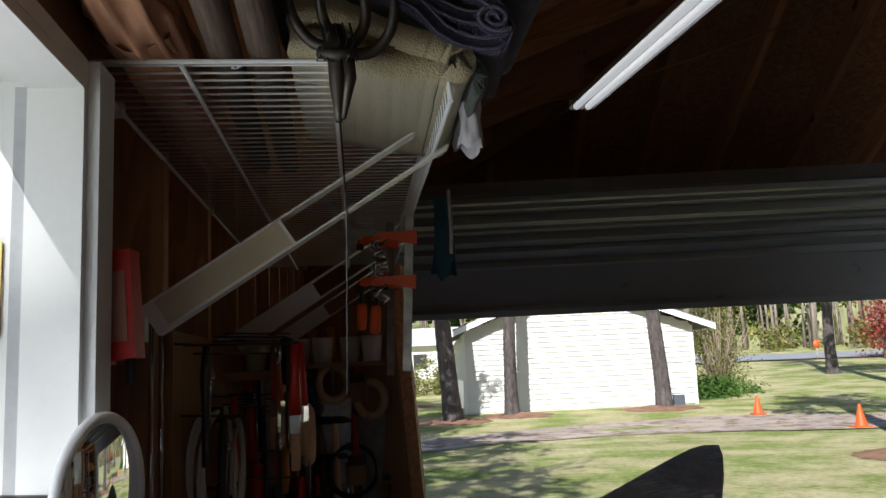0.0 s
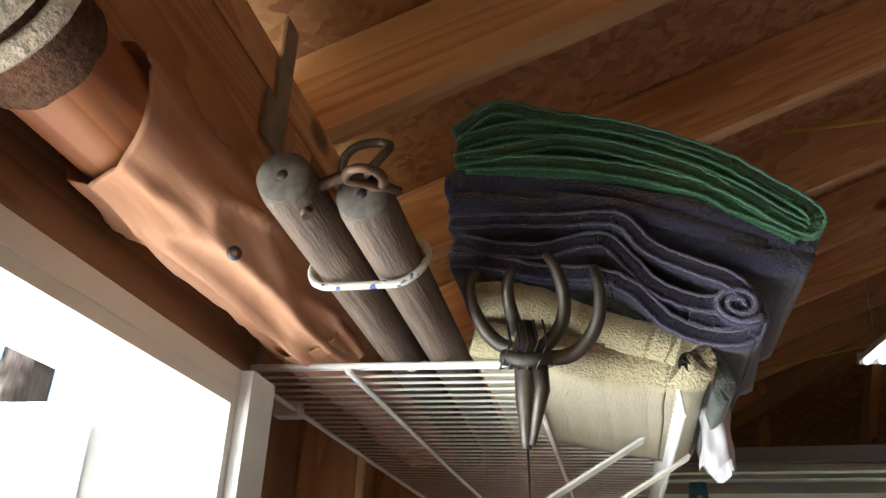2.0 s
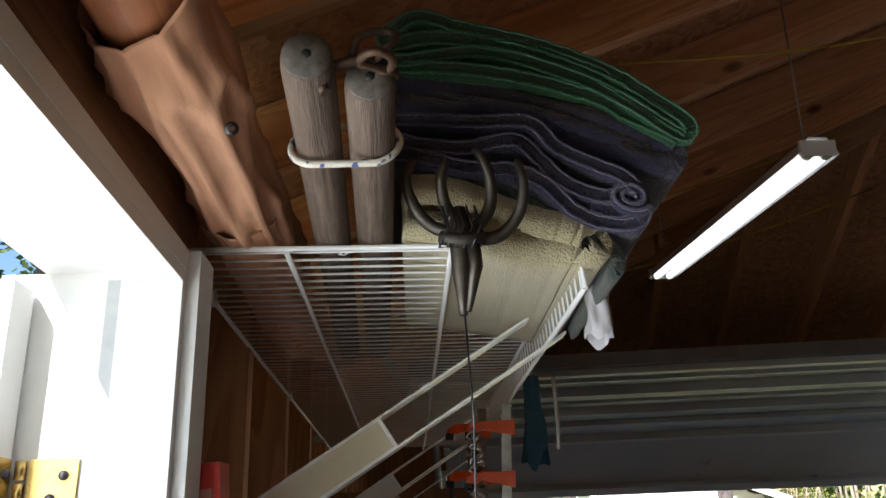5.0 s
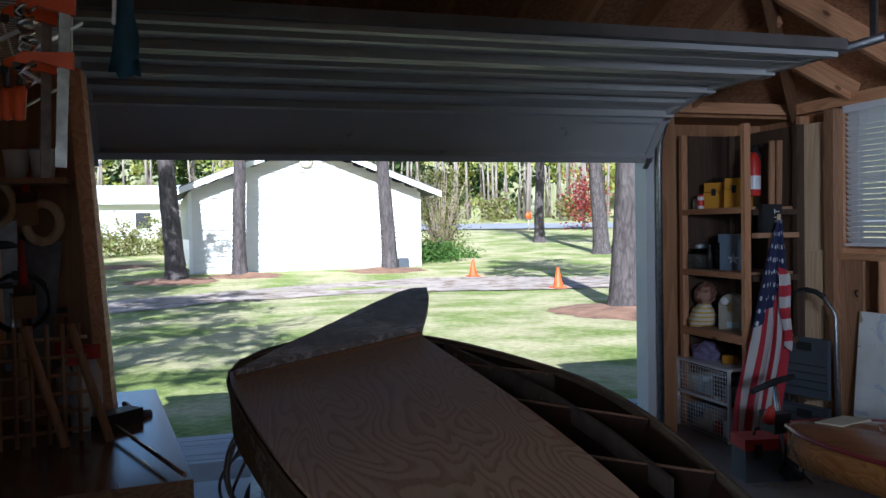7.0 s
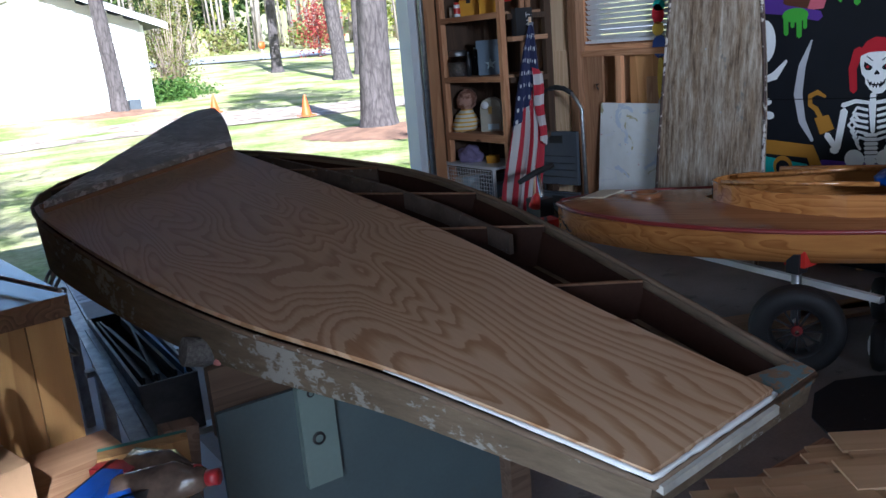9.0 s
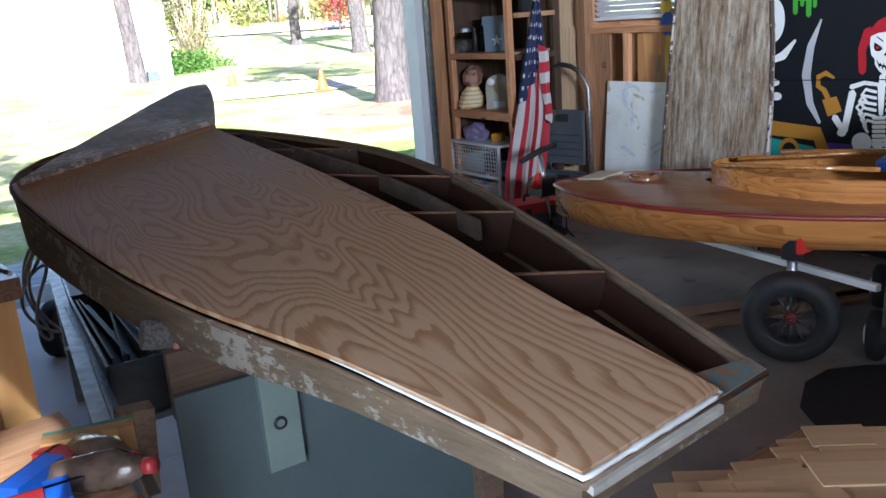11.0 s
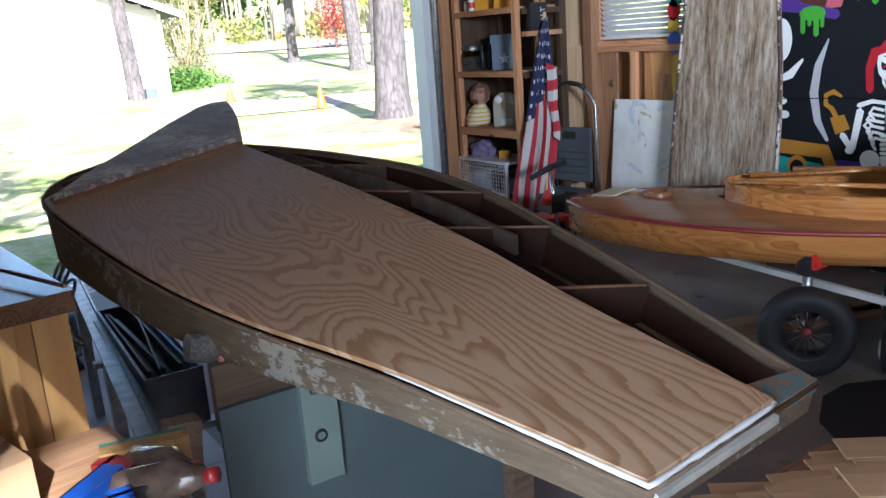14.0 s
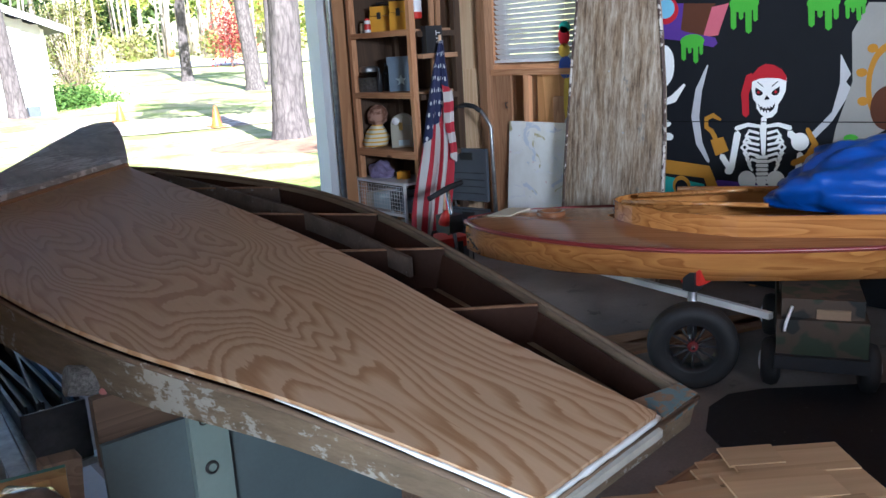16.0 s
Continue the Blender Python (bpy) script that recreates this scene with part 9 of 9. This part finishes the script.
part("utility_box", B(((HW - 1.6, -0.3, 0.1), (HW - 1.0, -0.06, 0.9))), white_paint, house, bevel=0.02)
fh = thing("far_house", pose(-14, 62, 1.0), "long low white house far behind the lawn", "house")
part("wall", B(((0, 0, 0), (13, 6, 2.6))), siding_m, fh)
rb_ = bmesh.new()
bm_prism(rb_, [(-0.6, 2.6), (6.6, 2.6), (3, 4.1)], 14, Matrix(((0, 0, 1, -0.5), (1, 0, 0, 0), (0, 1, 0, 0), (0, 0, 0, 1))))
part("roof", rb_, plain("pale_metal_roof", (0.6, 0.6, 0.6), 0.4), fh)
for x in (2, 6, 10):
    part("window", B(((x, -0.03, 0.9), (x + 1, 0.0, 2.0))), black_plastic, fh)

# traffic cones
cone_m = plain("orange_cone", (0.8, 0.1, 0.01), 0.5, vary=0.08)
def cone(at):
    c = thing("traffic_cone", at, "small orange traffic cone standing by the drive", "cone", group="traffic cones")
    part("body", lathe([(0.15, 0.03), (0.035, 0.55), (0.03, 0.57), (0, 0.57)], 20), cone_m, c)
    part("base", B(((-0.2, -0.2, 0), (0.2, 0.2, 0.035))), cone_m, c, bevel=0.01)
cone(pose(8.92, 26.2, rise(0, 26.2) + 0.02))
cone(pose(9.66, 21.05, -0.13))

# ---- trees ----
bark_m, bnt, bb = base("pine_bark", 0.95, 0, 0.15)
bv = coords(bnt, (1, 1, 0.33))
vo = bnt.nodes.new("ShaderNodeTexVoronoi")
vo.feature = "DISTANCE_TO_EDGE"
vo.inputs["Scale"].default_value = 9
dn = noise_tex(bnt, bv, 6, 5)
vm = bnt.nodes.new("ShaderNodeMix")
vm.data_type = "VECTOR"
vm.inputs[0].default_value = 0.12
bnt.links.new(bv, vm.inputs[4])
bnt.links.new(dn, vm.inputs[5])
bnt.links.new(vm.outputs[1], vo.inputs["Vector"])
fur = noise_tex(bnt, coords(bnt, (1, 1, 0.16)), 13, 7, 0.72, 0.5)
plates = ramp(bnt, fur, [(0.30, (0.032, 0.026, 0.026)), (0.45, (0.078, 0.067, 0.066)), (0.62, (0.14, 0.123, 0.12)), (0.8, (0.23, 0.205, 0.2))])
crack = mix(bnt, 0.35, plates, ramp(bnt, vo.outputs["Distance"], [(0.0, (0.055, 0.046, 0.044)), (0.2, (0.17, 0.148, 0.14))]))
crack = mix(bnt, 0.5, crack, ramp(bnt, noise_tex(bnt, bv, 2.2, 5), [(0.3, (0.5, 0.45, 0.46)), (0.7, (1.1, 1.05, 1.0))]), "MULTIPLY")
bnt.links.new(crack, bb.inputs["Base Color"])
bump(bnt, bb, fur, 0.9, 0.05)


def leaf_material(name, a, b_, c):
    m, nt, b = base(name, 0.7, 0, 0.3)
    gm = nt.nodes.new("ShaderNodeNewGeometry")
    col = ramp(nt, gm.outputs["Random Per Island"], [(0.0, a), (0.5, b_), (1.0, c)])
    nt.links.new(col, b.inputs["Base Color"])
    b.inputs["Transmission Weight"].default_value = 0.0
    b.inputs["Subsurface Weight"].default_value = 0.0
    tr = nt.nodes.new("ShaderNodeBsdfTranslucent")
    nt.links.new(col, tr.inputs[0])
    mx = nt.nodes.new("ShaderNodeMixShader")
    mx.inputs[0].default_value = 0.45
    nt.links.new(b.outputs[0], mx.inputs[1])
    nt.links.new(tr.outputs[0], mx.inputs[2])
    nt.links.new(mx.outputs[0], nt.nodes["Material Output"].inputs[0])
    return m


needles = leaf_material("pine_needles", (0.03, 0.055, 0.015), (0.06, 0.1, 0.025), (0.1, 0.14, 0.04))
spring = leaf_material("spring_leaves", (0.16, 0.22, 0.03), (0.36, 0.4, 0.08), (0.5, 0.42, 0.14))
brush_m = leaf_material("brush_leaves", (0.12, 0.1, 0.04), (0.3, 0.27, 0.1), (0.2, 0.26, 0.05))
red_l = leaf_material("red_leaves", (0.2, 0.03, 0.03), (0.33, 0.06, 0.05), (0.4, 0.12, 0.08))
ivy = leaf_material("bright_green_leaves", (0.05, 0.11, 0.02), (0.1, 0.19, 0.035), (0.17, 0.26, 0.06))


def leaves_at(verts, faces, p, r, size, rnd):
    """One small pointed leaf at p, turned at random."""
    d = Vector((rnd.gauss(0, 1), rnd.gauss(0, 1), rnd.gauss(0, 0.7))).normalized()
    s = d.orthogonal().normalized()
    s = (Matrix.Rotation(rnd.uniform(0, 6.28), 3, d) @ s)
    i = len(verts)
    w = size * 0.36
    verts += [p - d * size * 0.5, p + s * w, p + d * size * 0.5, p - s * w]
    faces.append((i, i + 1, i + 2, i + 3))


def from_lists(name, verts, faces, mat):
    me = bpy.data.meshes.new(name)
    me.from_pydata([tuple(v) for v in verts], [], faces)
    me.materials.append(mat)
    return me


def trunk_bm(r0, r1, h, seed, seg=28, rings=46, flare=0.45, lean=(0, 0)):
    bm = bmesh.new()
    rows = []
    for i in range(rings + 1):
        t = (i / rings) ** 1.4
        z = h * t
        row = []
        for k in range(seg):
            q = 2 * math.pi * k / seg
            rr = r0 + (r1 - r0) * t + flare * r0 * math.exp(-z / 0.35)
            rr *= 1 + 0.10 * noise.noise(Vector((math.cos(q) * 1.7, math.sin(q) * 1.7, z * 0.5 + seed))) + 0.05 * noise.noise(Vector((math.cos(q) * 6, math.sin(q) * 6, z * 2.2 + seed)))
            row.append(bm.verts.new((rr * math.cos(q) + lean[0] * z + 0.12 * math.sin(z * 0.35 + seed), rr * math.sin(q) + lean[1] * z, z - 0.1)))
        rows.append(row)
    for a, b in zip(rows, rows[1:]):
        for k in range(seg):
            bm.faces.new((a[k], a[(k + 1) % seg], b[(k + 1) % seg], b[k])).smooth = True
    bm.faces.new(rows[-1])
    return bm


def pine_tree(at, r0, h, seed, label, crown0=8.0, n=2600, lean=(0, 0)):
    rnd = rng(seed)
    t = thing("pine_tree", at, label, "tree", group="pine trees")
    part("trunk", trunk_bm(r0, r0 * 0.45, h, seed, lean=lean), bark_m, t, "flaky grey brown bark")
    verts, faces = [], []
    lb_ = bmesh.new()
    limbs = 15
    for k in range(limbs):
        z = crown0 + (h - crown0) * (k / limbs)
        q = k * 2.4 + rnd.random()
        ln = (2.6 - 1.3 * k / limbs) * rnd.uniform(0.7, 1.2)
        a = Vector((lean[0] * z, lean[1] * z, z))
        e = a + Vector((math.cos(q) * ln, math.sin(q) * ln, ln * 0.35))
        bm_tube(lb_, [a, a.lerp(e, 0.5) + Vector((0, 0, 0.1)), e], [0.07, 0.045, 0.015], 6)
        for j in range(n // limbs // 6):
            c = a.lerp(e, rnd.uniform(0.35, 1.05)) + Vector((rnd.gauss(0, 0.35), rnd.gauss(0, 0.35), rnd.gauss(0, 0.25)))
            for _ in range(6):
                leaves_at(verts, faces, c + Vector((rnd.gauss(0, 0.14), rnd.gauss(0, 0.14), rnd.gauss(0, 0.12))), 0, rnd.uniform(0.16, 0.3), rnd)
    part("limbs", lb_, bark_m, t)
    cr = new("crown", from_lists("crown", verts, faces, needles))
    cr.parent = t
    return t
TR = "tall pine with a bare flaky trunk in straw mulch"
pine_tree(pose(-0.6, 27.97, rise(0, 28)), 0.32, 13, 3, TR, lean=(-0.035, 0))
p2 = pine_tree(pose(1.55, 29.05, rise(0, 29)), 0.24, 13, 5, "slim pine trunk before the white house", lean=(-0.01, 0))
pine_tree(pose(6.7, 29.5, rise(0, 29.5)), 0.27, 13, 8, "pine trunk before the corner of the white house", lean=(-0.02, 0))
pine_tree(pose(8.42, 14.9, -0.15), 0.34, 12, 12, "broad pine with scaly bark in red straw mulch", lean=(-0.01, 0), crown0=7.5)
pine_tree(pose(19.95, 45.7, rise(0, 45.7)), 0.3, 14, 17, "pine trunk far across the lawn", lean=(0.0, 0))
pine_tree(pose(18.25, 35.0, rise(0, 35)), 0.38, 13, 21, "thick pine trunk across the lawn", lean=(-0.03, 0))
pine_tree(pose(20.6, 37.2, rise(0, 37.2)), 0.3, 13, 25, "pine trunk standing behind another", lean=(-0.005, 0))
# unseen pines added behind and beside the garage, so that their crowns dapple the lawn
for k, (x, y) in enumerate(((-9.5, -3.0), (-3.2, -13.5), (-12, 5.5), (-7, 9.5), (1.5, -10), (6.5, -7.5), (9.5, -2.5), (-5.2, -2.5), (-15, 12), (13.5, 4.0), (-5.2, 5.0), (-8.5, 13.5), (-5.6, 15.5), (-11.5, 19), (9.2, 3.0), (12.2, 0.5), (4.2, -5.2), (-10, 0.5), (15.5, 8.0), (-6.8, 21))):
    copy_thing(p2, pose(x, y, -0.15, 0, 0, 40 * k))


def foliage(name, spots, size, mat, label, cat_, seed, kind="stuff"):
    """Loose leaves in uneven clumps; spots are (x, y, z, radius, height, count)."""
    rnd = rng(seed)
    verts, faces = [], []
    for x, y, z, rad, hh, n_ in spots:
        clumps = [(Vector((x + rnd.gauss(0, rad * 0.5), y + rnd.gauss(0, rad * 0.35), z + rnd.random() ** 0.8 * hh)), rad * rnd.uniform(0.12, 0.34)) for _ in range(max(4, n_ // 45))]
        for i in range(n_):
            c, cr_ = rnd.choice(clumps)
            leaves_at(verts, faces, c + Vector((rnd.gauss(0, cr_), rnd.gauss(0, cr_), rnd.gauss(0, cr_ * 0.8))), 0, size * rnd.uniform(0.6, 1.4), rnd)
    ob = new(name, from_lists(name, verts, faces, mat))
    return tagged(ob, label, cat_, kind=kind)


# shrub by the house, with bare stems
rnd = rng(31)
shrub = thing("shrub", pose(11.2, 37.5, rise(0, 37.5)), "tall loose shrub with bare stems and yellowing leaves", "shrub")
sbm = bmesh.new()
for k in range(46):
    q, ln = rnd.uniform(0, 6.28), rnd.uniform(2.2, 4.4)
    o = rnd.uniform(0.1, 0.5)
    sp = rnd.uniform(0.3, 1.5)
    bm_tube(sbm, [(math.cos(q) * o, math.sin(q) * o, 0), (math.cos(q) * (o + sp * 0.4), math.sin(q) * (o + sp * 0.4), ln * 0.5), (math.cos(q) * (o + sp), math.sin(q) * (o + sp), ln)], [0.035, 0.025, 0.01], 5)
part("stem", sbm, plain("pale_bark", (0.34, 0.26, 0.19), 0.9), shrub)
vs_, fs_ = [], []
for k in range(5200):
    q, rr = rnd.uniform(0, 6.28), abs(rnd.gauss(0.7, 0.5))
    leaves_at(vs_, fs_, Vector((math.cos(q) * rr, math.sin(q) * rr, rnd.uniform(0.2, 4.0))), 0, rnd.uniform(0.06, 0.14), rnd)
lv = new("leaves", from_lists("leaves", vs_, fs_, brush_m))
lv.parent = shrub
foliage("groundcover", [(9.4, 33.4, 0.15, 1.1, 0.5, 2200), (10.6, 35.2, 0.2, 1.2, 0.5, 1800)], 0.12, ivy, "bright green groundcover at the corner of the house", "groundcover", 5)
foliage("hedge", [(-4.5 + 1.5 * k, 41 + k, 0.4, 1.0, 1.2, 900) for k in range(3)] + [(-8 + 2 * k, 55, 1.0, 1.2, 1.6, 500) for k in range(4)], 0.14, brush_m, "low clipped hedge by the white house", "hedge", 6)
# red-leaved tree by the road
rt = thing("red_leaved_tree", pose(31, 62, rise(0, 62)), "small tree with dark red leaves by the road", "tree")
part("trunk", trunk_bm(0.12, 0.05, 3, 4, seg=10, rings=10), bark_m, rt)
vs_, fs_ = [], []
for k in range(1600):
    d = Vector((rnd.gauss(0, 0.8), rnd.gauss(0, 0.8), rnd.gauss(0, 1.2)))
    leaves_at(vs_, fs_, Vector((0, 0, 2.6)) + d, 0, rnd.uniform(0.14, 0.3), rnd)
lv = new("crown", from_lists("crown", vs_, fs_, red_l))
lv.parent = rt
sg = thing("road_marker", pose(27.0, 64.5, rise(0, 64.5)), "small orange road marker on a post", "sign")
part("post", tube([(0, 0, 0), (0, 0, 1.2)], 0.05, 8), grey_tin, sg)
part("plate", lathe([(0, 0.03), (0.3, 0.03), (0.3, 0), (0, 0)], 8, pose(0, -0.06, 1.2, 90)), cone_m, sg)

# far woods: many slim trunks and a haze of spring leaves
rnd = rng(40)
tb_ = bmesh.new()
for k in range(230):
    x, y = rnd.uniform(-45, 95), rnd.uniform(86, 128)
    h = rnd.uniform(12, 20)
    bm_tube(tb_, [(x, y, rise(0, y) - 0.2), (x + rnd.gauss(0, 0.3), y, rise(0, y) + h * 0.5), (x + rnd.gauss(0, 0.6), y, rise(0, y) + h)], [rnd.uniform(0.14, 0.3), 0.14, 0.06], 7)
solo("woods_trunks", tb_, plain("pale_trunks", (0.3, 0.25, 0.21), 0.9, vary=0.5, scale=0.4), "many slim pale trunks of the woods", "woods", kind="stuff")
foliage("woods_leaves", [(rnd.uniform(-45, 95), rnd.uniform(88, 130), 3.0 + rnd.random() * 9, 3.2, 4.5, 300) for k in range(70)], 0.6, spring, "pale green and yellow spring leaves of the woods", "woods", 41)
foliage("woods_brush", [(-45 + 3.2 * k, 88 + (k % 3) * 5, 2.2, 2.2, 2.4, 190) for k in range(44)], 0.5, brush_m, "brown and green brush at the edge of the woods", "woods", 42)
foliage("woods_pines", [(rnd.uniform(-50, 100), rnd.uniform(120, 138), 4.0 + rnd.random() * 10, 4.0, 6, 260) for k in range(60)], 0.9, needles, "dark green pines in the depth of the woods", "woods", 43)
bdm, bdn, bdb = base("distant_woods", 0.95)
dv = coords(bdn, (1.6, 1, 0.12))
dc = ramp(bdn, noise_tex(bdn, dv, 0.6, 6, 0.7), [(0.32, (0.06, 0.05, 0.04)), (0.5, (0.24, 0.22, 0.12)), (0.68, (0.42, 0.4, 0.3))])
bdn.links.new(mix(bdn, 0.5, dc, ramp(bdn, noise_tex(bdn, coords(bdn), 0.25, 6), [(0.35, (0.08, 0.1, 0.03)), (0.65, (0.4, 0.42, 0.2))])), bdb.inputs["Base Color"])
bm = bmesh.new()
seg = 24
prev = None
for k in range(seg + 1):
    q = math.pi * (0.02 + 0.96 * k / seg)
    col_ = [bm.verts.new((20 - 170 * math.cos(q), 20 + 140 * math.sin(q), zz + (0 if zz < 1 else 3 * noise.noise(Vector((k * 0.9, zz, 0)))))) for zz in (-1, 5, 10, 16, 21)]
    if prev:
        for a in range(4):
            bm.faces.new((prev[a], prev[a + 1], col_[a + 1], col_[a])).smooth = True
    prev = col_
solo("backdrop", bm, bdm, "distant wall of woods behind the road", "woods", kind="structure")
